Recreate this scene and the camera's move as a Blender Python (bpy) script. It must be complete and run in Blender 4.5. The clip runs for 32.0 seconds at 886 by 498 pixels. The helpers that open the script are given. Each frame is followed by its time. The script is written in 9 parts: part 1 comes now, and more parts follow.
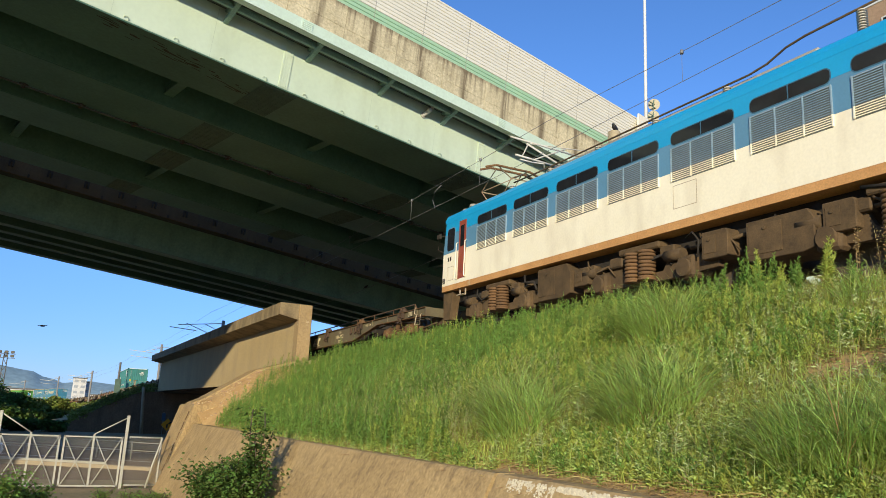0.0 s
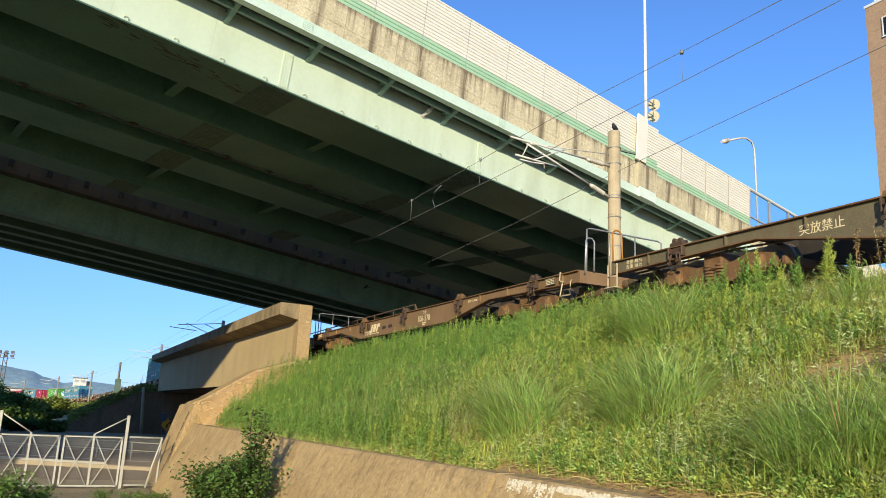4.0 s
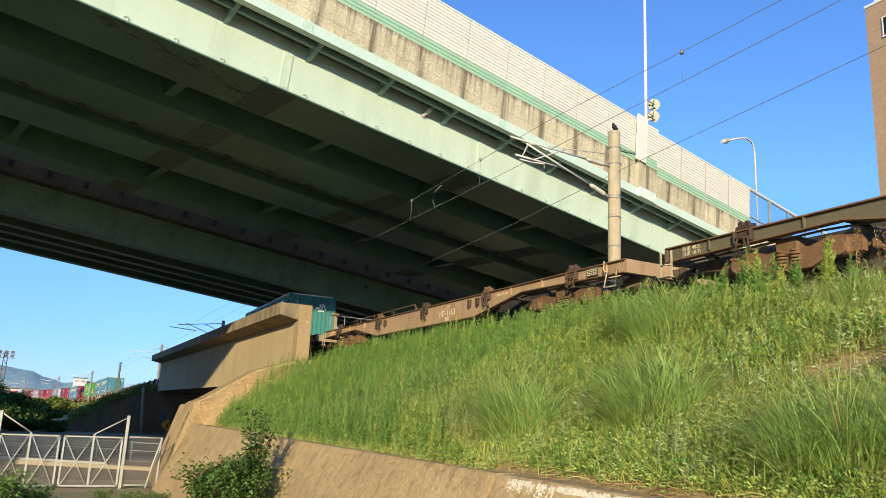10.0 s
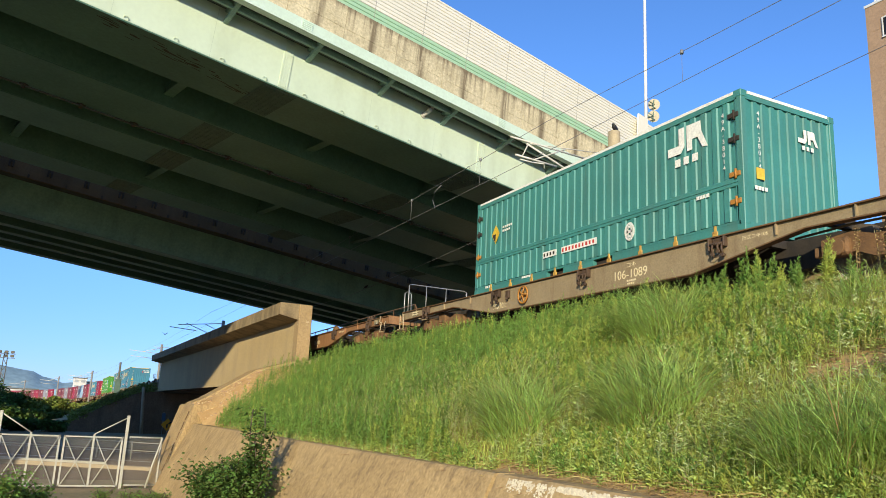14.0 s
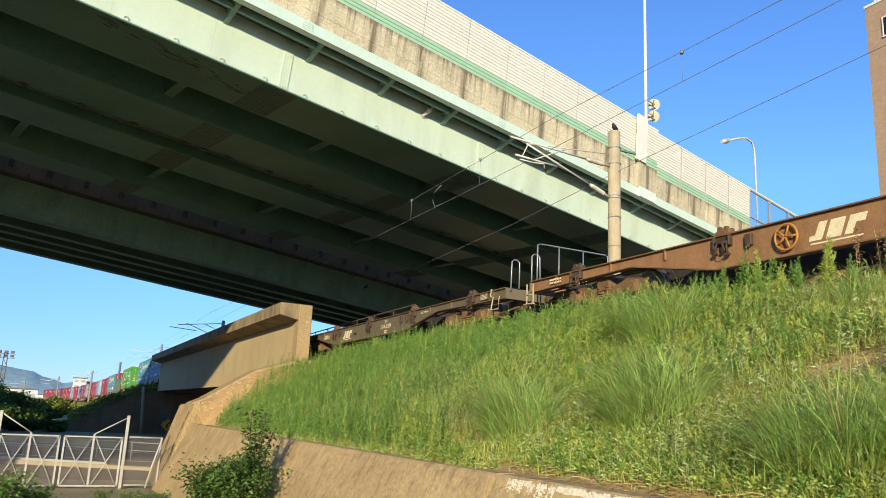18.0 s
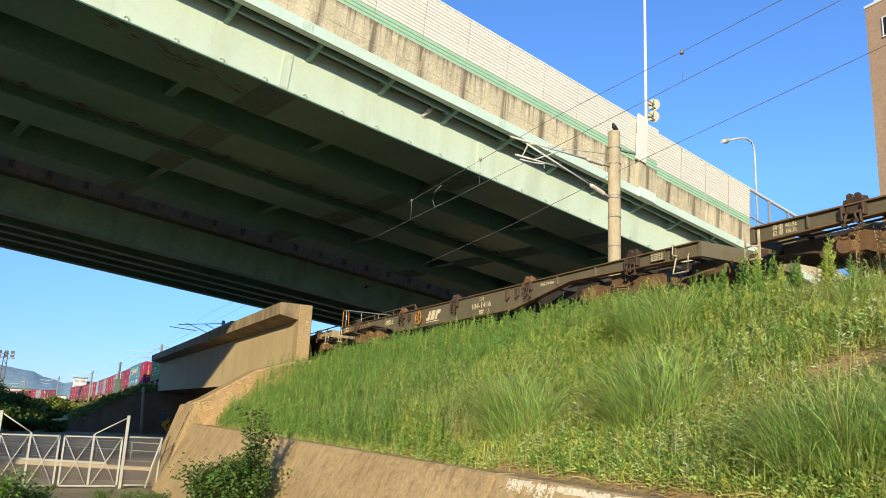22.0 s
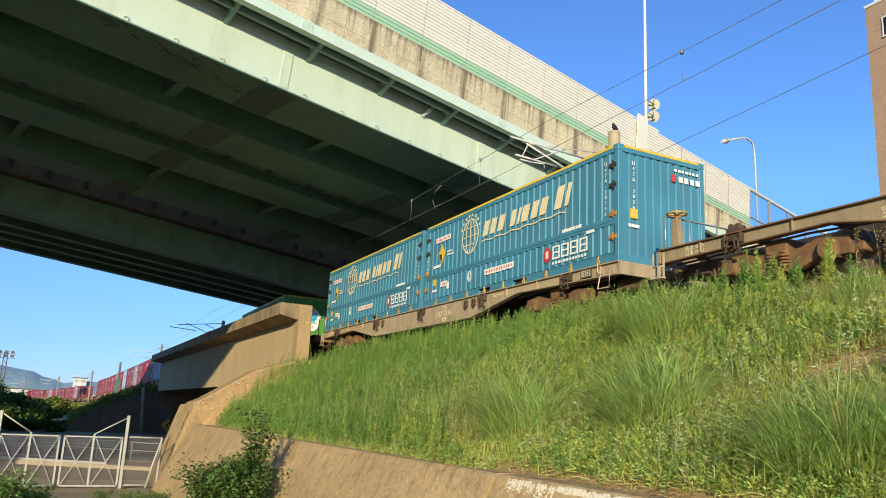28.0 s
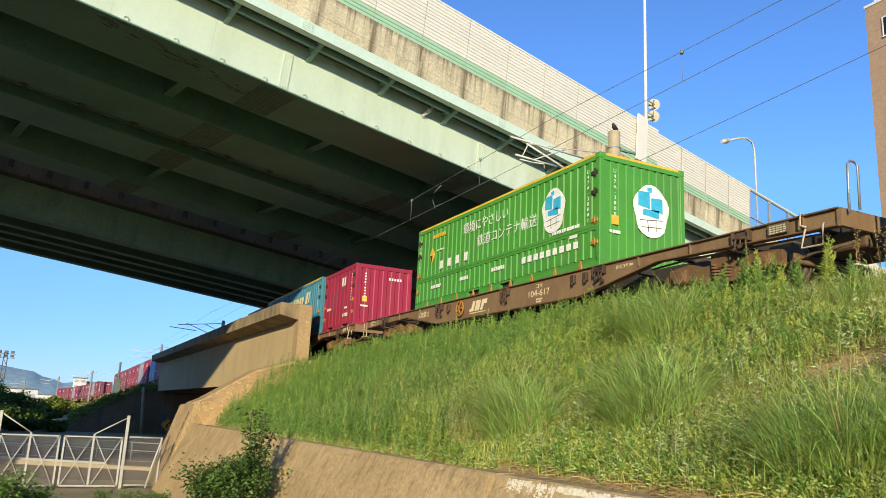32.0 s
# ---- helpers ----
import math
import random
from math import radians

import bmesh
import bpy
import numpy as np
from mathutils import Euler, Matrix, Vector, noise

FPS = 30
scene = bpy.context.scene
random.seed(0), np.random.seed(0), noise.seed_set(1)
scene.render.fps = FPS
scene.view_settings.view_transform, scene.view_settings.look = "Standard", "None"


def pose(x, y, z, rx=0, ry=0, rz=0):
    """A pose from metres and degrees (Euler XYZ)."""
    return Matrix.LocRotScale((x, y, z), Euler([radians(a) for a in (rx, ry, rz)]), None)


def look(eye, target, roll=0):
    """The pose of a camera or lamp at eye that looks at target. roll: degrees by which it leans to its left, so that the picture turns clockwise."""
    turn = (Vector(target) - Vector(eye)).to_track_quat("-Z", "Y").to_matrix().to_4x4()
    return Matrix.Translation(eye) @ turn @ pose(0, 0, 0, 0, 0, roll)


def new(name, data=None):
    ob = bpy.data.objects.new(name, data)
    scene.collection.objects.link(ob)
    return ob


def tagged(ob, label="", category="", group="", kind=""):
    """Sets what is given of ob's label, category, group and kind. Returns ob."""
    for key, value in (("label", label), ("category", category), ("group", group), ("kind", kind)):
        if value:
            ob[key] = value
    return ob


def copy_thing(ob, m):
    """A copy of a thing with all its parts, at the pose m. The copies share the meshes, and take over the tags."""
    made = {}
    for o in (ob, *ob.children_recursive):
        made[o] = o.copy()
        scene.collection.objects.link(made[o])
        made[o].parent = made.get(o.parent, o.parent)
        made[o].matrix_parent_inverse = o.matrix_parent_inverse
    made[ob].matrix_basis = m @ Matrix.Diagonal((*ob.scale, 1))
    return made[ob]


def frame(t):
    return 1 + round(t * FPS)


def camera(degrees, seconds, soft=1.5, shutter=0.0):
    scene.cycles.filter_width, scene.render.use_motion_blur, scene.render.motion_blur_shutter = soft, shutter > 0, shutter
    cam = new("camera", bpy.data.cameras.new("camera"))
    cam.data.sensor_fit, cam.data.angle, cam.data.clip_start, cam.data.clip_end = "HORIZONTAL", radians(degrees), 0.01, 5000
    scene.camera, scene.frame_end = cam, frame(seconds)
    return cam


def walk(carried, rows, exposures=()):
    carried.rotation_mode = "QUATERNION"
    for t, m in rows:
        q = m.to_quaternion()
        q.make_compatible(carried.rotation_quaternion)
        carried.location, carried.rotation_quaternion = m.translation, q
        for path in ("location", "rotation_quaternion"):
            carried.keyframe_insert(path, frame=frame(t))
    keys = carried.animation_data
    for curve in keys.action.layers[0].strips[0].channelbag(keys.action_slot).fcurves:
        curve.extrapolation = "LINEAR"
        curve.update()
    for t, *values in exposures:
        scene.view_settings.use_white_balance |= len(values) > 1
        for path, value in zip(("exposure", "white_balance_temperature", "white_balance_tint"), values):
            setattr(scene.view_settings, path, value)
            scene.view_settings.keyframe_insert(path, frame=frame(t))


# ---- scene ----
import itertools

EYE = Vector((6.606, -11.442, -2.380))
YAW, TILT, LEAN = radians(26.538), radians(12.555), 2.782
AIM = EYE + Vector((-math.cos(YAW) * math.cos(TILT), math.sin(YAW) * math.cos(TILT), math.sin(TILT))) * 10
cam = camera(60.445, 32.0, soft=0.8)
VIEW = look(EYE, AIM, LEAN)
walk(cam, [(0.0, VIEW), (32.0, VIEW)], [(0.0, 0.10), (0.5, 0.20), (1.0, 0.31), (1.6, 0.36), (10.0, 0.37), (13.0, 0.32), (15.0, 0.33), (17.0, 0.40), (25.0, 0.40), (28.0, 0.27), (29.0, 0.33), (32.0, 0.32)])

# ---- world and sun ----
SUN_AZ, SUN_EL = 35.0, 13.2
world = bpy.data.worlds.new("sky")
scene.world = world
world.use_nodes = True
wn = world.node_tree.nodes
sky = wn.new("ShaderNodeTexSky")
sky.sky_type, sky.sun_disc = "NISHITA", False
sky.sun_elevation, sky.sun_rotation = radians(SUN_EL), radians(90 + SUN_AZ)
sky.altitude = 2500
sky.air_density, sky.dust_density, sky.ozone_density = 0.9, 0.0, 2.0
deep = wn.new("ShaderNodeHueSaturation")
deep.inputs["Saturation"].default_value, deep.inputs["Value"].default_value = 1.12, 1.0
tint = wn.new("ShaderNodeMix")
tint.data_type, tint.blend_type = "RGBA", "MULTIPLY"
tint.inputs[0].default_value, tint.inputs[7].default_value = 1.0, (1.17, 1.32, 1.60, 1)
world.node_tree.links.new(sky.outputs[0], deep.inputs["Color"])
world.node_tree.links.new(deep.outputs[0], tint.inputs[6])
# the air near the horizon is a little hazier and dimmer than the clear upper sky
wl = world.node_tree.links.new
apart = wn.new("ShaderNodeSeparateXYZ")
wl(wn.new("ShaderNodeTexCoord").outputs["Generated"], apart.inputs[0])
rise = wn.new("ShaderNodeMapRange")
rise.inputs[1].default_value, rise.inputs[2].default_value = 0.0, 0.30
wl(apart.outputs[2], rise.inputs[0])
low = wn.new("ShaderNodeMix")
low.data_type = "RGBA"
low.inputs[6].default_value, low.inputs[7].default_value = (0.30, 0.325, 0.46, 1), (1, 1, 1, 1)
wl(rise.outputs[0], low.inputs[0])
air = wn.new("ShaderNodeMix")
air.data_type, air.blend_type = "RGBA", "MULTIPLY"
air.inputs[0].default_value = 1.0
wl(tint.outputs[2], air.inputs[6])
wl(low.outputs[2], air.inputs[7])
wl(air.outputs[2], wn["Background"].inputs[0])
wn["Background"].inputs[1].default_value = 0.15
sun_data = bpy.data.lights.new("sun", "SUN")
sun_data.energy, sun_data.angle, sun_data.color = 5.0, radians(0.55), (1.0, 0.89, 0.65)
sun = new("sun", sun_data)
sun_way = Vector((math.cos(radians(SUN_AZ)) * math.cos(radians(SUN_EL)), -math.sin(radians(SUN_AZ)) * math.cos(radians(SUN_EL)), math.sin(radians(SUN_EL))))
sun.matrix_world = look(sun_way * 100, (0, 0, 0))


# ---- materials ----
def mat(name, c1, c2=None, rough=0.6, metal=0.0, scale=2.0, fine=30.0, bump=0.12, rand=0.06, stain=None, stain_amount=0.5,
        stain_scale=(6, 6, 0.7), spots=None, spot_scale=5.0, spot_cut=0.62, island=0.0, translucent=0.0, spec=0.4, mix_pos=0.5, fine_amount=0.35):
    """Two-scale paint: broad mottling c1..c2, fine grain, optional runs (stain) and patches (spots)."""
    m = bpy.data.materials.new(name)
    m.use_nodes = True
    nt = m.node_tree
    nd, ln = nt.nodes, nt.links.new
    bs = nd["Principled BSDF"]
    bs.inputs["Roughness"].default_value, bs.inputs["Metallic"].default_value = rough, metal
    bs.inputs["Specular IOR Level"].default_value = spec
    tc = nd.new("ShaderNodeTexCoord")
    place = tc.outputs["Object"]
    if rand:
        shift = nd.new("ShaderNodeVectorMath")
        shift.operation = "MULTIPLY_ADD"
        shift.inputs[1].default_value = (61.0, 47.0, 0.0)
        ln(nd.new("ShaderNodeObjectInfo").outputs["Random"], shift.inputs[0])
        ln(tc.outputs["Object"], shift.inputs[2])
        place = shift.outputs[0]
    big = nd.new("ShaderNodeTexNoise")
    big.inputs["Scale"].default_value, big.inputs["Detail"].default_value, big.inputs["Roughness"].default_value = scale, 6, 0.62
    ln(place, big.inputs["Vector"])
    ramp = nd.new("ShaderNodeValToRGB")
    ramp.color_ramp.elements[0].position, ramp.color_ramp.elements[1].position = mix_pos - 0.18, mix_pos + 0.18
    ramp.color_ramp.elements[0].color = (*c1, 1)
    ramp.color_ramp.elements[1].color = (*(c2 or [c * 0.82 for c in c1]), 1)
    ln(big.outputs["Fac"], ramp.inputs[0])
    colour = ramp.outputs[0]
    grain = nd.new("ShaderNodeTexNoise")
    grain.inputs["Scale"].default_value, grain.inputs["Detail"].default_value = fine, 4
    ln(place, grain.inputs["Vector"])

    def blend(fac, a, b, mode="MIX"):
        mx = nd.new("ShaderNodeMix")
        mx.data_type, mx.blend_type = "RGBA", mode
        for sock, val in ((mx.inputs[0], fac), (mx.inputs[6], a), (mx.inputs[7], b)):
            if hasattr(val, "links"):
                ln(val, sock)
            elif isinstance(val, tuple):
                sock.default_value = (*val, 1)
            else:
                sock.default_value = val
        return mx.outputs[2]

    def steps(src, lo, hi, top=1.0):
        mr = nd.new("ShaderNodeMapRange")
        mr.inputs[1].default_value, mr.inputs[2].default_value, mr.inputs[4].default_value = lo, hi, top
        ln(src, mr.inputs[0])
        return mr.outputs[0]

    if spots:
        sp = nd.new("ShaderNodeTexNoise")
        sp.inputs["Scale"].default_value, sp.inputs["Detail"].default_value, sp.inputs["Roughness"].default_value = spot_scale, 8, 0.7
        ln(place, sp.inputs["Vector"])
        colour = blend(steps(sp.outputs["Fac"], spot_cut, spot_cut + 0.08), colour, spots)
    if stain:
        mp = nd.new("ShaderNodeMapping")
        mp.inputs["Scale"].default_value = stain_scale
        ln(place, mp.inputs["Vector"])
        st = nd.new("ShaderNodeTexNoise")
        st.inputs["Scale"].default_value, st.inputs["Detail"].default_value = 1.0, 5
        ln(mp.outputs[0], st.inputs["Vector"])
        colour = blend(steps(st.outputs["Fac"], 0.48, 0.72, stain_amount), colour, stain)
    gray = nd.new("ShaderNodeMapRange")
    gray.inputs[1].default_value, gray.inputs[2].default_value = 0.25, 0.75
    gray.inputs[3].default_value, gray.inputs[4].default_value = 1 - fine_amount * 0.6, 1 + fine_amount * 0.4
    ln(grain.outputs["Fac"], gray.inputs[0])
    comb = nd.new("ShaderNodeCombineColor")
    for i in range(3):
        ln(gray.outputs[0], comb.inputs[i])
    colour = blend(1.0, colour, comb.outputs[0], "MULTIPLY")
    if rand or island:
        hsv = nd.new("ShaderNodeHueSaturation")
        rnd = nd.new("ShaderNodeNewGeometry").outputs["Random Per Island"] if island else nd.new("ShaderNodeObjectInfo").outputs["Random"]
        k = island or rand
        ln(steps(rnd, 0, 1, 1.0), hsv.inputs["Fac"])
        hsv.inputs["Fac"].default_value = 1
        for l in list(hsv.inputs["Fac"].links):
            nt.links.remove(l)
        mr = nd.new("ShaderNodeMapRange")
        mr.inputs[3].default_value, mr.inputs[4].default_value = 1 - k, 1 + k
        ln(rnd, mr.inputs[0])
        ln(mr.outputs[0], hsv.inputs["Value"])
        if island:
            mh = nd.new("ShaderNodeMapRange")
            mh.inputs[3].default_value, mh.inputs[4].default_value = 0.5 - 0.09 * k, 0.5 + 0.05 * k
            ln(rnd, mh.inputs[0])
            ln(mh.outputs[0], hsv.inputs["Hue"])
        ln(colour, hsv.inputs["Color"])
        colour = hsv.outputs[0]
    ln(colour, bs.inputs["Base Color"])
    if bump:
        bp = nd.new("ShaderNodeBump")
        bp.inputs["Strength"].default_value, bp.inputs["Distance"].default_value = bump, 0.02
        ln(grain.outputs["Fac"], bp.inputs["Height"])
        ln(bp.outputs[0], bs.inputs["Normal"])
    if translucent:
        tr = nd.new("ShaderNodeBsdfTranslucent")
        ln(colour, tr.inputs[0])
        ms = nd.new("ShaderNodeMixShader")
        ms.inputs[0].default_value = translucent
        ln(bs.outputs[0], ms.inputs[1])
        ln(tr.outputs[0], ms.inputs[2])
        ln(ms.outputs[0], nd["Material Output"].inputs[0])
    return m


def glass(name, tint, rough=0.03):
    m = bpy.data.materials.new(name)
    m.use_nodes = True
    bs = m.node_tree.nodes["Principled BSDF"]
    bs.inputs["Base Color"].default_value, bs.inputs["Roughness"].default_value = (*tint, 1), rough
    bs.inputs["Transmission Weight"].default_value, bs.inputs["IOR"].default_value = 1.0, 1.15
    return m


def run_marks(m, z0, z1, post=1.0):
    """Dark water runs below a wall's coping, widest under each barrier post, and mould along the top."""
    nd, ln = m.node_tree.nodes, m.node_tree.links.new
    bs = nd["Principled BSDF"]
    colour = bs.inputs["Base Color"].links[0].from_socket
    tc, sep, info = nd.new("ShaderNodeTexCoord"), nd.new("ShaderNodeSeparateXYZ"), nd.new("ShaderNodeObjectInfo")
    ln(tc.outputs["Object"], sep.inputs[0])
    shift = nd.new("ShaderNodeVectorMath")
    shift.operation = "MULTIPLY_ADD"
    shift.inputs[1].default_value = (83.0, 19.0, 31.0)
    ln(info.outputs["Random"], shift.inputs[0])
    ln(tc.outputs["Object"], shift.inputs[2])

    def calc(op, a, b=None):
        n = nd.new("ShaderNodeMath")
        n.operation = op
        for k, v in enumerate((a, b)):
            if v is None:
                continue
            if isinstance(v, (int, float)):
                n.inputs[k].default_value = v
            else:
                ln(v, n.inputs[k])
        return n.outputs[0]

    def ramp(v, a, b, lo=0.0, hi=1.0):
        n = nd.new("ShaderNodeMapRange")
        for k, x in enumerate((a, b, lo, hi)):
            n.inputs[k + 1].default_value = x
        ln(v, n.inputs[0])
        return n.outputs[0]

    def grainy(scale, detail=4):
        mp, n = nd.new("ShaderNodeMapping"), nd.new("ShaderNodeTexNoise")
        mp.inputs["Scale"].default_value = scale
        ln(shift.outputs[0], mp.inputs["Vector"])
        ln(mp.outputs[0], n.inputs["Vector"])
        n.inputs["Scale"].default_value, n.inputs["Detail"].default_value = 1.0, detail
        return n.outputs["Fac"]

    up = ramp(sep.outputs[2], z0, z1)
    runs = calc("MULTIPLY", ramp(grainy((9.0, 1.0, 0.5)), 0.46, 0.66), ramp(calc("ADD", up, calc("MULTIPLY", grainy((2.2, 1, 0.1)), 1.2)), 0.75, 1.7))
    wide = calc("MULTIPLY", ramp(calc("ABSOLUTE", calc("SUBTRACT", sep.outputs[0], post)), 0.05, 0.24, 1.0, 0.0), ramp(grainy((7.0, 1, 0.6)), 0.30, 0.55))
    mould = calc("MULTIPLY", ramp(calc("ADD", up, calc("MULTIPLY", grainy((3.0, 1, 2.0), 6), 0.35)), 1.02, 1.25), 0.75)
    total = calc("MINIMUM", calc("ADD", calc("ADD", calc("MULTIPLY", runs, 0.75), calc("MULTIPLY", wide, 0.85)), mould), 0.86)
    mx = nd.new("ShaderNodeMix")
    mx.data_type = "RGBA"
    mx.inputs[7].default_value = (0.125, 0.092, 0.055, 1)
    ln(total, mx.inputs[0])
    ln(colour, mx.inputs[6])
    ln(mx.outputs[2], bs.inputs["Base Color"])


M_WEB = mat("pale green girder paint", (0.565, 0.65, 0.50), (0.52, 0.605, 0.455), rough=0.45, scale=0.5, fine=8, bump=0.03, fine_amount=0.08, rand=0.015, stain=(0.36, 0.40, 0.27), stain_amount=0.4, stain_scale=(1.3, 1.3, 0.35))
# Same girder paint as the web, with underside shade mixed into the colour.
M_SOFFIT = mat("weathered green girder paint darkened for shade", (0.098, 0.200, 0.134), (0.068, 0.146, 0.098), rough=0.42, scale=0.6, fine=9, bump=0.05, rand=0.05, spots=(0.11, 0.08, 0.05), spot_scale=1.6, spot_cut=0.66)
M_SPLICE = mat("rusty bolted splice plate", (0.15, 0.21, 0.155), (0.12, 0.155, 0.11), rough=0.8, scale=3, fine=40, bump=0.3)
M_BEAM = mat("light green edge beam paint", (0.56, 0.68, 0.56), (0.52, 0.63, 0.51), rough=0.5, scale=0.7, fine=10, bump=0.03, rand=0.02, fine_amount=0.12)
M_BRACKET = mat("green bracket paint", (0.24, 0.36, 0.28), (0.18, 0.28, 0.21), rough=0.6, scale=2)
M_PARAPET = mat("weathered grey tan concrete", (0.60, 0.51, 0.34), (0.50, 0.42, 0.27), rough=0.9, scale=1.1, fine=14, bump=0.2, rand=0.05, stain=(0.2, 0.16, 0.10), stain_amount=0.5, stain_scale=(3.2, 3.2, 0.35))
M_EDGE = mat("stained edge concrete", (0.62, 0.54, 0.355), (0.46, 0.395, 0.25), rough=0.9, scale=1.6, fine=14, bump=0.3, rand=0.08, fine_amount=0.45, spots=(0.42, 0.355, 0.225), spot_scale=2.6, spot_cut=0.62)
run_marks(M_EDGE, 12.27, 13.44)
M_RUSTPLATE = mat("rust-brown bolted plate", (0.098, 0.152, 0.11), (0.072, 0.11, 0.08), rough=0.85, scale=3, fine=40, bump=0.3)
M_PEEL = mat("bare rust under peeled paint", (0.088, 0.068, 0.048), (0.052, 0.045, 0.034), rough=0.9, scale=6)
# Slab colour toned near black to carry the shade between the girders.
M_DECKSLAB = mat("deck slab concrete darkened for shade", (0.09, 0.10, 0.082), (0.06, 0.068, 0.058), rough=0.9, scale=0.7)
M_CREAM = mat("cream noise barrier paint", (0.71, 0.68, 0.585), (0.67, 0.64, 0.545), rough=0.55, scale=0.6, fine=12, bump=0.02, rand=0.025, fine_amount=0.07)
M_MINT = mat("mint noise barrier paint", (0.36, 0.55, 0.36), (0.32, 0.50, 0.33), rough=0.55, scale=0.8, fine=12, bump=0.02, rand=0.03, fine_amount=0.1)
M_SEAM = mat("weathered weld seam", (0.44, 0.53, 0.40), (0.52, 0.60, 0.46), rough=0.6, scale=1.5)
M_POST = mat("barrier post steel", (0.44, 0.42, 0.36), rough=0.6)
M_WHITEPAINT = mat("white painted steel", (0.72, 0.72, 0.68), (0.62, 0.62, 0.58), rough=0.45, scale=2, rand=0.03)
M_GALV = mat("galvanised steel", (0.46, 0.47, 0.46), (0.36, 0.37, 0.36), rough=0.42, metal=0.6, scale=5)
M_CLEAR = glass("clear barrier panel", (0.70, 0.84, 0.86))
M_WINDOW = mat("dark window glass", (0.012, 0.014, 0.017), (0.02, 0.022, 0.026), rough=0.06, bump=0, spec=0.18, fine_amount=0.05)
M_CONC = mat("tan weathered concrete", (0.48, 0.335, 0.155), (0.35, 0.238, 0.105), rough=0.92, scale=1.0, fine=22, bump=0.4, fine_amount=0.5, spots=(0.48, 0.37, 0.21), spot_scale=3.5, spot_cut=0.66, rand=0.04, stain=(0.17, 0.115, 0.06), stain_amount=0.6, stain_scale=(7, 7, 0.9))
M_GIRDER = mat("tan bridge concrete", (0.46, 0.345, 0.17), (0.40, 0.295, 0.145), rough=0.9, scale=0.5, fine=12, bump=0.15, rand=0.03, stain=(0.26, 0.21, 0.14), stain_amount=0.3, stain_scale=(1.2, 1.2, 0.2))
# Concrete darkened to stand for shade under the railway bridge; cracks share it.
M_DARKCONC = mat("brown concrete darkened for shade and cracks", (0.16, 0.105, 0.06), (0.10, 0.068, 0.042), rough=0.95, scale=0.4, fine=8, bump=0.2, spec=0.08)
M_OLDCONC = mat("dark concrete wall", (0.17, 0.16, 0.13), (0.11, 0.10, 0.085), rough=0.95, scale=0.6, fine=12, bump=0.2)
M_POLE = mat("concrete pole", (0.46, 0.37, 0.22), (0.38, 0.30, 0.18), rough=0.85, scale=2.5, fine=30, bump=0.12, stain=(0.2, 0.16, 0.1), stain_amount=0.4, stain_scale=(6, 6, 0.5))
M_WIRE = mat("dull copper wire", (0.21, 0.21, 0.22), (0.17, 0.17, 0.175), rough=0.5, bump=0)
# Pole concrete greyed in its colour to imitate haze over distance.
M_HAZY = mat("haze-greyed far pole concrete", (0.27, 0.25, 0.215), (0.21, 0.195, 0.17), rough=0.9, scale=2)
M_ARM = mat("dull pale grey steel tube", (0.56, 0.54, 0.47), (0.46, 0.44, 0.38), rough=0.55, scale=4, rand=0.04)
M_INSUL = mat("white glazed insulator", (0.58, 0.53, 0.43), rough=0.25, bump=0)
M_BALLAST = mat("grey brown ballast stone", (0.33, 0.28, 0.22), (0.22, 0.185, 0.15), rough=0.95, scale=12, fine=60, bump=0.5, island=0.35)
M_RAIL = mat("rusted rail steel", (0.16, 0.09, 0.05), rough=0.6, metal=0.5, scale=6)
M_SLEEPER = mat("grey sleeper concrete", (0.30, 0.28, 0.24), rough=0.9)
M_SOIL = mat("orange brown bare soil", (0.62, 0.40, 0.17), (0.50, 0.295, 0.115), rough=1.0, scale=2.5, fine=30, bump=0.6)
M_BANK = mat("dry thatch and soil", (0.50, 0.32, 0.14), (0.34, 0.25, 0.10), rough=1.0, scale=1.6, fine=25, bump=0.6, spots=(0.48, 0.26, 0.12), spot_scale=1.1, spot_cut=0.63)
M_GROUND = mat("dusty ground", (0.40, 0.30, 0.18), (0.24, 0.21, 0.11), rough=1.0, scale=0.35, fine=6, bump=0.4)
M_ASPHALT = mat("worn asphalt", (0.24, 0.165, 0.098), (0.20, 0.135, 0.08), rough=0.95, scale=0.8, fine=30, bump=0.2)
M_KERB = mat("tan kerb concrete", (0.42, 0.33, 0.21), (0.34, 0.27, 0.17), rough=0.9, scale=2)


# ---- mesh helpers ----
def box(bm, x0, x1, y0, y1, z0, z1, bevel=0.0, m=None):
    vs = [bm.verts.new(c) for c in itertools.product((x0, x1), (y0, y1), (z0, z1))]
    fs = [bm.faces.new([vs[i] for i in q]) for q in ((0, 1, 3, 2), (4, 6, 7, 5), (0, 4, 5, 1), (2, 3, 7, 6), (0, 2, 6, 4), (1, 5, 7, 3))]
    if bevel:
        es = list({e for f in fs for e in f.edges})
        out = bmesh.ops.bevel(bm, geom=es, offset=bevel, segments=1, affect="EDGES")
        vs = list({v for f in out["faces"] for v in f.verts} | {v for v in vs if v.is_valid})
    if m is not None:
        bmesh.ops.transform(bm, matrix=m, verts=vs)
    return vs


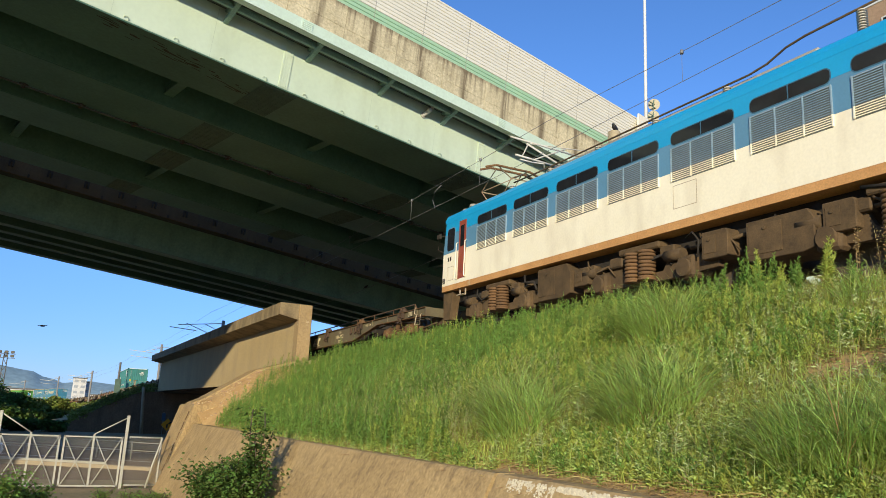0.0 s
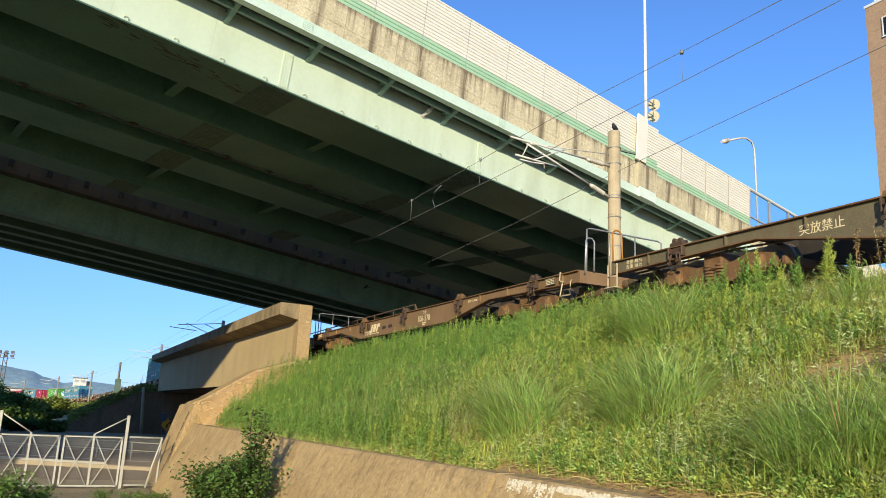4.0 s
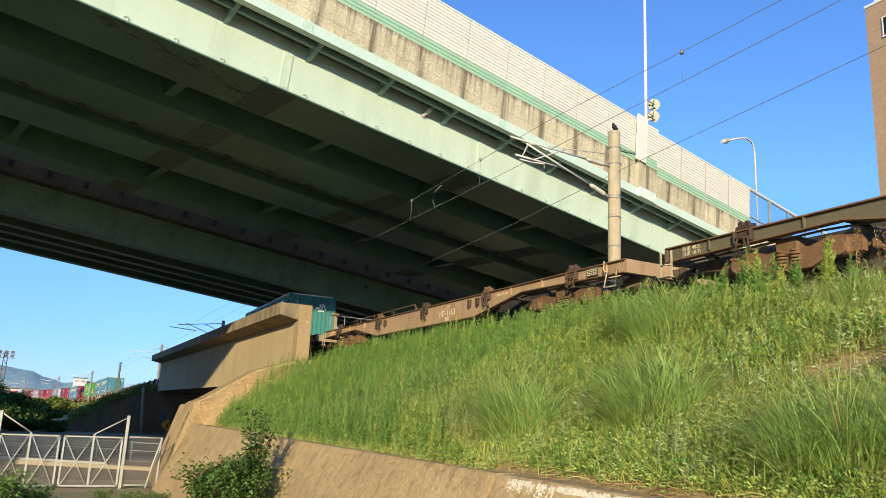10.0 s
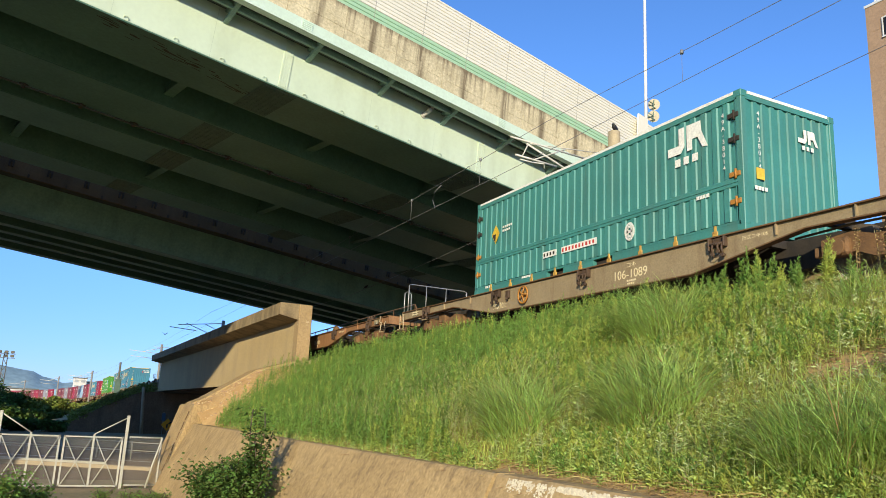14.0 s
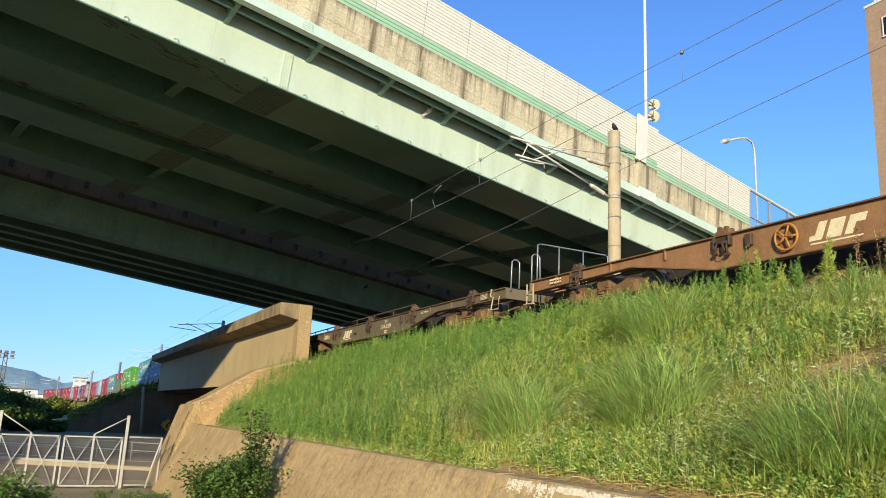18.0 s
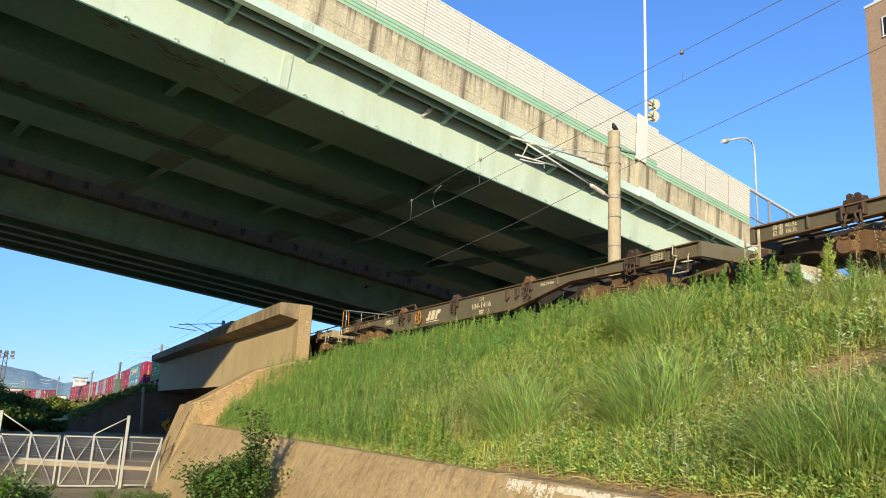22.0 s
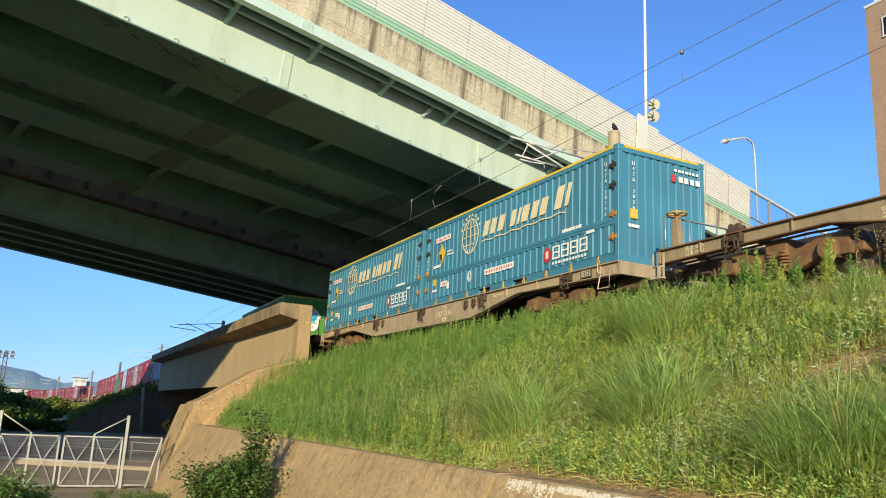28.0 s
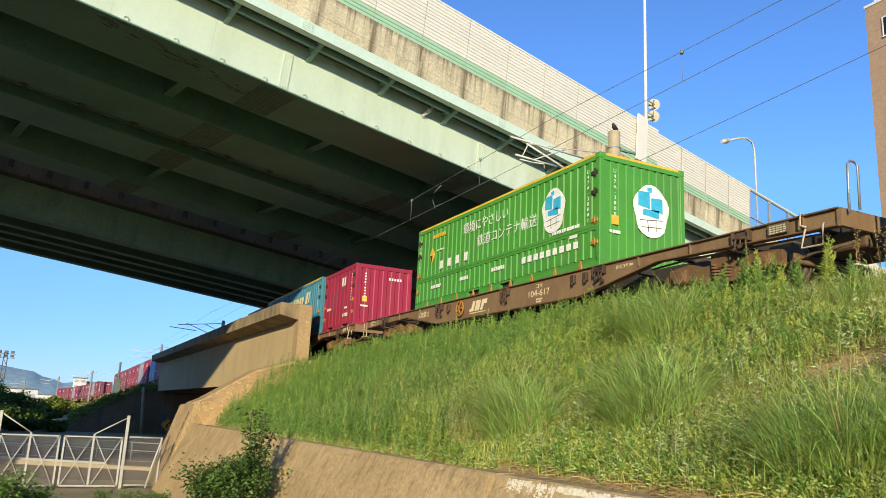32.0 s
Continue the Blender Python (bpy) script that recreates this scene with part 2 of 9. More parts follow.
def cyl(bm, p, q, r, n=12, r2=None):
    p, q = Vector(p), Vector(q)
    a = (q - p).normalized()
    u = a.orthogonal().normalized()
    w = a.cross(u)
    r2 = r if r2 is None else r2
    rings = []
    for c, rr in ((p, r), (q, r2)):
        rings.append([bm.verts.new(c + (u * math.cos(t) + w * math.sin(t)) * rr) for t in (2 * math.pi * i / n for i in range(n))])
    for i in range(n):
        j = (i + 1) % n
        bm.faces.new((rings[0][i], rings[0][j], rings[1][j], rings[1][i])).smooth = True
    bm.faces.new(rings[0][::-1])
    bm.faces.new(rings[1])


def tube(bm, pts, r, n=6):
    pts = [Vector(p) for p in pts]
    rings = []
    for i, p in enumerate(pts):
        a = (pts[min(i + 1, len(pts) - 1)] - pts[max(i - 1, 0)]).normalized()
        ref = Vector((0, 0, 1)) if abs(a.z) < 0.9 else Vector((1, 0, 0))
        u = a.cross(ref).normalized()
        w = a.cross(u)
        rings.append([bm.verts.new(p + (u * math.cos(t) + w * math.sin(t)) * r) for t in (2 * math.pi * k / n for k in range(n))])
    for a, b in zip(rings, rings[1:]):
        for k in range(n):
            bm.faces.new((a[k], a[(k + 1) % n], b[(k + 1) % n], b[k])).smooth = True
    bm.faces.new(rings[0][::-1])
    bm.faces.new(rings[-1])


def prism(bm, poly, x0, x1, axes="yzx"):
    """A polygon in the first two axes, drawn out along the third."""
    ia, ib, ic = ("xyz".index(c) for c in axes)
    rings = []
    for x in (x0, x1):
        ring = []
        for a, b in poly:
            co = [0, 0, 0]
            co[ia], co[ib], co[ic] = a, b, x
            ring.append(bm.verts.new(co))
        rings.append(ring)
    n = len(poly)
    for i in range(n):
        bm.faces.new((rings[0][i], rings[0][(i + 1) % n], rings[1][(i + 1) % n], rings[1][i]))
    bm.faces.new(rings[0][::-1])
    bm.faces.new(rings[1])
    bmesh.ops.recalc_face_normals(bm, faces=bm.faces)


def ring_(bm, c, r, t, axis="y", n=20, k=6):
    """A torus round c."""
    c = Vector(c)
    e = {"x": (Vector((0, 1, 0)), Vector((0, 0, 1)), Vector((1, 0, 0))), "y": (Vector((1, 0, 0)), Vector((0, 0, 1)), Vector((0, 1, 0))), "z": (Vector((1, 0, 0)), Vector((0, 1, 0)), Vector((0, 0, 1)))}[axis]
    rows = []
    for i in range(n):
        a = 2 * math.pi * i / n
        o = e[0] * math.cos(a) + e[1] * math.sin(a)
        rows.append([bm.verts.new(c + o * (r + t * math.cos(b)) + e[2] * t * math.sin(b)) for b in (2 * math.pi * j / k for j in range(k))])
    for i in range(n):
        a, b = rows[i], rows[(i + 1) % n]
        for j in range(k):
            bm.faces.new((a[j], a[(j + 1) % k], b[(j + 1) % k], b[j])).smooth = True


def part(name, bm, material, parent=None, label="", m=None):
    """Link a bmesh (or a ready mesh) as one mesh object, under parent if given."""
    if isinstance(bm, bmesh.types.BMesh):
        bmesh.ops.recalc_face_normals(bm, faces=bm.faces)
        me = bpy.data.meshes.new(name)
        bm.to_mesh(me)
        bm.free()
    else:
        me = bm
    if material and not me.materials:
        me.materials.append(material)
    ob = new(name, me)
    if parent:
        ob.parent = parent
    if m is not None:
        ob.matrix_basis = m
    if label:
        ob["label"] = label
    return ob


def thing(name, label, category, group="", kind="", m=None):
    ob = tagged(new(name), label, category, group, kind)
    ob.empty_display_size = 0.2
    if m is not None:
        ob.matrix_basis = m
    return ob


def quick(material, name, parent, *boxes, bevel=0.0, label="", m=None):
    bm = bmesh.new()
    for b in boxes:
        box(bm, *b, bevel=bevel)
    return part(name, bm, material, parent, label, m)


# ---- track line: distance along the rails, 0 beside the camera, negative far away ----
def make_line():
    pts, x, y, z = [(0.0, 0.0, 0.0, 0.0)], 0.0, 0.0, 0.0
    for i in range(1, 601):
        s = -float(i)
        u = min(max((-30 - s) / 100, 0), 2.15)
        th = 0.11528 * u - 0.20819 * u * u + 0.12557 * u ** 3
        slope = 0.0196 * min(max((-18 - s) / 16, 0), 1)
        x, y, z = x - math.cos(th), y - math.sin(th), z - slope
        pts.append((x, y, z, th))
    return pts


LINE = make_line()


def on_line(s):
    if s >= 0:
        return Vector((s, 0, 0)), 0.0
    i = min(int(-s), 599)
    f = -s - i
    a, b = LINE[i], LINE[i + 1]
    return Vector([a[k] + (b[k] - a[k]) * f for k in range(3)]), a[3] + (b[3] - a[3]) * f


# ---- overpass: local axes along, away, up from the camera's place ----
ALONG, AWAY, UP = Vector((-0.22220, 0.97129, -0.08500)), Vector((-0.97482, -0.22300, 0.0)), Vector((-0.01896, 0.08286, 0.99638))
OV = Matrix.Translation(EYE) @ Matrix((ALONG, AWAY, UP)).transposed().to_4x4()
W0, WB = 18.96, 19.96          # barrier plane, outer web plane
VB, VT = 10.36, 12.02          # girder underside, underside of the slab
S0, S1 = -34.0, 66.0


def build_overpass():
    ov = thing("highway_overpass", "pale green steel box-girder highway overpass with a stained concrete parapet", "bridge", m=OV)
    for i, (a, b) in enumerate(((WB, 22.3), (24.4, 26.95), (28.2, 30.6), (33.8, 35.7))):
        # inner boxes and flanges take the paint copy that has shade in it
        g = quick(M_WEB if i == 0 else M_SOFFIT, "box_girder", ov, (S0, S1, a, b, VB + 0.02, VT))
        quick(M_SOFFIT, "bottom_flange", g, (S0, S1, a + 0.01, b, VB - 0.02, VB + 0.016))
        for s in (0.55, 8.92, 17.1, 25.4, 33.6):
            bm = bmesh.new()
            box(bm, s - 0.56, s + 0.56, a + 0.1, b - 0.1, VB - 0.045, VB - 0.024)
            for u in np.arange(-0.48, 0.5, 0.16):
                for w in np.arange(a + 0.22, b - 0.15, 0.17):
                    box(bm, s + u - 0.022, s + u + 0.022, w - 0.022, w + 0.022, VB - 0.068, VB - 0.045)
            part("splice_plate", bm, M_RUSTPLATE, g, "rust-stained bolted splice plate")
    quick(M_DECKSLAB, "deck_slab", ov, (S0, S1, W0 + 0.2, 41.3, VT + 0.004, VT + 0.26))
    # unseen parapet and barrier, added to keep sun off the second carriageway
    quick(M_PARAPET, "far_parapet", ov, (S0, S1, 41.08, 41.3, VT + 0.264, VT + 1.4))
    quick(M_CREAM, "far_barrier", ov, (S0, S1, 41.14, 41.24, VT + 1.404, VT + 3.4))
    # outer web details
    for s in (8.92, 17.1):
        bm = bmesh.new()
        box(bm, s - 0.16, s + 0.16, WB - 0.022, WB - 0.002, VB + 0.05, 11.95)
        for u in (-0.125, -0.055, 0.055, 0.125):
            for v in np.arange(VB + 0.12, 11.9, 0.115):
                cyl(bm, (s + u, WB - 0.022, v), (s + u, WB - 0.038, v), 0.021, 8)
        part("splice_plate", bm, M_WEB, ov, "pale green bolted splice plate")
    seam = bmesh.new()
    box(seam, -0.008, 0.008, WB - 0.0015, WB + 0.01, VB + 0.02, VT)
    seam_me = part("web_seam", seam, M_SEAM, ov, m=pose(6.55 - 2.775 * 4, 0, 0)).data
    for i in range(-3, 16):
        if i not in (1, 4):
            part("web_seam", seam_me, None, ov, m=pose(6.55 + 2.775 * i, 0, 0))
    lug = bmesh.new()
    tube(lug, [(-0.06, 0, 0.10), (-0.06, -0.035, 0.125), (-0.015, -0.06, 0.13), (0.03, -0.06, 0.10), (0.055, -0.03, 0.06), (0.055, 0, 0.05)], 0.013, 6)
    cyl(lug, (-0.06, 0.01, 0.10), (-0.06, -0.015, 0.10), 0.026, 8)
    first = part("lifting_lug", lug, M_WEB, ov, "small bent steel lug", pose(4.18 - 1.378 * 10, WB, VB))
    for i in range(1, 46):
        o = part("lifting_lug", first.data, None, ov, m=pose(4.18 + 1.378 * (i - 10), WB, VB))
        o["label"] = "small bent steel lug"
    # cantilever brackets and stringers
    for i in range(-14, 22):
        s = 6.80 + 2.775 * i
        bm = bmesh.new()
        prism(bm, [(WB - 0.002, 11.56), (WB - 0.002, 11.70), (W0 + 0.16, 12.0), (W0 + 0.16, 11.89)], s - 0.07, s + 0.07, "yzx")
        box(bm, s - 0.075, s + 0.075, W0 + 0.16, WB - 0.002, 11.93, VT)
        part("bracket", bm, M_BRACKET, ov)
    bm = bmesh.new()
    for w in (19.42,):
        box(bm, S0, S1, w - 0.05, w + 0.05, 11.80, 11.92)
        box(bm, S0, S1, w - 0.012, w + 0.012, 11.92, VT)
    part("stringer", bm, M_BRACKET, ov)
    # cross struts between the boxes
    for i in range(-6, 11):
        for a, b, s in ((22.3, 24.4, 6.95 + 5.5 * i), (26.95, 28.2, 9.7 + 5.5 * i), (30.6, 33.8, 4.1 + 5.5 * i)):
            bm = bmesh.new()
            prism(bm, [(a + 0.002, VB + 0.42), (a + 0.002, VB + 0.70), (b - 0.002, VB + 0.66), (b - 0.002, VB + 0.40)], s - 0.11, s + 0.11, "yzx")
            box(bm, s - 0.16, s + 0.16, a + 0.002, b - 0.002, VB + 0.36, VB + 0.40)
            box(bm, s - 0.02, s + 0.02, a + 0.002, b - 0.002, VB + 0.72, VT - 0.01)
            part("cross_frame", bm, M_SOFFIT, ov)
    # service pipe slung below the second box, on short hangers
    bm = bmesh.new()
    tube(bm, [(S0, 26.82, VB - 0.09), (S1, 26.82, VB - 0.09)], 0.036, 8)
    part("service_pipe", bm, M_DECKSLAB, ov, "thin grey service pipe under the girders")
    bm = bmesh.new()
    box(bm, -0.05, 0.05, 26.74, 26.92, VB - 0.16, VB - 0.022, bevel=0.01)
    box(bm, -0.14, 0.14, 26.80, 26.98, VB - 0.03, VB + 0.05)
    hg = part("pipe_hanger", bm, M_PEEL, ov, "dark pipe hanger", pose(3.12 - 1.8 * 12, 0, 0)).data
    for i in range(-11, 24):
        part("pipe_hanger", hg, None, ov, m=pose(3.12 + 1.8 * i, 0, 0))["label"] = "dark pipe hanger"
    # flaked paint on the first box
    rnd = random.Random(17)
    for n_ in range(46):
        f = rnd.random()
        s, w = 3.6 + 4.9 * f + rnd.gauss(0, 0.2), 20.3 + 0.9 * f + rnd.gauss(0, 0.16)
        if not WB + 0.12 < w < 22.1:
            continue
        bm = bmesh.new()
        L_, B_ = rnd.uniform(0.08, 0.34), rnd.uniform(0.012, 0.05)
        ring = []
        for k in range(9):
            a = 6.283 * k / 9
            ring.append((s + L_ * math.cos(a) * rnd.uniform(0.5, 1.1), w + B_ * math.sin(a) * rnd.uniform(0.3, 1.3) + 0.1 * L_ * math.cos(a)))
        prism(bm, ring, VB - 0.0235, VB - 0.0205, "xyz")
        part("paint_flake", bm, M_PEEL, ov, "dark patch of peeled paint")
    # edge beam with bolted joints
    for a, b in ((S0, 25.24), (26.36, S1)):
        bm = bmesh.new()
        box(bm, a, b, W0 - 0.05, W0 + 0.15, 11.89, 12.27)
        box(bm, a, b, W0 - 0.11, W0 + 0.15, 11.875, 11.9)
        part("edge_beam", bm, M_BEAM, ov)
    bm = bmesh.new()
    box(bm, 25.24, 26.36, W0 - 0.2, W0 + 0.15, 11.86, 12.30)
    part("joint_cover", bm, mat("pale joint cover paint", (0.66, 0.74, 0.64), (0.58, 0.66, 0.56), rough=0.5, scale=2), ov, "pale green expansion joint cover")
    for s in (8.86, 17.06, 33.4):
        bm = bmesh.new()
        box(bm, s - 0.2, s + 0.2, W0 - 0.066, W0 - 0.052, 11.93, 12.24)
        for u in (-0.15, -0.09, -0.03, 0.03, 0.09, 0.15):
            for v in (11.97, 12.03, 12.09, 12.15, 12.21):
                cyl(bm, (s + u, W0 - 0.066, v), (s + u, W0 - 0.088, v), 0.016, 6)
        part("splice_plate", bm, M_BEAM, ov, "bolted joint plate on the edge beam")
    # parapet panels, noise barrier panels and posts
    pan = bmesh.new()
    box(pan, 0.006, 1.994, 0, 0.22, 12.274, 13.44, bevel=0.004)
    for k in range(5):
        a = 0.06 + 0.39 * k
        box(pan, a, a + (0.30 if k % 2 else 0.34), -0.009, 0.0, 12.655 + 0.004 * (k % 2), 12.672)
        box(pan, a + 0.1, a + 0.24, -0.007, 0.0, 12.90, 12.912)
    pan_me = bpy.data.meshes.new("parapet_panel")
    pan.to_mesh(pan_me), pan.free()
    pan_me.materials.append(M_EDGE)

    def ribbed(v0, v1, n):
        bm = bmesh.new()
        prof, h = [], (v1 - v0) / n
        for i in range(n):
            a = v0 + i * h
            prof += [(0.0, a), (-0.028, a + h * 0.12), (-0.028, a + h * 0.86), (0.0, a + h * 0.97)]
        prof += [(0.09, v1), (0.09, v0)]
        prism(bm, prof, 0.012, 1.988, "yzx")
        me = bpy.data.meshes.new("barrier_panel")
        bm.to_mesh(me), bm.free()
        return me

    green_me = ribbed(13.45, 13.87, 3)
    green_me.materials.append(M_MINT)
    cream_me = [ribbed(13.876 + 0.393 * i, 13.876 + 0.393 * (i + 1) - 0.004, 3) for i in range(4)]
    for me in cream_me:
        me.materials.append(M_CREAM)
    mat_frame = mat("grey panel frame steel", (0.30, 0.32, 0.33), rough=0.5)
    post = bmesh.new()
    for a, b, c, d_ in ((-0.007, 0.007, -0.03, -0.016), (-0.05, 0.05, 0.1, 0.115), (-0.006, 0.006, -0.016, 0.11)):
        box(post, a, b, c, d_, 13.44, 15.46)
    post_me = bpy.data.meshes.new("barrier_post")
    post.to_mesh(post_me), post.free()
    post_me.materials.append(M_POST)
    start = 15.15 - 2.0 * 24
    for i in range(49):
        s = start + 2.0 * i
        joint = 24.9 < s < 26.6
        if s > 26.6:
            s += -0.63 + 0.03 * (s - 27)
        drop = -0.13 if s > 26.2 else 0.0
        if joint:
            part("parapet_panel", pan_me, None, ov, m=pose(s - 1.0, W0 - 0.012, 0) @ Matrix.Diagonal((0.5, 1, 1, 1)))
            part("parapet_panel", pan_me, None, ov, m=pose(s + 0.0, W0 - 0.12, 0) @ Matrix.Diagonal((0.68, 1, 1, 1)))
        else:
            part("parapet_panel", pan_me, None, ov, m=pose(s - (1.0 if s < 24 else 0.0), W0 - 0.012, drop))
        if s > 58:
            continue
        if s < 34.2 or s > 46:
            w = W0 + 0.06 - (0.14 if joint else 0)
            sc = Matrix.Diagonal((0.68, 1, 1, 1)) if joint else Matrix()
            part("barrier_panel", green_me, None, ov, m=pose(s, w, drop) @ sc)
            for me in cream_me:
                part("barrier_panel", me, None, ov, m=pose(s, w, drop) @ sc)
            part("barrier_post", post_me, None, ov, m=pose(s, w + 0.005, drop))
        else:
            bm = bmesh.new()
            for x in (0.0, 1.96):
                box(bm, x, x + 0.06, 0, 0.08, 13.45, 15.45)
            for v in (13.45, 13.95, 15.38):
                box(bm, 0.06, 1.96, 0.0, 0.07, v, v + 0.07)
            fr = part("clear_panel", bm, mat_frame, ov, "clear barrier panel in a grey frame", pose(s, W0 + 0.05, drop))
            quick(M_CLEAR, "pane", fr, (0.061, 1.959, 0.03, 0.045, 14.021, 15.379), (0.061, 1.959, 0.03, 0.045, 13.521, 13.949))
    bm = bmesh.new()
    for a, b, c in ((S0, 25.1, 0), (26.4, 46.0, -0.13)):
        box(bm, a, b, W0 + 0.03, W0 + 0.18, 15.452 + c, 15.53 + c, bevel=0.012)
    part("barrier_cap", bm, M_CREAM, ov)
    bm = bmesh.new()
    box(bm, 24.88, 25.58, W0 - 0.20, W0 - 0.125, 13.46, 15.6, bevel=0.01)
    part("joint_box", bm, M_CREAM, ov, "white steel box covering the barrier joint")
    # drain pipe elbow below the slab
    bm = bmesh.new()
    tube(bm, [(14.40, WB - 0.34, 12.0), (14.39, WB - 0.33, 11.86), (14.36, WB - 0.26, 11.77), (14.29, WB - 0.10, 11.65), (14.25, WB + 0.03, 11.58)], 0.072, 12)
    cyl(bm, (14.375, WB - 0.30, 11.815), (14.335, WB - 0.20, 11.725), 0.08, 12)
    cyl(bm, (14.262, WB - 0.004, 11.60), (14.268, WB - 0.035, 11.61), 0.11, 14)
    part("drain_pipe", bm, M_ARM, ov, "grey plastic drain elbow")
    # supports outside the crossing
    for s in (-26, 52):
        quick(M_DECKSLAB, "pier", ov, (s - 1.2, s + 1.2, 21.0, 34.5, -2.8 + (-0.085 * -s if s < 0 else 0.085 * s) - 0.8, VB - 0.024))

    ov2 = thing("highway_overpass", "green plate-girder carriageway behind the first overpass, colours darkened for shade", "bridge", m=OV)
    quick(mat("teal green girder paint", (0.26, 0.46, 0.335), (0.20, 0.36, 0.265), rough=0.5, scale=0.5, fine=8, bump=0.04, rand=0, stain=(0.10, 0.14, 0.10), stain_amount=0.4, stain_scale=(1.2, 1.2, 0.4)), "plate_girder", ov2, (S0, S1, 46.2, 46.5, VB, 12.35))
    quick(M_BRACKET, "bottom_flange", ov2, (S0, S1, 45.95, 46.75, VB - 0.04, VB - 0.002))
    for w in (49.2, 51.3, 53.5, 56.2):
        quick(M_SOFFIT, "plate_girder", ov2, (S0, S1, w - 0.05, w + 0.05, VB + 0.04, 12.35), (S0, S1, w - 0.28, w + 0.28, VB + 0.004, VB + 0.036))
        quick(M_BRACKET, "bottom_flange", ov2, (S0, S1, w - 0.3, w + 0.3, VB - 0.036, VB))
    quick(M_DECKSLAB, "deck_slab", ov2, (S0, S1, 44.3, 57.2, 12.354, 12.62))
    # parapet colour lowered to dark brown for the shade between the carriageways
    quick(mat("stained far parapet darkened for shade", (0.175, 0.122, 0.06), (0.13, 0.092, 0.046), rough=0.9, scale=0.8, stain=(0.08, 0.065, 0.045), stain_scale=(2, 2, 0.4)), "parapet", ov2, (S0, S1, 44.1, 44.3, 12.02, 13.5), (S0, S1, 57.2, 57.4, 12.3, 13.5))
    for i in range(36):
        s = -11.54 + 1.9 * i
        bm = bmesh.new()
        box(bm, s - 0.10, s - 0.02, 44.0, 44.098, 12.36, 12.72)
        box(bm, s + 0.08, s + 0.16, 44.0, 44.098, 12.36, 12.72)
        box(bm, s - 0.10, s + 0.16, 44.04, 44.098, 12.62, 12.72)
        part("hanger", bm, M_PEEL, ov2, "dark steel pipe hanger")
        bm = bmesh.new()
        box(bm, s + 0.9, s + 1.0, 44.05, 44.098, 12.02, 12.2)
        part("drain_stub", bm, M_PEEL, ov2, "dark drain stub")
    for s in (-28, 56):
        quick(M_DECKSLAB, "pier", ov2, (s - 1.2, s + 1.2, 45.6, 56.2, -3.0 + 0.085 * s - 0.8, VB - 0.05))


build_overpass()


M_DISC = mat("dull cream sign back", (0.60, 0.53, 0.38), (0.50, 0.44, 0.31), rough=0.7, scale=3)


def build_signal_mast():
    t = thing("light_mast", "tall slim white steel mast with two round discs", "mast")
    b = OV @ Vector((26.43, 19.5, 16.0))
    bm = bmesh.new()
    cyl(bm, b - Vector((0, 0, 3.6)), b + Vector((0, 0, 9)), 0.085, 10, 0.06)
    part("pole", bm, M_WHITEPAINT, t)
    out, face = ALONG.normalized(), -AWAY
    for v in (17.02, 16.42):
        c = OV @ Vector((26.86, 19.42, v))
        face = (EYE - c).normalized()
        bm = bmesh.new()
        cyl(bm, c, c + face * 0.03, 0.27, 20)
        part("disc", bm, M_DISC, t, "round cream sign disc seen from behind")
        bm = bmesh.new()
        for k in (-0.13, 0.02):
            cyl(bm, c - out * 0.42 + face * 0.06 + UP * k, c + out * 0.16 + face * 0.06 + UP * k, 0.024, 6)
        cyl(bm, c - out * 0.02 + face * 0.10 - UP * 0.3, c - out * 0.02 + face * 0.10 + UP * 0.3, 0.026, 6)
        part("clamp", bm, M_SPLICE, t, "dark clamp bars")


build_signal_mast()


def build_street_lamp():
    t = thing("street_lamp", "slim galvanised street lamp with a curved arm on the overpass", "street lamp")
    p = [OV @ Vector(q) for q in ((46.36, 25, 22.6), (46.3, 25, 23.3), (45.9, 25, 23.7), (45.2, 25, 23.72), (44.4, 25, 23.42), (43.0, 25, 22.75))]
    bm = bmesh.new()
    tube(bm, [p[0] - Vector((0, 0, 10.8)), *p], 0.065, 8)
    part("pole", bm, M_ARM, t)
    bm = bmesh.new()
    a, b = p[-1], OV @ Vector((42.1, 25, 22.3))
    cyl(bm, a, a + (b - a) * 0.4, 0.10, 10, 0.20)
    cyl(bm, a + (b - a) * 0.4, b, 0.20, 10, 0.10)
    part("lamp_head", bm, M_ARM, t)


build_street_lamp()


# ---- ground, road, wall, bank ----
def road_z(y):
    """The road dips gently under the railway bridge."""
    if y < -25 or y > 42:
        return -5.06
    return -5.06 - 0.04 * (y + 25) if y < 5 else (-6.26 if y < 12 else -6.26 + 0.04 * (y - 12))


def ground_at(x, y):
    f = min(max((x + 17) / 12, 0), 1)
    d_ = min(max((-23 - x) / 7, 0), 1) * min(max((x + 65) / 5, 0), 1)
    return -5.0 + f * f * (3 - 2 * f) + d_ * (road_z(y) - 0.02 + 5.0)


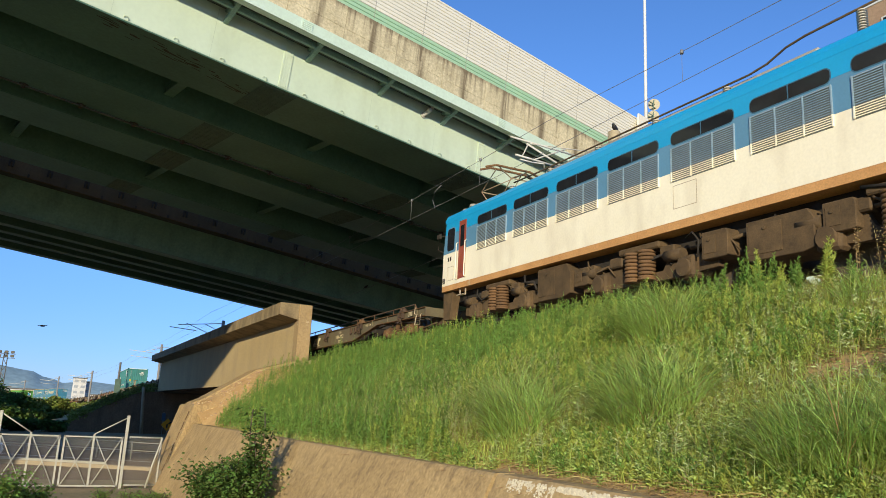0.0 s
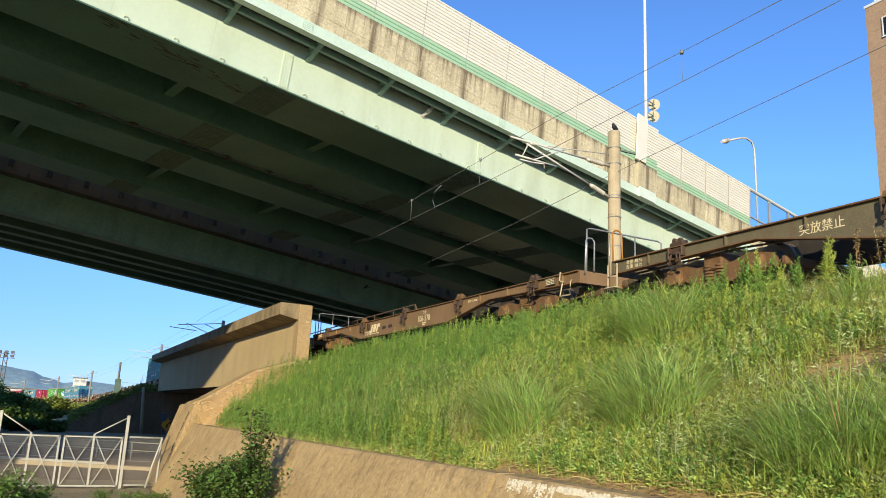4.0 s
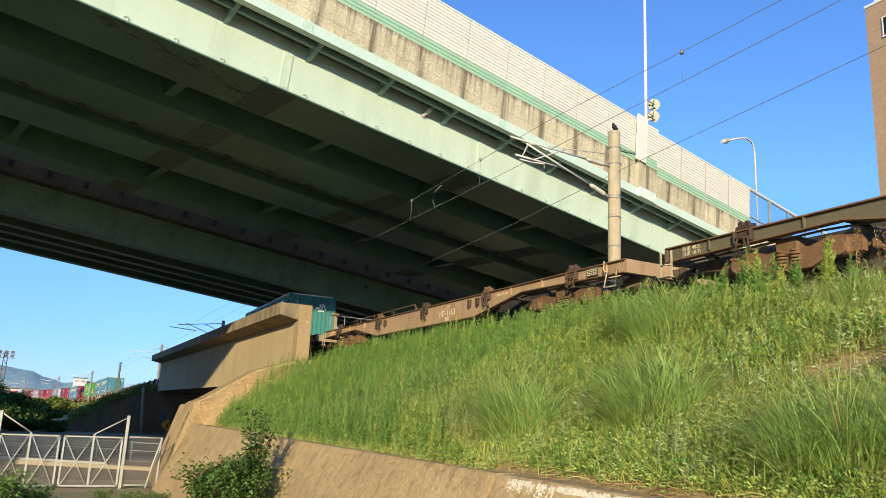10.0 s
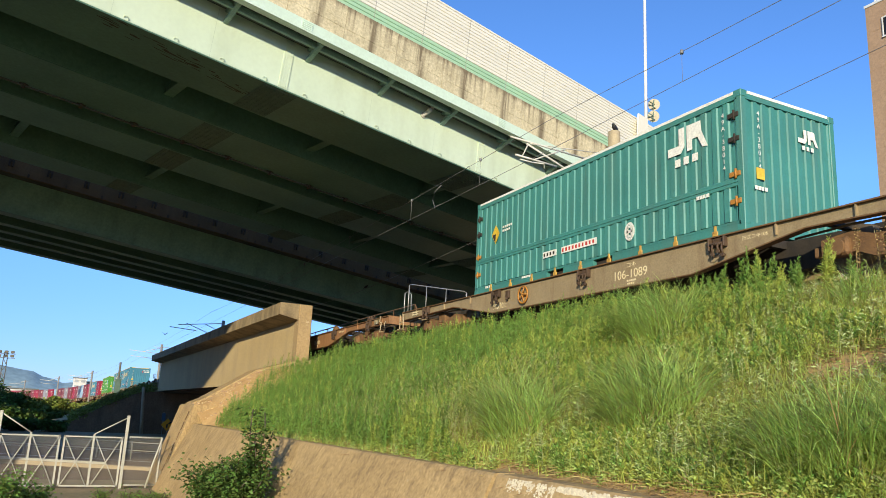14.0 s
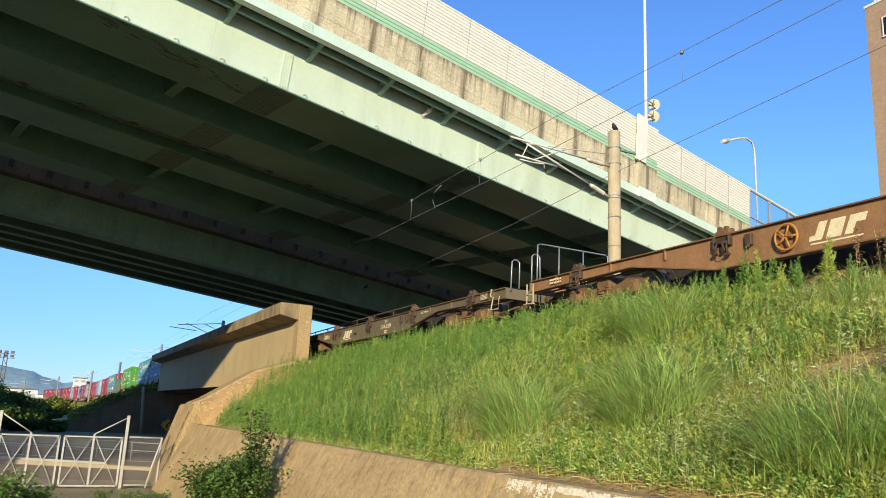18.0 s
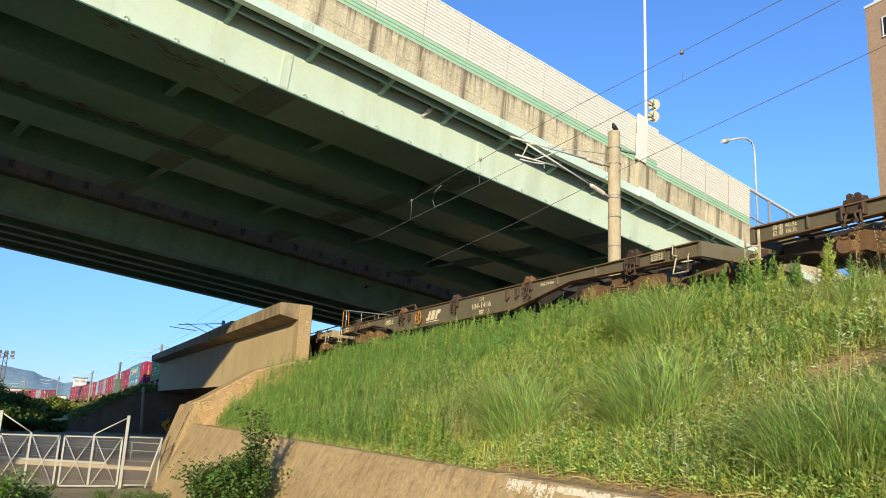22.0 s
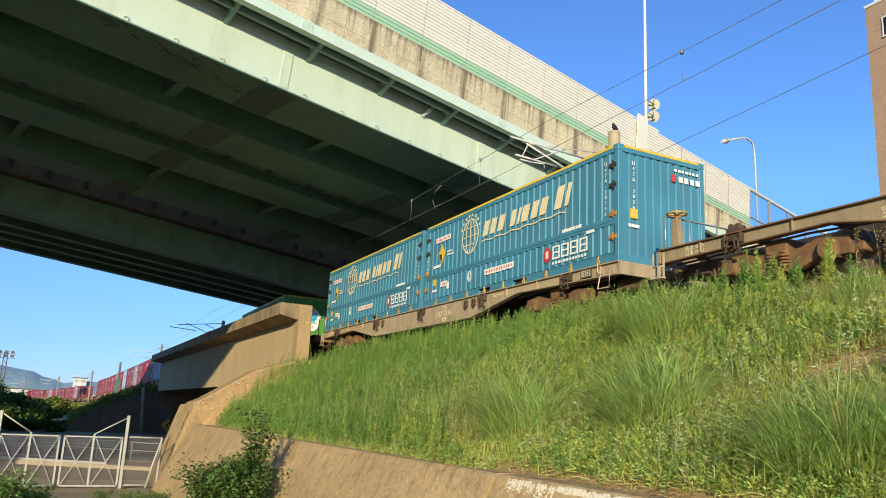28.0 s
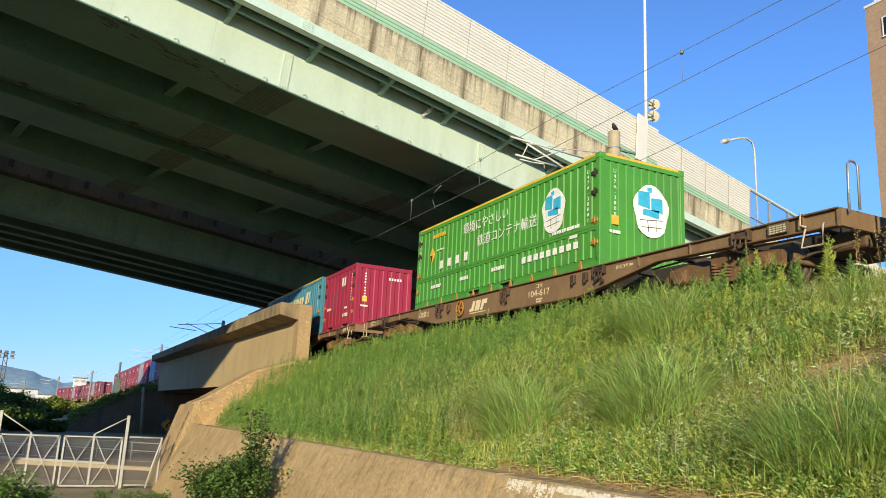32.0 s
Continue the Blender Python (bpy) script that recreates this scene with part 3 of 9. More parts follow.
def build_ground():
    xs = [-3500, -1500, -600, -300, -150, -100, -75, -65, -60, -45, -30, -26.5, -23, -18, -14, -11, -8, -5, 0, 8, 25, 80, 400, 3500]
    ys = [-3500, -1200, -400, -150, -80, -50, -25, -20, -15, -12, -9, -6, 0, 5, 12, 42, 80, 200, 600, 3500]
    bm = bmesh.new()
    g = [[bm.verts.new((x, y, ground_at(x, y))) for y in ys] for x in xs]
    for i in range(len(xs) - 1):
        for j in range(len(ys) - 1):
            bm.faces.new((g[i][j], g[i + 1][j], g[i + 1][j + 1], g[i][j + 1]))
    tagged(part("ground", bm, M_GROUND), "dusty bare ground with sparse weeds", "ground", kind="structure")
    bm = bmesh.new()
    along(bm, -60, -30, 0.0, -0.018, (-600, 600))
    tagged(part("road", bm, M_ASPHALT), "worn grey asphalt road dipping under the railway bridge", "road", kind="structure")
    bm = bmesh.new()
    for x in (-54.6, -44.9):
        along(bm, x, x + 0.12, 0.008, 0.004, (-600, 600))
    tagged(part("road_marking", bm, M_WHITEPAINT), "worn white lane edge line on the road", "road marking", kind="structure")


def along(bm, x0, x1, top, base, ends):
    """A strip that follows the dipping road."""
    ys = [ends[0]] + [y for y in (-25, 5, 12, 42) if ends[0] < y < ends[1]] + [ends[1]]
    rings = [[bm.verts.new((x, y, road_z(y) + h)) for x, h in ((x0, base), (x0, top), (x1, top), (x1, base))] for y in ys]
    for a, b in zip(rings, rings[1:]):
        for k in range(4):
            bm.faces.new((a[k], a[(k + 1) % 4], b[(k + 1) % 4], b[k]))
    bm.faces.new(rings[0][::-1])
    bm.faces.new(rings[-1])


build_ground()


def slope_z(y):
    return -0.5 + (y + 2.6) * (2.45 / 4.15)


def soil_z(x, y):
    """The bare soil rises to the coping of the abutment's wing wall."""
    f = np.clip((-x - 18.6) / 2.5, 0, 1)
    return (1 - f) * slope_z(y) + f * (np.interp(y, (-7.0, -6.7, -6.2, -4.33, -2.97, -1.9), (-2.34, -2.26, -2.06, -0.87, -0.5, -0.42)) - 0.09)


def build_bank():
    # grassed slope from the ballast shoulder to the toe wall
    bm = bmesh.new()
    rows = []
    prof = [(-1.75, -0.36), (-2.2, -0.42), (-2.6, -0.52), (-3.5, slope_z(-3.5)), (-4.5, slope_z(-4.5)), (-5.5, slope_z(-5.5)), (-6.4, slope_z(-6.4)), (-6.78, -2.96), (-6.98, -2.97)]
    xs = np.arange(-22.0, 16.1, 0.5)
    for x in xs:
        rows.append([bm.verts.new((x, y + 0.05 * noise.noise((x * 0.6, y, 3)), z + 0.10 * noise.noise((x * 0.5, y * 0.8, 0)) * (1 if -6.5 < y < -2.3 else 0.15))) for y, z in prof])
    for a, b in zip(rows, rows[1:]):
        for j in range(len(prof) - 1):
            bm.faces.new((a[j], b[j], b[j + 1], a[j + 1])).smooth = True
    tagged(part("embankment", bm, M_BANK), "railway embankment slope of thatch and soil under weeds", "embankment", kind="structure")
    # bare soil beside the abutment
    bm = bmesh.new()
    rows = []
    for x in np.arange(-23.1, -16.7, 0.25):
        rows.append([bm.verts.new((x, y, soil_z(x, y) + 0.03 + 0.05 * noise.noise((x * 1.7, y * 1.7, 5)))) for y in np.arange(-6.9, -1.9, 0.25)])
    for a, b in zip(rows, rows[1:]):
        for j in range(len(a) - 1):
            bm.faces.new((a[j], b[j], b[j + 1], a[j + 1])).smooth = True
    tagged(part("bare_soil", bm, M_SOIL), "orange brown bare soil with gravel beside the abutment", "soil", kind="structure")
    # core of the bank, behind the wall
    bm = bmesh.new()
    prism(bm, [(-6.9, -5.1), (-6.9, -3.15), (-2.6, -0.75), (2.6, -0.75), (9.0, -5.1)], -24.4, 60, "yzx")
    tagged(part("embankment_core", bm, M_BANK), "earth body of the railway embankment", "embankment", kind="structure")
    # toe wall in three cast lengths with a batter
    w = thing("retaining_wall", "battered tan concrete retaining wall with stains and open joints", "wall", kind="structure")
    for a, b in ((-20.15, -10.23), (-10.17, -0.76), (-0.69, 16.0)):
        bm = bmesh.new()
        prism(bm, [(-8.14, -5.15), (-7.02, -2.955), (-6.99, -2.93), (-6.62, -2.93), (-6.62, -5.15)], a, b, "yzx")
        part("wall_panel", bm, M_CONC, w)
    bm = bmesh.new()
    rnd = random.Random(5)
    x = -0.5
    while x < 3.4:
        x += rnd.uniform(0.05, 0.16)
        for _ in range(60):
            t = rnd.uniform(0, 0.05) + (0.10 * rnd.random() ** 2 if noise.noise((x * 2.2, 1, 0)) > -0.05 else 0)
            r_ = rnd.uniform(0.006, 0.02) * (1.3 if x > 0.6 else 0.9)
            cx, cz = x + rnd.uniform(-0.05, 0.05), -2.955 - t * 0.9
            cy = -7.02 - 0.5 * t * 0.9 - 0.004
            ring = [bm.verts.new((cx + r_ * math.cos(a) * rnd.uniform(0.6, 1.2), cy - 0.5 * r_ * 0.7 * -math.sin(a), cz + r_ * 0.7 * math.sin(a) * rnd.uniform(0.6, 1.2))) for a in np.arange(0, 6.28, 0.9)]
            top = bm.verts.new((cx, cy - 0.003, cz))
            for k in range(len(ring)):
                bm.faces.new((ring[k], ring[(k + 1) % len(ring)], top))
    crust = part("lime_crust", bm, mat("white lime crust", (0.72, 0.64, 0.45), (0.62, 0.54, 0.37), rough=0.95, island=0.12), w, "flaking white lime crust")
    crust["kind"] = "stuff"


build_bank()


def build_abutment():
    t = thing("bridge_abutment", "tan concrete wing wall of the railway bridge abutment with a sloping coping", "abutment", kind="structure")
    bm = bmesh.new()
    prism(bm, [(-7.5, -5.4), (-6.63, -2.29), (-6.58, -2.23), (-6.2, -2.06), (-4.33, -0.87), (-2.97, -0.45), (2.6, -0.45), (2.6, -5.4)], -24.66, -23.2, "yzx")
    part("wing_wall", bm, M_CONC, t)
    bm = bmesh.new()
    prism(bm, [(-7.95, -5.3), (-7.05, -2.36), (-7.0, -2.31), (-6.78, -2.32), (-6.1, -2.30), (-6.1, -5.3)], -23.16, -20.22, "yzx")
    part("wing_block", bm, M_CONC, t)
    for i in range(7):
        f0, f1 = 0.02 + 0.138 * i, 0.02 + 0.138 * i + 0.11
        bm = bmesh.new()
        a, b = Vector((-20.47, -7.115, -2.5)), Vector((-20.93, -7.85, -4.98))
        cyl(bm, a + (b - a) * f0, a + (b - a) * f1, 0.016, 5)
        part("crack", bm, M_DARKCONC, t, "dark crack in the concrete face")
    bm = bmesh.new()
    prism(bm, [(-7.72, -4.50), (-7.795, -4.74), (-7.80, -4.74), (-7.728, -4.50)], -21.7, -20.75, "yzx")
    part("patch", bm, M_KERB, t, "pale mortar patch")
    o = thing("bridge_abutment", "dark shaded concrete abutment and wing wall across the road", "abutment", kind="structure")
    bm = bmesh.new()
    prism(bm, [(-9.7, -5.4), (-9.25, -4.2), (-6.5, -2.55), (-3.8, -1.3), (-2.3, -1.2), (3.2, -1.2), (3.2, -5.4)], -74, -68.6, "yzx")
    part("wing_wall", bm, mat("weather-stained brown concrete", (0.27, 0.185, 0.115), (0.19, 0.13, 0.082), rough=0.95, scale=0.4, fine=8, bump=0.2, rand=0, spec=0.1, stain=(0.12, 0.085, 0.055), stain_scale=(1.5, 1.5, 0.3)), o)


build_abutment()


def build_rail_bridge():
    t = thing("railway_bridge", "long tan concrete through-girder railway bridge with a cantilevered top flange", "bridge")
    bm = bmesh.new()
    prism(bm, [(-2.4, -1.15), (-2.4, 1.376), (-1.9, 1.396), (-1.9, -1.15)], -69.0, -24.72, "yzx")
    part("side_girder", bm, M_GIRDER, t)
    bm = bmesh.new()
    prism(bm, [(-3.27, 1.56), (-3.27, 2.06), (-1.9, 2.06), (-1.9, 1.40), (-2.4, 1.38)], -69.0, -24.72, "yzx")
    part("top_flange", bm, mat("mould-darkened concrete", (0.33, 0.245, 0.13), (0.22, 0.165, 0.09), rough=0.92, scale=0.9, fine=14, bump=0.2, rand=0, stain=(0.09, 0.07, 0.045), stain_amount=0.7, stain_scale=(1.4, 1.4, 0.5)), t, "mould-darkened cantilever flange")
    # thin dark sheet laid on as the shade under the girder
    quick(M_DARKCONC, "girder_soffit", t, (-69, -24.72, -2.398, -1.9, -1.158, -1.152))
    quick(mat("peeling brown concrete", (0.37, 0.26, 0.13), (0.30, 0.21, 0.105), rough=0.9, scale=0.8, fine=16, bump=0.3, rand=0, spots=(0.55, 0.45, 0.28), spot_scale=3.2, spot_cut=0.60, stain=(0.2, 0.14, 0.08), stain_amount=0.4, stain_scale=(5, 5, 0.6)), "end_block", t, (-25.3, -24.66, -2.44, -1.88, -1.3, 2.045), bevel=0.02)
    # slab gets the dark concrete too, so its underside shade is painted
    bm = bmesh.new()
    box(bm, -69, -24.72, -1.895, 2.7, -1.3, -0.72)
    part("deck_slab", bm, M_DARKCONC, t)
    for x0, x1 in ((-53, -45), (-43.5, -37.5), (-66, -57), (-36, -34.2)):
        quick(M_OLDCONC, "cable_trough", t, (x0, x1, -2.7, -2.2, 2.064, 2.064 + 0.3), bevel=0.03)
    # far walkway handrail, running past the bridge end
    bm = bmesh.new()
    for z in (0.55, 0.98):
        tube(bm, [(-68, 2.6, 2.0), (-30, 2.6, 2.48), (-24.0, 2.6, 2.52), (-23.4, 2.6, 1.9)] if z > 0.9 else [(-68, 2.6, 1.6), (-30, 2.6, 2.08), (-23.7, 2.6, 2.1)], 0.03, 6)
    part("handrail", bm, mat("brown painted handrail", (0.16, 0.10, 0.06), rough=0.6), t)
    pm = bmesh.new()
    cyl(pm, (0, 2.6, -0.72), (0, 2.6, 2.02), 0.03, 6)
    pm.verts.ensure_lookup_table()
    p0 = part("handrail_post", pm, M_RAIL, t, m=pose(-24.0, 0, 0.48))
    for i in range(1, 19):
        part("handrail_post", p0.data, None, t, m=pose(-24.0 - 2.4 * i, 0, 0.48 if i < 3 else 0.48 - 0.0126 * (2.4 * i - 6)))


build_rail_bridge()


def build_track():
    tr = thing("railway_track", "ballasted single railway track with rusty rails and concrete sleepers", "railway track", kind="structure")
    bm = bmesh.new()
    rows = []
    for i in range(-70, 33):
        s = i * 4.0 if i < -6 else i * 1.0
        p, th = on_line(s)
        side = Vector((math.sin(th), -math.cos(th), 0))
        o_, z_ = (1.6, -0.3) if -71 < s < -24 else (2.25, -0.72)
        rows.append([bm.verts.new(p + side * o + Vector((0, 0, z))) for o, z in ((o_, z_), (1.45, -0.2), (-1.45, -0.2), (-o_, z_))])
    for a, b in zip(rows, rows[1:]):
        for j in range(3):
            bm.faces.new((a[j], b[j], b[j + 1], a[j + 1]))
    part("ballast_bed", bm, M_BALLAST, tr)
    for off in (0.565, -0.565):
        bm = bmesh.new()
        rr = []
        for s in list(range(-280, -30, 5)) + list(range(-30, 33, 3)):
            p, th = on_line(s)
            side = Vector((math.sin(th), -math.cos(th), 0))
            rr.append([bm.verts.new(p + side * (off + a) + Vector((0, 0, z))) for a, z in ((-0.033, 0), (0.033, 0), (0.033, -0.035), (0.009, -0.05), (0.009, -0.12), (0.06, -0.14), (0.06, -0.153), (-0.06, -0.153), (-0.06, -0.14), (-0.009, -0.12), (-0.009, -0.05), (-0.033, -0.035))])
        for a, b in zip(rr, rr[1:]):
            for j in range(12):
                bm.faces.new((a[j], a[(j + 1) % 12], b[(j + 1) % 12], b[j]))
        part("rail", bm, M_RAIL, tr)
    bm = bmesh.new()
    box(bm, -0.12, 0.12, -1.05, 1.05, -0.3, -0.155, bevel=0.02)
    me = bpy.data.meshes.new("sleeper")
    bm.to_mesh(me), bm.free()
    me.materials.append(M_SLEEPER)
    for i in range(58):
        part("sleeper", me, None, tr, m=pose(-24 + 0.62 * i, 0, 0))
    # loose stones on the near shoulder
    rnd = random.Random(11)
    bm = bmesh.new()
    for _ in range(2600):
        x = rnd.uniform(-20, 8)
        y = -rnd.uniform(1.3, 2.75)
        z = -0.2 if y > -1.45 else (-0.2 - 0.3 * (-y - 1.45) if y > -2.2 else -0.42 - (-y - 2.2) * 0.3)
        r_ = rnd.uniform(0.02, 0.042)
        vs = [bm.verts.new((x + r_ * a * rnd.uniform(0.6, 1.2), y + r_ * b * rnd.uniform(0.6, 1.2), z + r_ * c * rnd.uniform(0.5, 1.0))) for a, b, c in ((1, 0, 0), (-1, 0, 0), (0, 1, 0), (0, -1, 0), (0, 0, 1), (0, 0, -1))]
        for q in ((0, 2, 4), (2, 1, 4), (1, 3, 4), (3, 0, 4), (2, 0, 5), (1, 2, 5), (3, 1, 5), (0, 3, 5)):
            bm.faces.new([vs[k] for k in q])
    stones = part("ballast_stones", bm, M_BALLAST, tr, "loose crushed ballast stones")
    stones["kind"] = "stuff"
    # far embankment that carries the curved line
    bm = bmesh.new()
    rows = []
    for s in range(-70, -420, -6):
        p, th = on_line(s)
        side = Vector((math.sin(th), -math.cos(th), 0))
        rr = []
        for o, z in ((13.0, None), (8.2, -2.9), (4.6, -1.0), (2.5, -0.62), (-2.5, -0.62), (-12, None)):
            q = p + side * o
            q.z = -5.1 if z is None else max(p.z + z + 0.25 * noise.noise((s * 0.1, o, 0)), -5.05)
            rr.append(bm.verts.new(q))
        rows.append(rr)
    for a, b in zip(rows, rows[1:]):
        for j in range(5):
            bm.faces.new((a[j], b[j], b[j + 1], a[j + 1])).smooth = True
    tagged(part("far_embankment", bm, M_BANK), "overgrown embankment carrying the curved line", "embankment", kind="structure")


build_track()


# ---- overhead line ----
def build_overhead():
    def strung(name, label, pts, r, group):
        t = tagged(new(name, bpy.data.meshes.new(name)), label, "wire", group)
        bm = bmesh.new()
        tube(bm, pts, r, 5)
        bm.to_mesh(t.data), bm.free()
        t.data.materials.append(M_WIRE)
        return t

    def follow(y, heights, s0=-190, s1=14, step=6):
        out = []
        for s in np.arange(s0, s1 + 0.1, step):
            p, th = on_line(s)
            out.append((p.x - math.sin(th) * -y * 0, p.y + y, p.z + heights(s)))
        return out

    def sag(s):
        f = ((s + 11.0) / 48.0) % 1.0
        return 4 * f * (1 - f)

    strung("contact_wire", "thin dark overhead contact wire above the track", follow(0.0, lambda s: 5.0 if s < -12 else 5.0 + 0.012 * (s + 12)), 0.0075, "overhead wires")
    strung("messenger_wire", "thin dark messenger wire above the contact wire", follow(0.0, lambda s: 5.95 - 0.35 * sag(s)), 0.0075, "overhead wires")
    strung("feeder_wire", "thin dark feeder wire on the far side poles", [(14, 3.1, 6.5), (6, 3.1, 6.1), (-3.1, 3.1, 5.62), (-10.1, 3.1, 5.28), (-16.9, 3.1, 4.80), (-24, 3.1, 4.5), (-34, 3.1, 4.2), (-60, 3.0, 4.6)], 0.0085, "overhead wires")
    t = thing("wire_droppers", "thin vertical dropper wires between messenger and contact wire", "wire", "overhead wires")
    for s in (-4.95, -13.9, -19.2, -26.0, -33.0, -40.0, -1.0, 4.0):
        bm = bmesh.new()
        p, th = on_line(s)
        top = p.z + 5.95 - 0.35 * sag(s)
        bot = p.z + (5.0 if s < -12 else 5.0 + 0.012 * (s + 12))
        cyl(bm, (p.x, p.y, bot), (p.x, p.y, top), 0.006, 5)
        cyl(bm, (p.x, p.y, top - 0.05), (p.x, p.y, top + 0.04), 0.04, 8)
        part("dropper", bm, M_WIRE, t)
    bm = bmesh.new()
    tube(bm, [(-16.7, 0, 5.72), (-17.15, -0.02, 5.58), (-17.3, -0.02, 5.3), (-17.1, -0.02, 5.02), (-16.65, 0, 5.0)], 0.012, 5)
    part("jumper_loop", bm, M_WIRE, t, "curved jumper cable")

    def pole(x, y, z0, z1, r, material=M_POLE, label="round tan concrete catenary pole with white bracket arms"):
        p = thing("catenary_pole", label, "pole", "catenary poles")
        bm = bmesh.new()
        cyl(bm, (x, y, z0), (x, y, z1), r * 1.08, 20, r)
        part("shaft", bm, material, p)
        return p

    p = pole(-11.0, 3.1, -0.8, 6.56, 0.185)
    for z in (6.02, 5.5, 4.48, 4.4, 3.8, 2.9):
        bm = bmesh.new()
        ring_(bm, (-11.0, 3.1, z), 0.197, 0.014, "z", 20, 5)
        part("band", bm, M_GALV, p, "steel clamp band")
    bm = bmesh.new()
    box(bm, -11.03, -10.97, 3.28, 3.95, 5.99, 6.05)
    part("crossarm", bm, M_SPLICE, p, "dark steel feeder crossarm")
    arms = (((-11, 2.90, 5.42), (-11, -0.67, 5.60)), ((-11, 2.90, 4.42), (-11, -0.11, 5.50)))
    for a, b in arms:
        a, b = Vector(a), Vector(b)
        d_ = b - a
        bm = bmesh.new()
        cyl(bm, a + d_ * 0.24, b, 0.029, 8)
        part("bracket_arm", bm, M_ARM, p, "pale tubular bracket arm")
        bm = bmesh.new()
        cyl(bm, a, a + d_ * 0.245, 0.045, 10)
        for n_ in range(8):
            f = 0.07 + n_ * 0.02
            cyl(bm, a + d_ * f, a + d_ * (f + 0.012), 0.078, 12, 0.055)
        part("insulator", bm, M_INSUL, p, "ribbed white insulator")
    for q, r_ in (([(-11, -0.48, 5.09), (-11, 0.95, 5.01)], 0.032), ([(-11, -0.24, 5.10), (-11, -0.05, 5.50)], 0.02), ([(-11, 0.15, 5.06), (-11, 1.25, 5.60)], 0.022), ([(-11, -0.32, 4.98), (-11, 0.1, 4.97), (-11, 0.5, 5.0), (-11, 0.52, 4.86)], 0.022), ([(-11, 0.0, 5.52), (-11, 2.9, 5.79)], 0.014)):
        bm = bmesh.new()
        tube(bm, q, r_, 6)
        part("registration_arm", bm, M_ARM, p)
    for x, y, zt, arm in ((-98, 0.9, 5.25, 1), (-140, -4.95, 2.85, 1), (-190, -9.5, 2.9, 1), (-225, -17.0, 2.3, 1), (-66, 2.28, 5.57, 2)):
        p = pole(x, y, -5.05 if x < -76 else -1.2, zt, 0.15, M_HAZY, "round haze-greyed concrete catenary pole along the far line")
        for a, b, c, e in ((0.2, -1.25, -3.8, -1.0), (-0.6, -1.9, -3.6, -1.7), (-0.9, -0.4, 0.9, -0.35), (0.0, -0.45, -2.2, -1.1)) if arm == 1 else ((-0.1, -0.28, -4.0, -0.75), (-2.35, -1.15, -4.7, -1.0), (-1.15, -1.33, -3.3, -0.55), (-0.1, -1.1, -1.7, -0.45)):
            bm = bmesh.new()
            cyl(bm, (x, y + a, zt + b), (x, y + c, zt + e), 0.036, 6)
            part("bracket_arm", bm, M_ARM, p)
    t = thing("signal_mast", "far railway signal mast with a dark head beside the line", "signal")
    bm = bmesh.new()
    cyl(bm, (-100, -3.6, -5.05), (-100, -3.6, 2.7), 0.13, 10)
    part("mast", bm, M_OLDCONC, t)
    quick(M_RUSTPLATE, "signal_head", t, (-100.1, -99.8, -3.95, -3.25, -1.4, 0.6), bevel=0.05, label="dark signal head")
    t = thing("floodlight_mast", "tall dark lattice floodlight mast beyond the trees", "mast")
    bm = bmesh.new()
    for dx, dy in ((-0.4, -0.4), (0.4, -0.4), (-0.4, 0.4), (0.4, 0.4)):
        cyl(bm, (-150 + dx, -18.9 + dy, -5.05), (-150 + dx * 0.7, -18.9 + dy * 0.7, 5.4), 0.07, 5)
    for n_ in range(8):
        z = -4.0 + 1.2 * n_
        sg = 1 if n_ % 2 else -1
        cyl(bm, (-149.65, -18.9 - 0.35 * sg, z), (-149.65, -18.9 + 0.35 * sg, z + 1.2), 0.05, 5)
    part("lattice", bm, M_OLDCONC, t)
    for z in (4.6, 5.3):
        for y in (-19.9, -18.9, -17.9):
            quick(M_OLDCONC, "floodlight", t, (-150.2, -149.8, y - 0.3, y + 0.3, z, z + 0.45), bevel=0.05)
    quick(M_OLDCONC, "crossbar", t, (-150.05, -149.95, -20.4, -17.4, 4.4, 4.5), (-150.05, -149.95, -20.4, -17.4, 5.15, 5.25))

build_overhead()

# ---- train materials ----
M_RUST = mat("rust brown bogie", (0.20, 0.105, 0.042), (0.12, 0.066, 0.03), rough=0.85, scale=5, fine=50, bump=0.3, rand=0.12, spots=(0.26, 0.13, 0.05), spot_scale=4, spot_cut=0.6)
M_DARK = mat("dark grimy underframe", (0.025, 0.021, 0.017), (0.042, 0.032, 0.022), rough=0.9, scale=4, fine=40, bump=0.2)
M_GRIME = mat("brown dusty underframe", (0.135, 0.085, 0.039), (0.07, 0.045, 0.022), rough=0.9, scale=3, fine=40, bump=0.2, rand=0.1)
M_TYRE = mat("worn wheel steel", (0.22, 0.17, 0.12), rough=0.5, metal=0.5, scale=5)


def wagon_paint(name, a, b):
    return mat(name, a, b, rough=0.62, scale=1.2, fine=35, bump=0.06, rand=0.04, stain=(0.12, 0.06, 0.03), stain_amount=0.35, stain_scale=(5, 5, 1.0), spots=(0.15, 0.075, 0.035), spot_scale=3.0, spot_cut=0.68)


P_OLIVE = wagon_paint("olive grey wagon paint", (0.152, 0.126, 0.070), (0.122, 0.101, 0.057))
P_BROWN = wagon_paint("brown wagon paint", (0.245, 0.152, 0.072), (0.19, 0.115, 0.054))
P_GREY = wagon_paint("grey brown wagon paint", (0.335, 0.255, 0.142), (0.28, 0.212, 0.118))
P_RUSTY = wagon_paint("rusty brown wagon paint", (0.31, 0.16, 0.068), (0.24, 0.122, 0.052))
P_SAND = wagon_paint("dusty sand brown wagon paint", (0.42, 0.325, 0.19), (0.36, 0.275, 0.16))
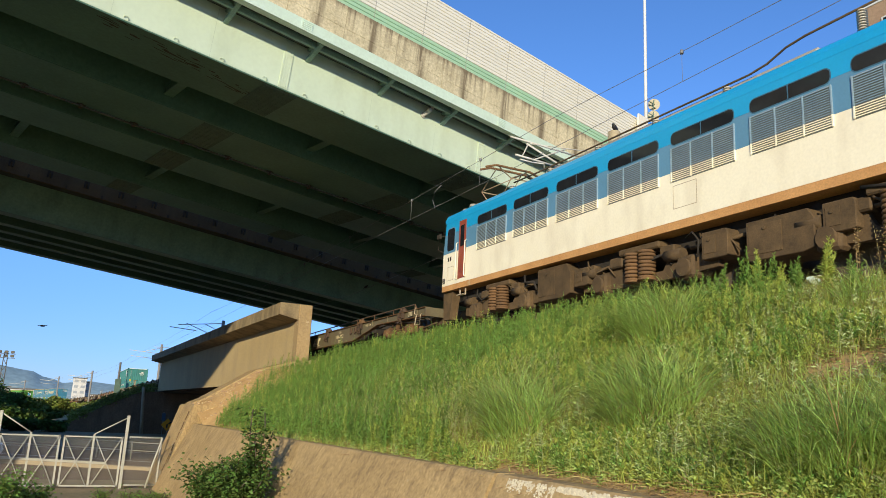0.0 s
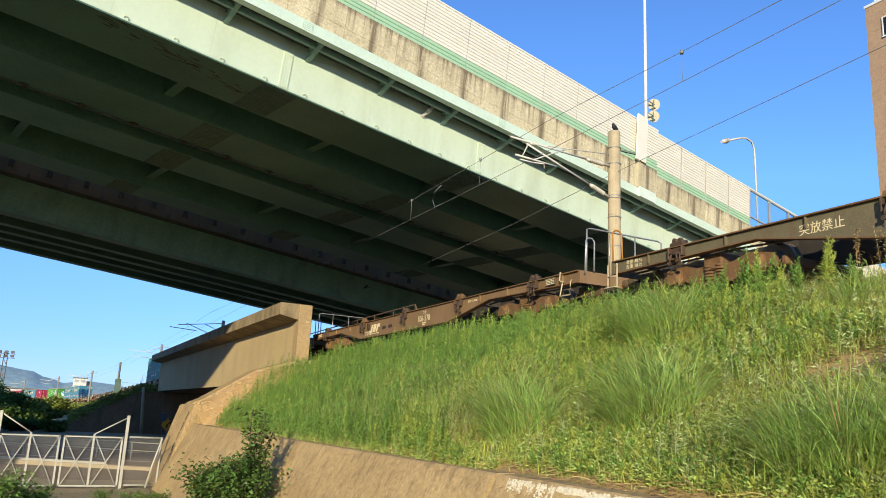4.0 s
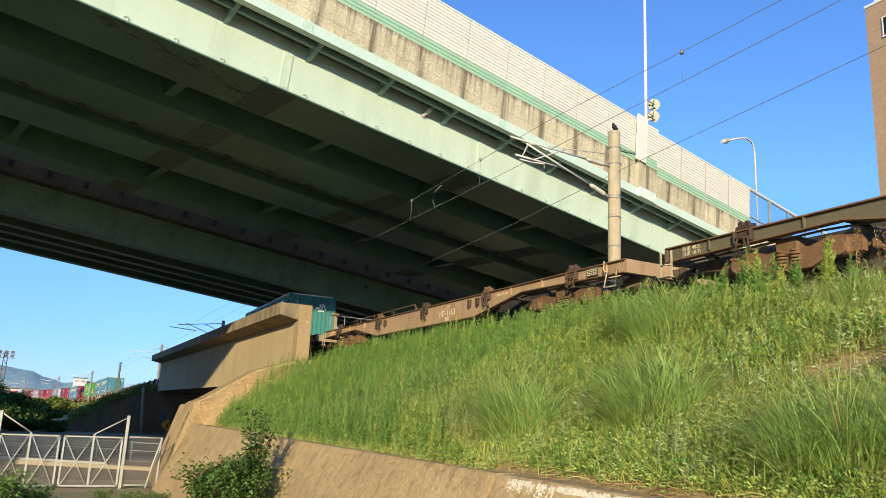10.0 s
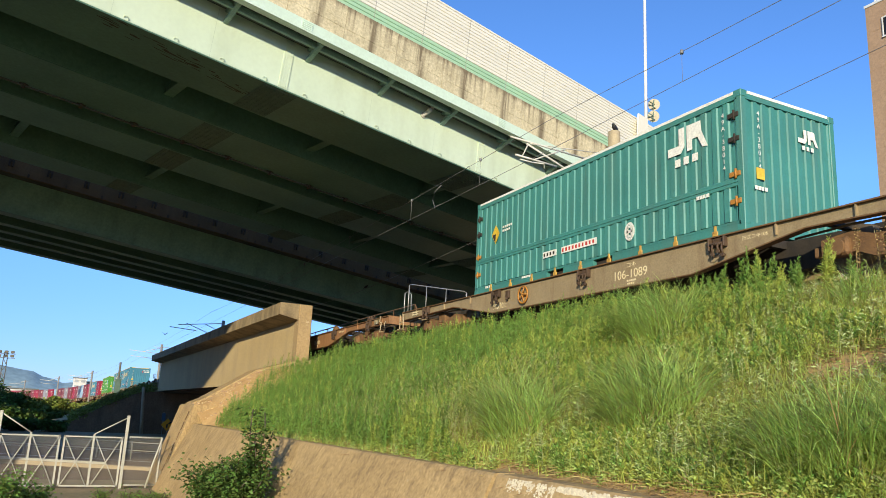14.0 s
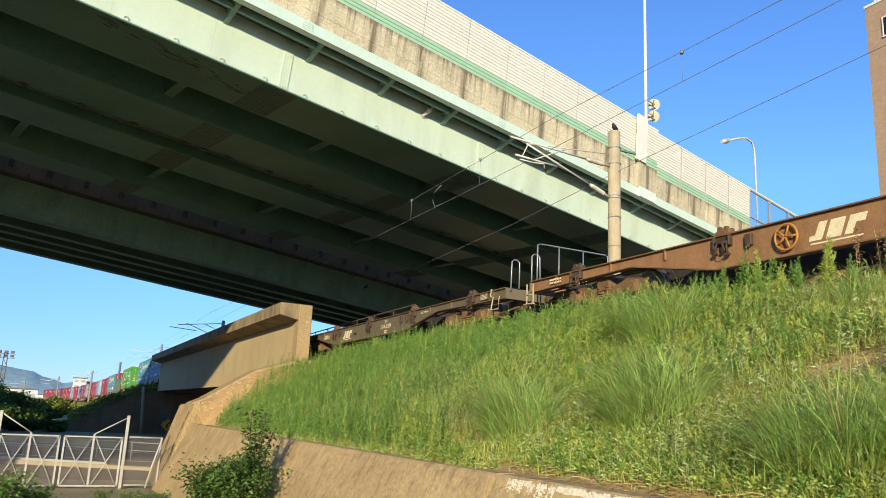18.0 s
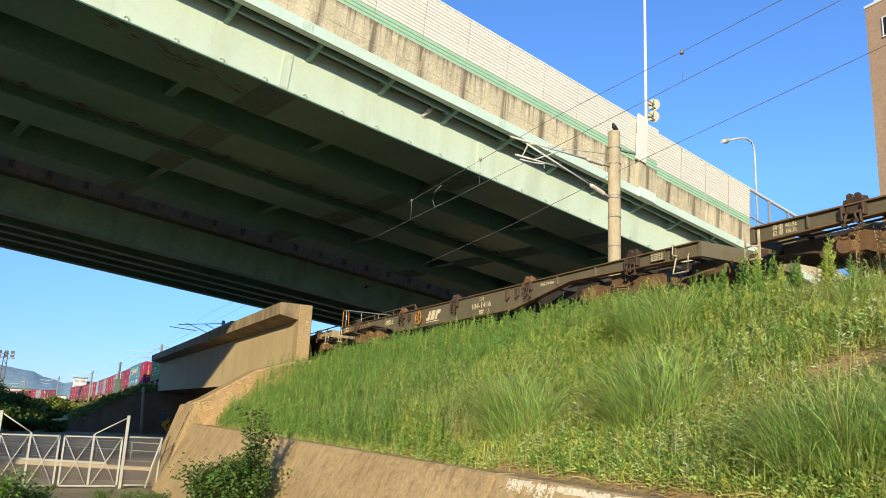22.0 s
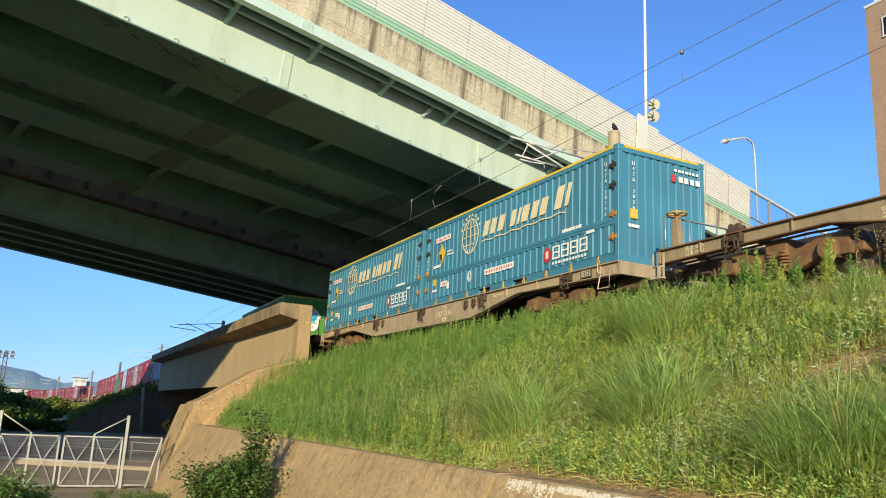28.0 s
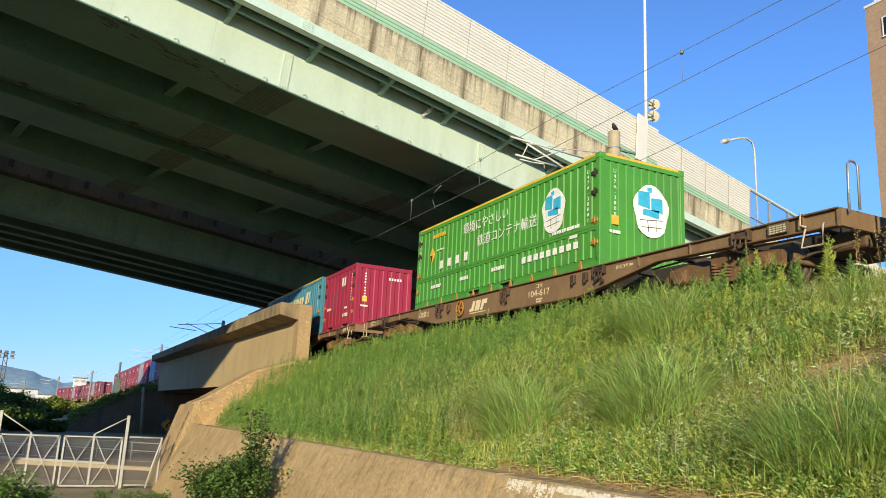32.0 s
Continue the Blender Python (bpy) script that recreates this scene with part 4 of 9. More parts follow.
P_TAN = wagon_paint("tan brown wagon paint", (0.43, 0.28, 0.145), (0.35, 0.22, 0.11))
M_GREASE = mat("greasy dark brown iron", (0.085, 0.05, 0.028), (0.05, 0.03, 0.018), rough=0.7, scale=6, fine=40, bump=0.3, rand=0.3)
M_LETTER = mat("cream lettering", (0.78, 0.66, 0.40), (0.66, 0.55, 0.32), rough=0.6, scale=6, fine=40, bump=0, rand=0)
M_ORANGE = mat("orange painted iron", (0.45, 0.20, 0.035), (0.33, 0.14, 0.025), rough=0.5, scale=6)
M_YELLOW = mat("yellow paint", (0.75, 0.50, 0.05), (0.62, 0.40, 0.04), rough=0.5, scale=5)
M_WORNYELLOW = mat("worn yellow paint over rust", (0.58, 0.36, 0.06), (0.36, 0.19, 0.05), rough=0.6, scale=9, spots=(0.22, 0.11, 0.05), spot_scale=14, spot_cut=0.56)
M_REDP = mat("red marking", (0.55, 0.06, 0.05), rough=0.5, bump=0)


def words(body, size, material, name, parent, m, label="", stretch=1.0):
    """Built-in font lettering as a flat mesh; m takes its x, y to the surface."""
    cu = bpy.data.curves.new("lettering", "FONT")
    cu.body, cu.size, cu.align_x, cu.extrude = body, size, "CENTER", 0.0015
    tmp = new("lettering", cu)
    me = bpy.data.meshes.new_from_object(tmp.evaluated_get(bpy.context.evaluated_depsgraph_get()))
    bpy.data.objects.remove(tmp)
    bpy.data.curves.remove(cu)
    me.materials.clear()
    return part(name, me, material, parent, label, m @ Matrix.Diagonal((stretch, 1, 1, 1)))


NEAR = Matrix(((1, 0, 0, 0), (0, 0, -1, 0), (0, 1, 0, 0), (0, 0, 0, 1)))     # letters on a side that faces -y
FRONT = Matrix(((0, 0, 1, 0), (1, 0, 0, 0), (0, 1, 0, 0), (0, 0, 0, 1)))     # letters on an end that faces +x


def side_at(x, y, z):
    return Matrix.Translation((x, y, z)) @ NEAR


def end_at(x, y, z):
    return Matrix.Translation((x, y, z)) @ FRONT


def flat(bm, pts, m, h=0.003):
    """A thin plate of a flat outline on a surface."""
    top = [bm.verts.new(m @ Vector((x, y, h))) for x, y in pts]
    bot = [bm.verts.new(m @ Vector((x, y, -0.002))) for x, y in pts]
    bm.faces.new(top)
    n = len(pts)
    for i in range(n):
        bm.faces.new((bot[i], bot[(i + 1) % n], top[(i + 1) % n], top[i]))


def bars(bm, m, x0, y0, w, h, n, seed=1, gap=0.25):
    """A row of plain blocks the size of small writing."""
    rnd = random.Random(seed)
    x, step = x0, w / n
    for i in range(n):
        ww = step * (1 - gap) * rnd.uniform(0.75, 1.0)
        flat(bm, [(x, y0), (x + ww, y0), (x + ww, y0 + h), (x, y0 + h)], m)
        x += step


def build_bogie(parent, u):
    b = thing("bogie", "", "")
    b.parent = parent
    bm = bmesh.new()
    for sy in (-1, 1):
        y0, y1 = sorted((sy * 0.93, sy * 1.05))
        prism(bm, [(u - 1.28, 0.34), (u - 1.28, 0.60), (u - 0.75, 0.66), (u - 0.42, 0.56), (u + 0.42, 0.56), (u + 0.75, 0.66), (u + 1.28, 0.60), (u + 1.28, 0.34), (u + 0.7, 0.34), (u + 0.4, 0.22), (u - 0.4, 0.22), (u - 0.7, 0.34)], y0, y1, "xzy")
        for dx in (-0.95, 0.95):
            box(bm, u + dx - 0.17, u + dx + 0.17, *sorted((sy * 0.9, sy * 1.14)), 0.30, 0.58, bevel=0.04)
            cyl(bm, (u + dx, sy * 1.1, 0.43), (u + dx, sy * 1.18, 0.43), 0.13, 12)
        for dx in (-0.13, 0.13):
            for i in range(5):
                cyl(bm, (u + dx, sy * 1.02, 0.30 + 0.055 * i), (u + dx, sy * 1.02, 0.335 + 0.055 * i), 0.105, 10)
    box(bm, u - 0.22, u + 0.22, -1.1, 1.1, 0.46, 0.76, bevel=0.03)
    for dx in (-1.42, 1.42):
        box(bm, u + dx - 0.05, u + dx + 0.05, -0.98, 0.98, 0.36, 0.52, bevel=0.02)
    for dx in (-0.48, 0.48):
        box(bm, u + dx - 0.06, u + dx + 0.06, -0.62, 0.62, 0.30, 0.56)
        for sy in (-1, 1):
            prism(bm, [(u + dx - 0.05, 0.22), (u + dx - 0.05, 0.70), (u + dx + 0.05, 0.70), (u + dx + 0.05, 0.22)], *sorted((sy * 0.66, sy * 0.74)), "xzy")
    b2 = part("bogie_frame", bm, M_RUST, parent, "rusty cast bogie frame")
    bpy.data.objects.remove(b)
    for dx in (-0.95, 0.95):
        bm = bmesh.new()
        for sy in (-1, 1):
            cyl(bm, (u + dx, sy * 0.50, 0.43), (u + dx, sy * 0.62, 0.43), 0.43, 28)
            cyl(bm, (u + dx, sy * 0.47, 0.43), (u + dx, sy * 0.50, 0.43), 0.455, 28)
            cyl(bm, (u + dx, sy * 0.62, 0.43), (u + dx, sy * 0.66, 0.43), 0.30, 20, 0.16)
        cyl(bm, (u + dx, -0.95, 0.43), (u + dx, 0.95, 0.43), 0.075, 10)
        part("wheelset", bm, M_TYRE, b2, "worn steel wheelset")


def rounded(x0, x1, z0, z1, r):
    out = []
    for cx, cz, a0 in ((x1 - r, z1 - r, 0), (x0 + r, z1 - r, 90), (x0 + r, z0 + r, 180), (x1 - r, z0 + r, 270)):
        out += [(cx + r * math.cos(radians(a0 + k)), cz + r * math.sin(radians(a0 + k))) for k in (0, 30, 60, 90)]
    return out


def build_wagon(paint, label, number, kind, loaded, rear=0, front=0):
    t = thing("container_flat_wagon", label, "wagon", "container wagons")
    for sy in (-1, 1):
        bm = bmesh.new()
        y0, y1 = sorted((sy * 1.235, sy * 1.262))
        prism(bm, [(-9.6, 0.97), (-9.6, 0.73), (-5.95, 0.80), (-3.75, 0.41), (3.35, 0.41), (5.75, 0.80), (9.6, 0.73), (9.6, 0.97)], y0, y1, "xzy")
        sill = part("side_sill", bm, paint, t)
        bm = bmesh.new()
        ya, yb = sorted((sy * 1.10, sy * 1.325))
        box(bm, -9.62, 9.62, ya, yb, 0.972, 0.995)
        low = [(-9.6, 0.73), (-5.95, 0.80), (-3.75, 0.41), (3.35, 0.41), (5.75, 0.80), (9.6, 0.73)]
        for (xa, za), (xb, zb) in zip(low, low[1:]):
            prism(bm, [(xa, za - 0.022), (xa, za - 0.001), (xb, zb - 0.001), (xb, zb - 0.022)], *sorted((sy * 1.16, sy * 1.315)), "xzy")
        part("sill_flange", bm, paint if paint is P_SAND else M_RUST, sill, "rust-edged sill flange")
        for u in (-8.55, -6.6, -5.0, 5.2, 6.6, 7.9, 9.0):
            bm = bmesh.new()
            box(bm, u - 0.012, u + 0.012, *sorted((sy * 1.262, sy * 1.31)), 0.752 + 0.03, 0.97)
            part("stiffener", bm, paint, sill)
    bm = bmesh.new()
    prism(bm, [(-9.58, 0.56), (-9.58, 0.93), (9.58, 0.93), (9.58, 0.56), (8.6, 0.52), (8.3, 0.62), (6.0, 0.62), (5.2, 0.40), (-5.2, 0.40), (-6.0, 0.62), (-8.3, 0.62), (-8.6, 0.52)], -0.26, 0.26, "xzy")
    for u in np.arange(-9.0, 9.1, 1.5):
        box(bm, u - 0.06, u + 0.06, -1.23, 1.23, 0.80, 0.95)
    part("centre_sill", bm, M_DARK, t)
    for sx in (-1, 1):
        bm = bmesh.new()
        box(bm, *sorted((sx * 9.58, sx * 9.66)), -1.3, 1.3, 0.70, 0.98)
        part("end_beam", bm, paint, t)
        bm = bmesh.new()
        cyl(bm, (sx * 9.5, 0, 0.8), (sx * 10.02, 0, 0.8), 0.12, 10)
        box(bm, *sorted((sx * 9.9, sx * 10.19)), -0.16, 0.16, 0.64, 0.95, bevel=0.05)
        part("coupler", bm, M_GRIME, t)
        bm = bmesh.new()
        box(bm, *sorted((sx * 8.7, sx * 9.575)), -0.62, 0.62, 0.50, 0.80, bevel=0.03)
        tube(bm, [(sx * 5.6, -0.9, 0.52), (sx * 6.0, -0.95, 0.36), (sx * 8.3, -0.95, 0.34), (sx * 8.8, -0.8, 0.5), (sx * 9.5, -0.8, 0.55)], 0.028, 6)
        tube(bm, [(sx * 5.4, -1.1, 0.70), (sx * 6.4, -1.12, 0.74), (sx * 9.3, -1.12, 0.68)], 0.02, 6)
        cyl(bm, (sx * 8.55, -1.0, 0.40), (sx * 8.55, 1.0, 0.40), 0.05, 8)
        part("brake_rigging", bm, M_GRIME, t, "dusty brake rods and draft gear")
        bm = bmesh.new()
        tube(bm, [(sx * 9.62, -0.55, 0.72), (sx * 9.8, -0.56, 0.5), (sx * 10.0, -0.5, 0.42), (sx * 10.15, -0.45, 0.5)], 0.035, 6)
        part("brake_hose", bm, M_DARK, t)
        build_bogie(t, sx * 7.1)
    # container locks
    for n_, u in enumerate((-7.75, -3.55, 0.18, 4.0, 7.82)):
        for sy in (-1, 1):
            f = lambda a, b: sorted((sy * a, sy * b))
            r_ = random.Random(n_ * 2 + sy)
            bm = bmesh.new()
            box(bm, u - 0.15, u + 0.15, *f(1.264, 1.30), 0.80, 0.966, bevel=0.01)
            box(bm, u - 0.20, u - 0.165, *f(1.264, 1.37), 0.74, 0.966, bevel=0.008)
            box(bm, u + 0.14, u + 0.175, *f(1.264, 1.37), 0.78, 0.966, bevel=0.008)
            cyl(bm, (u - 0.19, sy * 1.34, 0.84), (u + 0.17, sy * 1.34, 0.84), 0.026, 8)
            for du, z0 in ((-0.10, 0.66), (0.02, 0.70), (0.11, 0.62)):
                tilt = r_.uniform(-0.03, 0.03)
                tube(bm, [(u + du, sy * 1.34, 0.86), (u + du + tilt, sy * 1.375, (0.86 + z0) / 2), (u + du + tilt * 2, sy * 1.36, z0)], 0.02, 6)
                cyl(bm, (u + du + tilt * 2, sy * 1.33, z0), (u + du + tilt * 2, sy * 1.39, z0), 0.034, 8)
            tube(bm, [(u - 0.10, sy * 1.38, 0.67), (u - 0.04, sy * 1.39, 0.60), (u + 0.04, sy * 1.39, 0.59), (u + 0.11, sy * 1.38, 0.64)], 0.008, 5)
            lock = part("container_lock", bm, M_GREASE, t, "dark greasy container lock")
            if not loaded:
                bm = bmesh.new()
                prism(bm, [(u - 0.17, 0.997), (u - 0.16, 1.05), (u - 0.06, 1.075), (u + 0.12, 1.06), (u + 0.16, 0.997)], *f(1.10, 1.33), "xzy")
                cyl(bm, (u - 0.07, sy * 1.12, 1.085), (u - 0.07, sy * 1.32, 1.10), 0.052, 10)
                cyl(bm, (u + 0.07, sy * 1.14, 1.075), (u + 0.07, sy * 1.30, 1.065), 0.045, 10)
                prism(bm, [(u - 0.05, 1.06), (u - 0.02, 1.15), (u + 0.03, 1.16), (u + 0.05, 1.06)], *f(1.18, 1.26), "xzy")
                part("lock_cone", bm, M_RUST if n_ % 2 else M_GREASE, lock, "tipped-up rusty lock cone")
    for u in (-3.0,) if kind == "106" else (-3.0, 3.05, 3.5):
        bm = bmesh.new()
        box(bm, u - 0.07, u + 0.07, -1.34, -1.264, 0.70, 0.90, bevel=0.015)
        cyl(bm, (u, -1.33, 0.66), (u, -1.33, 0.72), 0.035, 8)
        part("release_lever", bm, M_GREASE, t)
    # brake gear under the middle
    bm = bmesh.new()
    cyl(bm, (-1.2, 0.4, 0.5), (0.4, 0.4, 0.5), 0.17, 14)
    box(bm, 1.0, 1.7, 0.1, 0.7, 0.42, 0.7, bevel=0.03)
    part("brake_cylinder", bm, M_DARK, t)
    # railings and grab loops at the ends
    for sx, on in ((-1, rear), (1, front)):
        if not on:
            continue
        for sy in () if kind == "107" and on > 1 else (-1, 1):
            bm = bmesh.new()
            tube(bm, [(sx * 9.72, sy * 1.20, 0.9), (sx * 9.74, sy * 1.20, 1.66), (sx * 9.74, sy * 1.13, 1.72), (sx * 9.74, sy * 1.03, 1.72), (sx * 9.74, sy * 0.96, 1.66), (sx * 9.72, sy * 0.95, 0.98)], 0.02, 6)
            part("grab_rail", bm, M_ORANGE if kind == "104" and sx < 0 else M_GALV, t, "painted tubular grab loop")
        if on > 1:
            top = 1.98 if kind == "106" else 1.72
            bm = bmesh.new()
            tube(bm, [(sx * 9.64, -1.1, 0.98), (sx * 9.64, -1.1, top - 0.03), (sx * 9.64, -1.0, top), (sx * 9.64, 1.0, top), (sx * 9.64, 1.1, top - 0.03), (sx * 9.64, 1.1, 0.98)], 0.02, 6)
            for y in (-0.45, 0.3):
                cyl(bm, (sx * 9.64, y, 0.98), (sx * 9.64, y, top - 0.01), 0.015, 6)
            part("end_railing", bm, M_GALV, t, "thin end platform railing")
    bm = bmesh.new()
    for x in (-9.74, -9.46):
        box(bm, x - 0.022, x + 0.022, -1.33, -1.315, 0.44, 0.93)
    box(bm, -9.762, -9.438, -1.40, -1.28, 0.42, 0.44)
    tube(bm, [(-9.74, -1.325, 0.66), (-9.6, -1.34, 0.67), (-9.46, -1.325, 0.66)], 0.014, 6)
    part("step", bm, mat("worn cream step paint", (0.56, 0.47, 0.31), (0.40, 0.30, 0.19), rough=0.7, scale=8) if "worn cream step paint" not in bpy.data.materials else bpy.data.materials["worn cream step paint"], t, "worn cream end step")
    bm = bmesh.new()
    tube(bm, [(9.05, -1.29, 0.80), (9.05, -1.335, 0.74), (8.98, -1.34, 0.46), (9.36, -1.34, 0.46), (9.36, -1.335, 0.74), (9.36, -1.29, 0.80)], 0.018, 6)
    tube(bm, [(9.0, -1.30, 0.99), (9.0, -1.36, 1.02), (9.0, -1.37, 0.82), (9.08, -1.34, 0.78)], 0.016, 6)
    part("stirrup_step", bm, bpy.data.materials["worn cream step paint"], t, "worn cream stirrup step")
    if kind == "107":
        bm = bmesh.new()
        prism(bm, [(-9.60, 0.997), (-9.36, 0.997), (-9.44, 1.66), (-9.54, 1.66)], -1.0, -0.86, "xzy")
        part("brake_stand", bm, P_GREY, t)
        bm = bmesh.new()
        ring_(bm, (-9.49, -0.93, 1.76), 0.19, 0.02, "z", 24, 6)
        for a in range(5):
            c = Vector((math.cos(a * 1.257), math.sin(a * 1.257), 0)) * 0.19
            cyl(bm, (-9.49, -0.93, 1.74), Vector((-9.49, -0.93, 1.76)) + c, 0.014, 5)
        cyl(bm, (-9.49, -0.93, 1.6), (-9.49, -0.93, 1.78), 0.03, 8)
        part("brake_wheel", bm, M_WORNYELLOW, t, "worn yellow hand brake wheel")
    elif number not in ("106-578", "104-838", "104-839"):
        bm = bmesh.new()
        uw = -2.25
        ring_(bm, (uw, -1.33, 0.70), 0.21, 0.022, "y", 24, 6)
        for a in range(5):
            c = Vector((math.cos(a * 1.257), 0, math.sin(a * 1.257))) * 0.21
            cyl(bm, (uw, -1.35, 0.70), Vector((uw, -1.33, 0.70)) + c, 0.018, 5)
        cyl(bm, (uw, -1.26, 0.70), (uw, -1.36, 0.70), 0.04, 8)
        part("brake_wheel", bm, M_ORANGE, t, "orange hand brake wheel")
    # lettering on the near side
    y = -1.2645
    words(number, 0.215 if kind == "104" else 0.26, M_LETTER, "wagon_number", t, side_at(1.62, y, 0.61 if kind == "104" else 0.585), "cream painted wagon number", 1.32 if kind == "104" else 1.05)
    words("コキ", 0.13, M_LETTER, "class_mark", t, side_at(1.66, y, 0.805), "cream painted class letters", 1.2)
    if number.split("-")[1] not in ("1163", "1114", "1089"):
        lg = bmesh.new()
        for pts in ([(-0.44, -0.04), (-0.22, -0.04), (-0.10, 0.24), (-0.24, 0.24), (-0.33, 0.04), (-0.42, 0.04)], [(-0.15, -0.04), (0.10, -0.04), (0.21, 0.24), (-0.04, 0.24)], [(0.16, -0.04), (0.29, -0.04), (0.36, 0.12), (0.50, 0.12), (0.55, 0.24), (0.28, 0.24)], [(-0.42, -0.10), (0.45, -0.10), (0.46, -0.075), (-0.41, -0.075)]):
            flat(lg, pts, side_at({"106-578": -2.5, "104-838": -2.1, "104-839": -2.25}.get(number, -1.45 if kind != "104" else -1.35), y, 0.60))
        part("emblem", lg, M_LETTER, t, "slanted cream emblem blocks")
    for us in {"106-578": (-1.6, -1.05), "104-838": (-1.3,), "104-839": (-1.35,)}.get(number, ()):
        bm = bmesh.new()
        prism(bm, rounded(us - 0.16, us + 0.16, 0.60, 0.71, 0.054), -1.268, -1.262, "xzy")
        part("sill_slot", bm, M_DARK, t, "dark oval slot in the side sill")
    if number in ("106-578", "106-1089"):
        words("突放禁止", 0.17, M_LETTER, "shunting_notice", t, side_at(-3.05 if number == "106-578" else -3.45, y, 0.50), "cream painted shunting notice")
    words("突放禁止", 0.2, M_LETTER, "shunting_notice", t, side_at(-4.75, y, 0.70), "cream painted shunting notice") if kind == "104" or number == "107-688" else None
    words("形式コキ" + kind, 0.085, M_LETTER, "type_mark", t, side_at(4.75, y, 0.83), "small cream type mark", 1.15)
    bm = bmesh.new()
    m_ = side_at(1.65, y, 0.47)
    bars(bm, m_, -0.12, 0.04, 0.28, 0.038, 5, 3)
    bars(bm, m_, -0.10, -0.02, 0.22, 0.038, 4, 4)
    if kind == "106":
        m_ = side_at(-8.55, -1.314, 0.82)
        bars(bm, m_, -0.24, 0.06, 0.46, 0.04, 8, 5)
        bars(bm, m_, -0.24, -0.01, 0.46, 0.04, 8, 6)
    part("small_marks", bm, M_LETTER, t, "rows of small painted marks")
    if kind != "106":
        load, tare = ("40.7t", "18.6t") if kind == "107" else ("40.5t", "18.7t")
        words("荷重 " + load, 0.098, M_LETTER, "load_mark", t, side_at(-8.72 if kind == "107" else -9.0, y - 0.004, 0.876), "cream painted load weight", 1.1)
        words("自重 " + tare, 0.098, M_LETTER, "tare_mark", t, side_at(-8.72 if kind == "107" else -9.0, y - 0.004, 0.778), "cream painted tare weight", 1.1)
    bm = bmesh.new()
    box(bm, 8.35, 8.75, -1.322, -1.312, 0.785, 0.955)
    plate = part("notice_plate", bm, P_OLIVE, t, "small framed notice plate")
    bm = bmesh.new()
    for i in range(4):
        bars(bm, side_at(8.38, -1.3225, 0.80 + 0.036 * i), 0, 0, 0.34, 0.016, 5, 9 + i)
    part("plate_lettering", bm, M_LETTER, plate)
    return t


def corrugated(bm, a0, a1, z0, z1, off, pitch, depth, place):
    """A folded steel sheet between a0 and a1; place maps (along, out, up) to the box."""
    n = max(2, round((a1 - a0) / pitch))
    p = (a1 - a0) / n
    prof = [(a0, 0)]
    for i in range(n):
        a = a0 + i * p
        prof += [(a + p * 0.33, 0), (a + p * 0.42, -depth), (a + p * 0.82, -depth), (a + p * 0.91, 0)]
    prof.append((a1, 0))
    lo = [bm.verts.new(place(a, off + d_, z0)) for a, d_ in prof]
    hi = [bm.verts.new(place(a, off + d_, z1)) for a, d_ in prof]
    for i in range(len(prof) - 1):
        bm.faces.new((lo[i], lo[i + 1], hi[i + 1], hi[i]))


def container_paint(name, a, b, grime=(0.12, 0.09, 0.06)):
    return mat(name, a, b, rough=0.5, scale=0.9, fine=25, bump=0.03, rand=0.03, stain=grime, stain_amount=0.22, stain_scale=(3, 3, 0.5), fine_amount=0.18)


C_BLUE = container_paint("blue container paint", (0.058, 0.225, 0.305), (0.046, 0.185, 0.255))
C_TEAL = container_paint("teal container paint", (0.056, 0.235, 0.204), (0.047, 0.194, 0.170))
C_GREEN = container_paint("leaf green container paint", (0.075, 0.29, 0.035), (0.06, 0.245, 0.03))
C_RED = container_paint("magenta red container paint", (0.34, 0.022, 0.055), (0.27, 0.018, 0.045))
C_PLUM = container_paint("faded plum container paint", (0.24, 0.05, 0.06), (0.17, 0.045, 0.06))
C_PALE = container_paint("pale blue container paint", (0.16, 0.34, 0.48), (0.40, 0.46, 0.50))
C_GREY = container_paint("grey container paint", (0.30, 0.30, 0.33), (0.20, 0.18, 0.2))
M_WHITE = mat("white marking", (0.80, 0.78, 0.70), (0.72, 0.70, 0.62), rough=0.5, scale=5, bump=0, rand=0)
M_CYAN = mat("turquoise marking", (0.05, 0.42, 0.60), rough=0.5, scale=5, bump=0, rand=0)


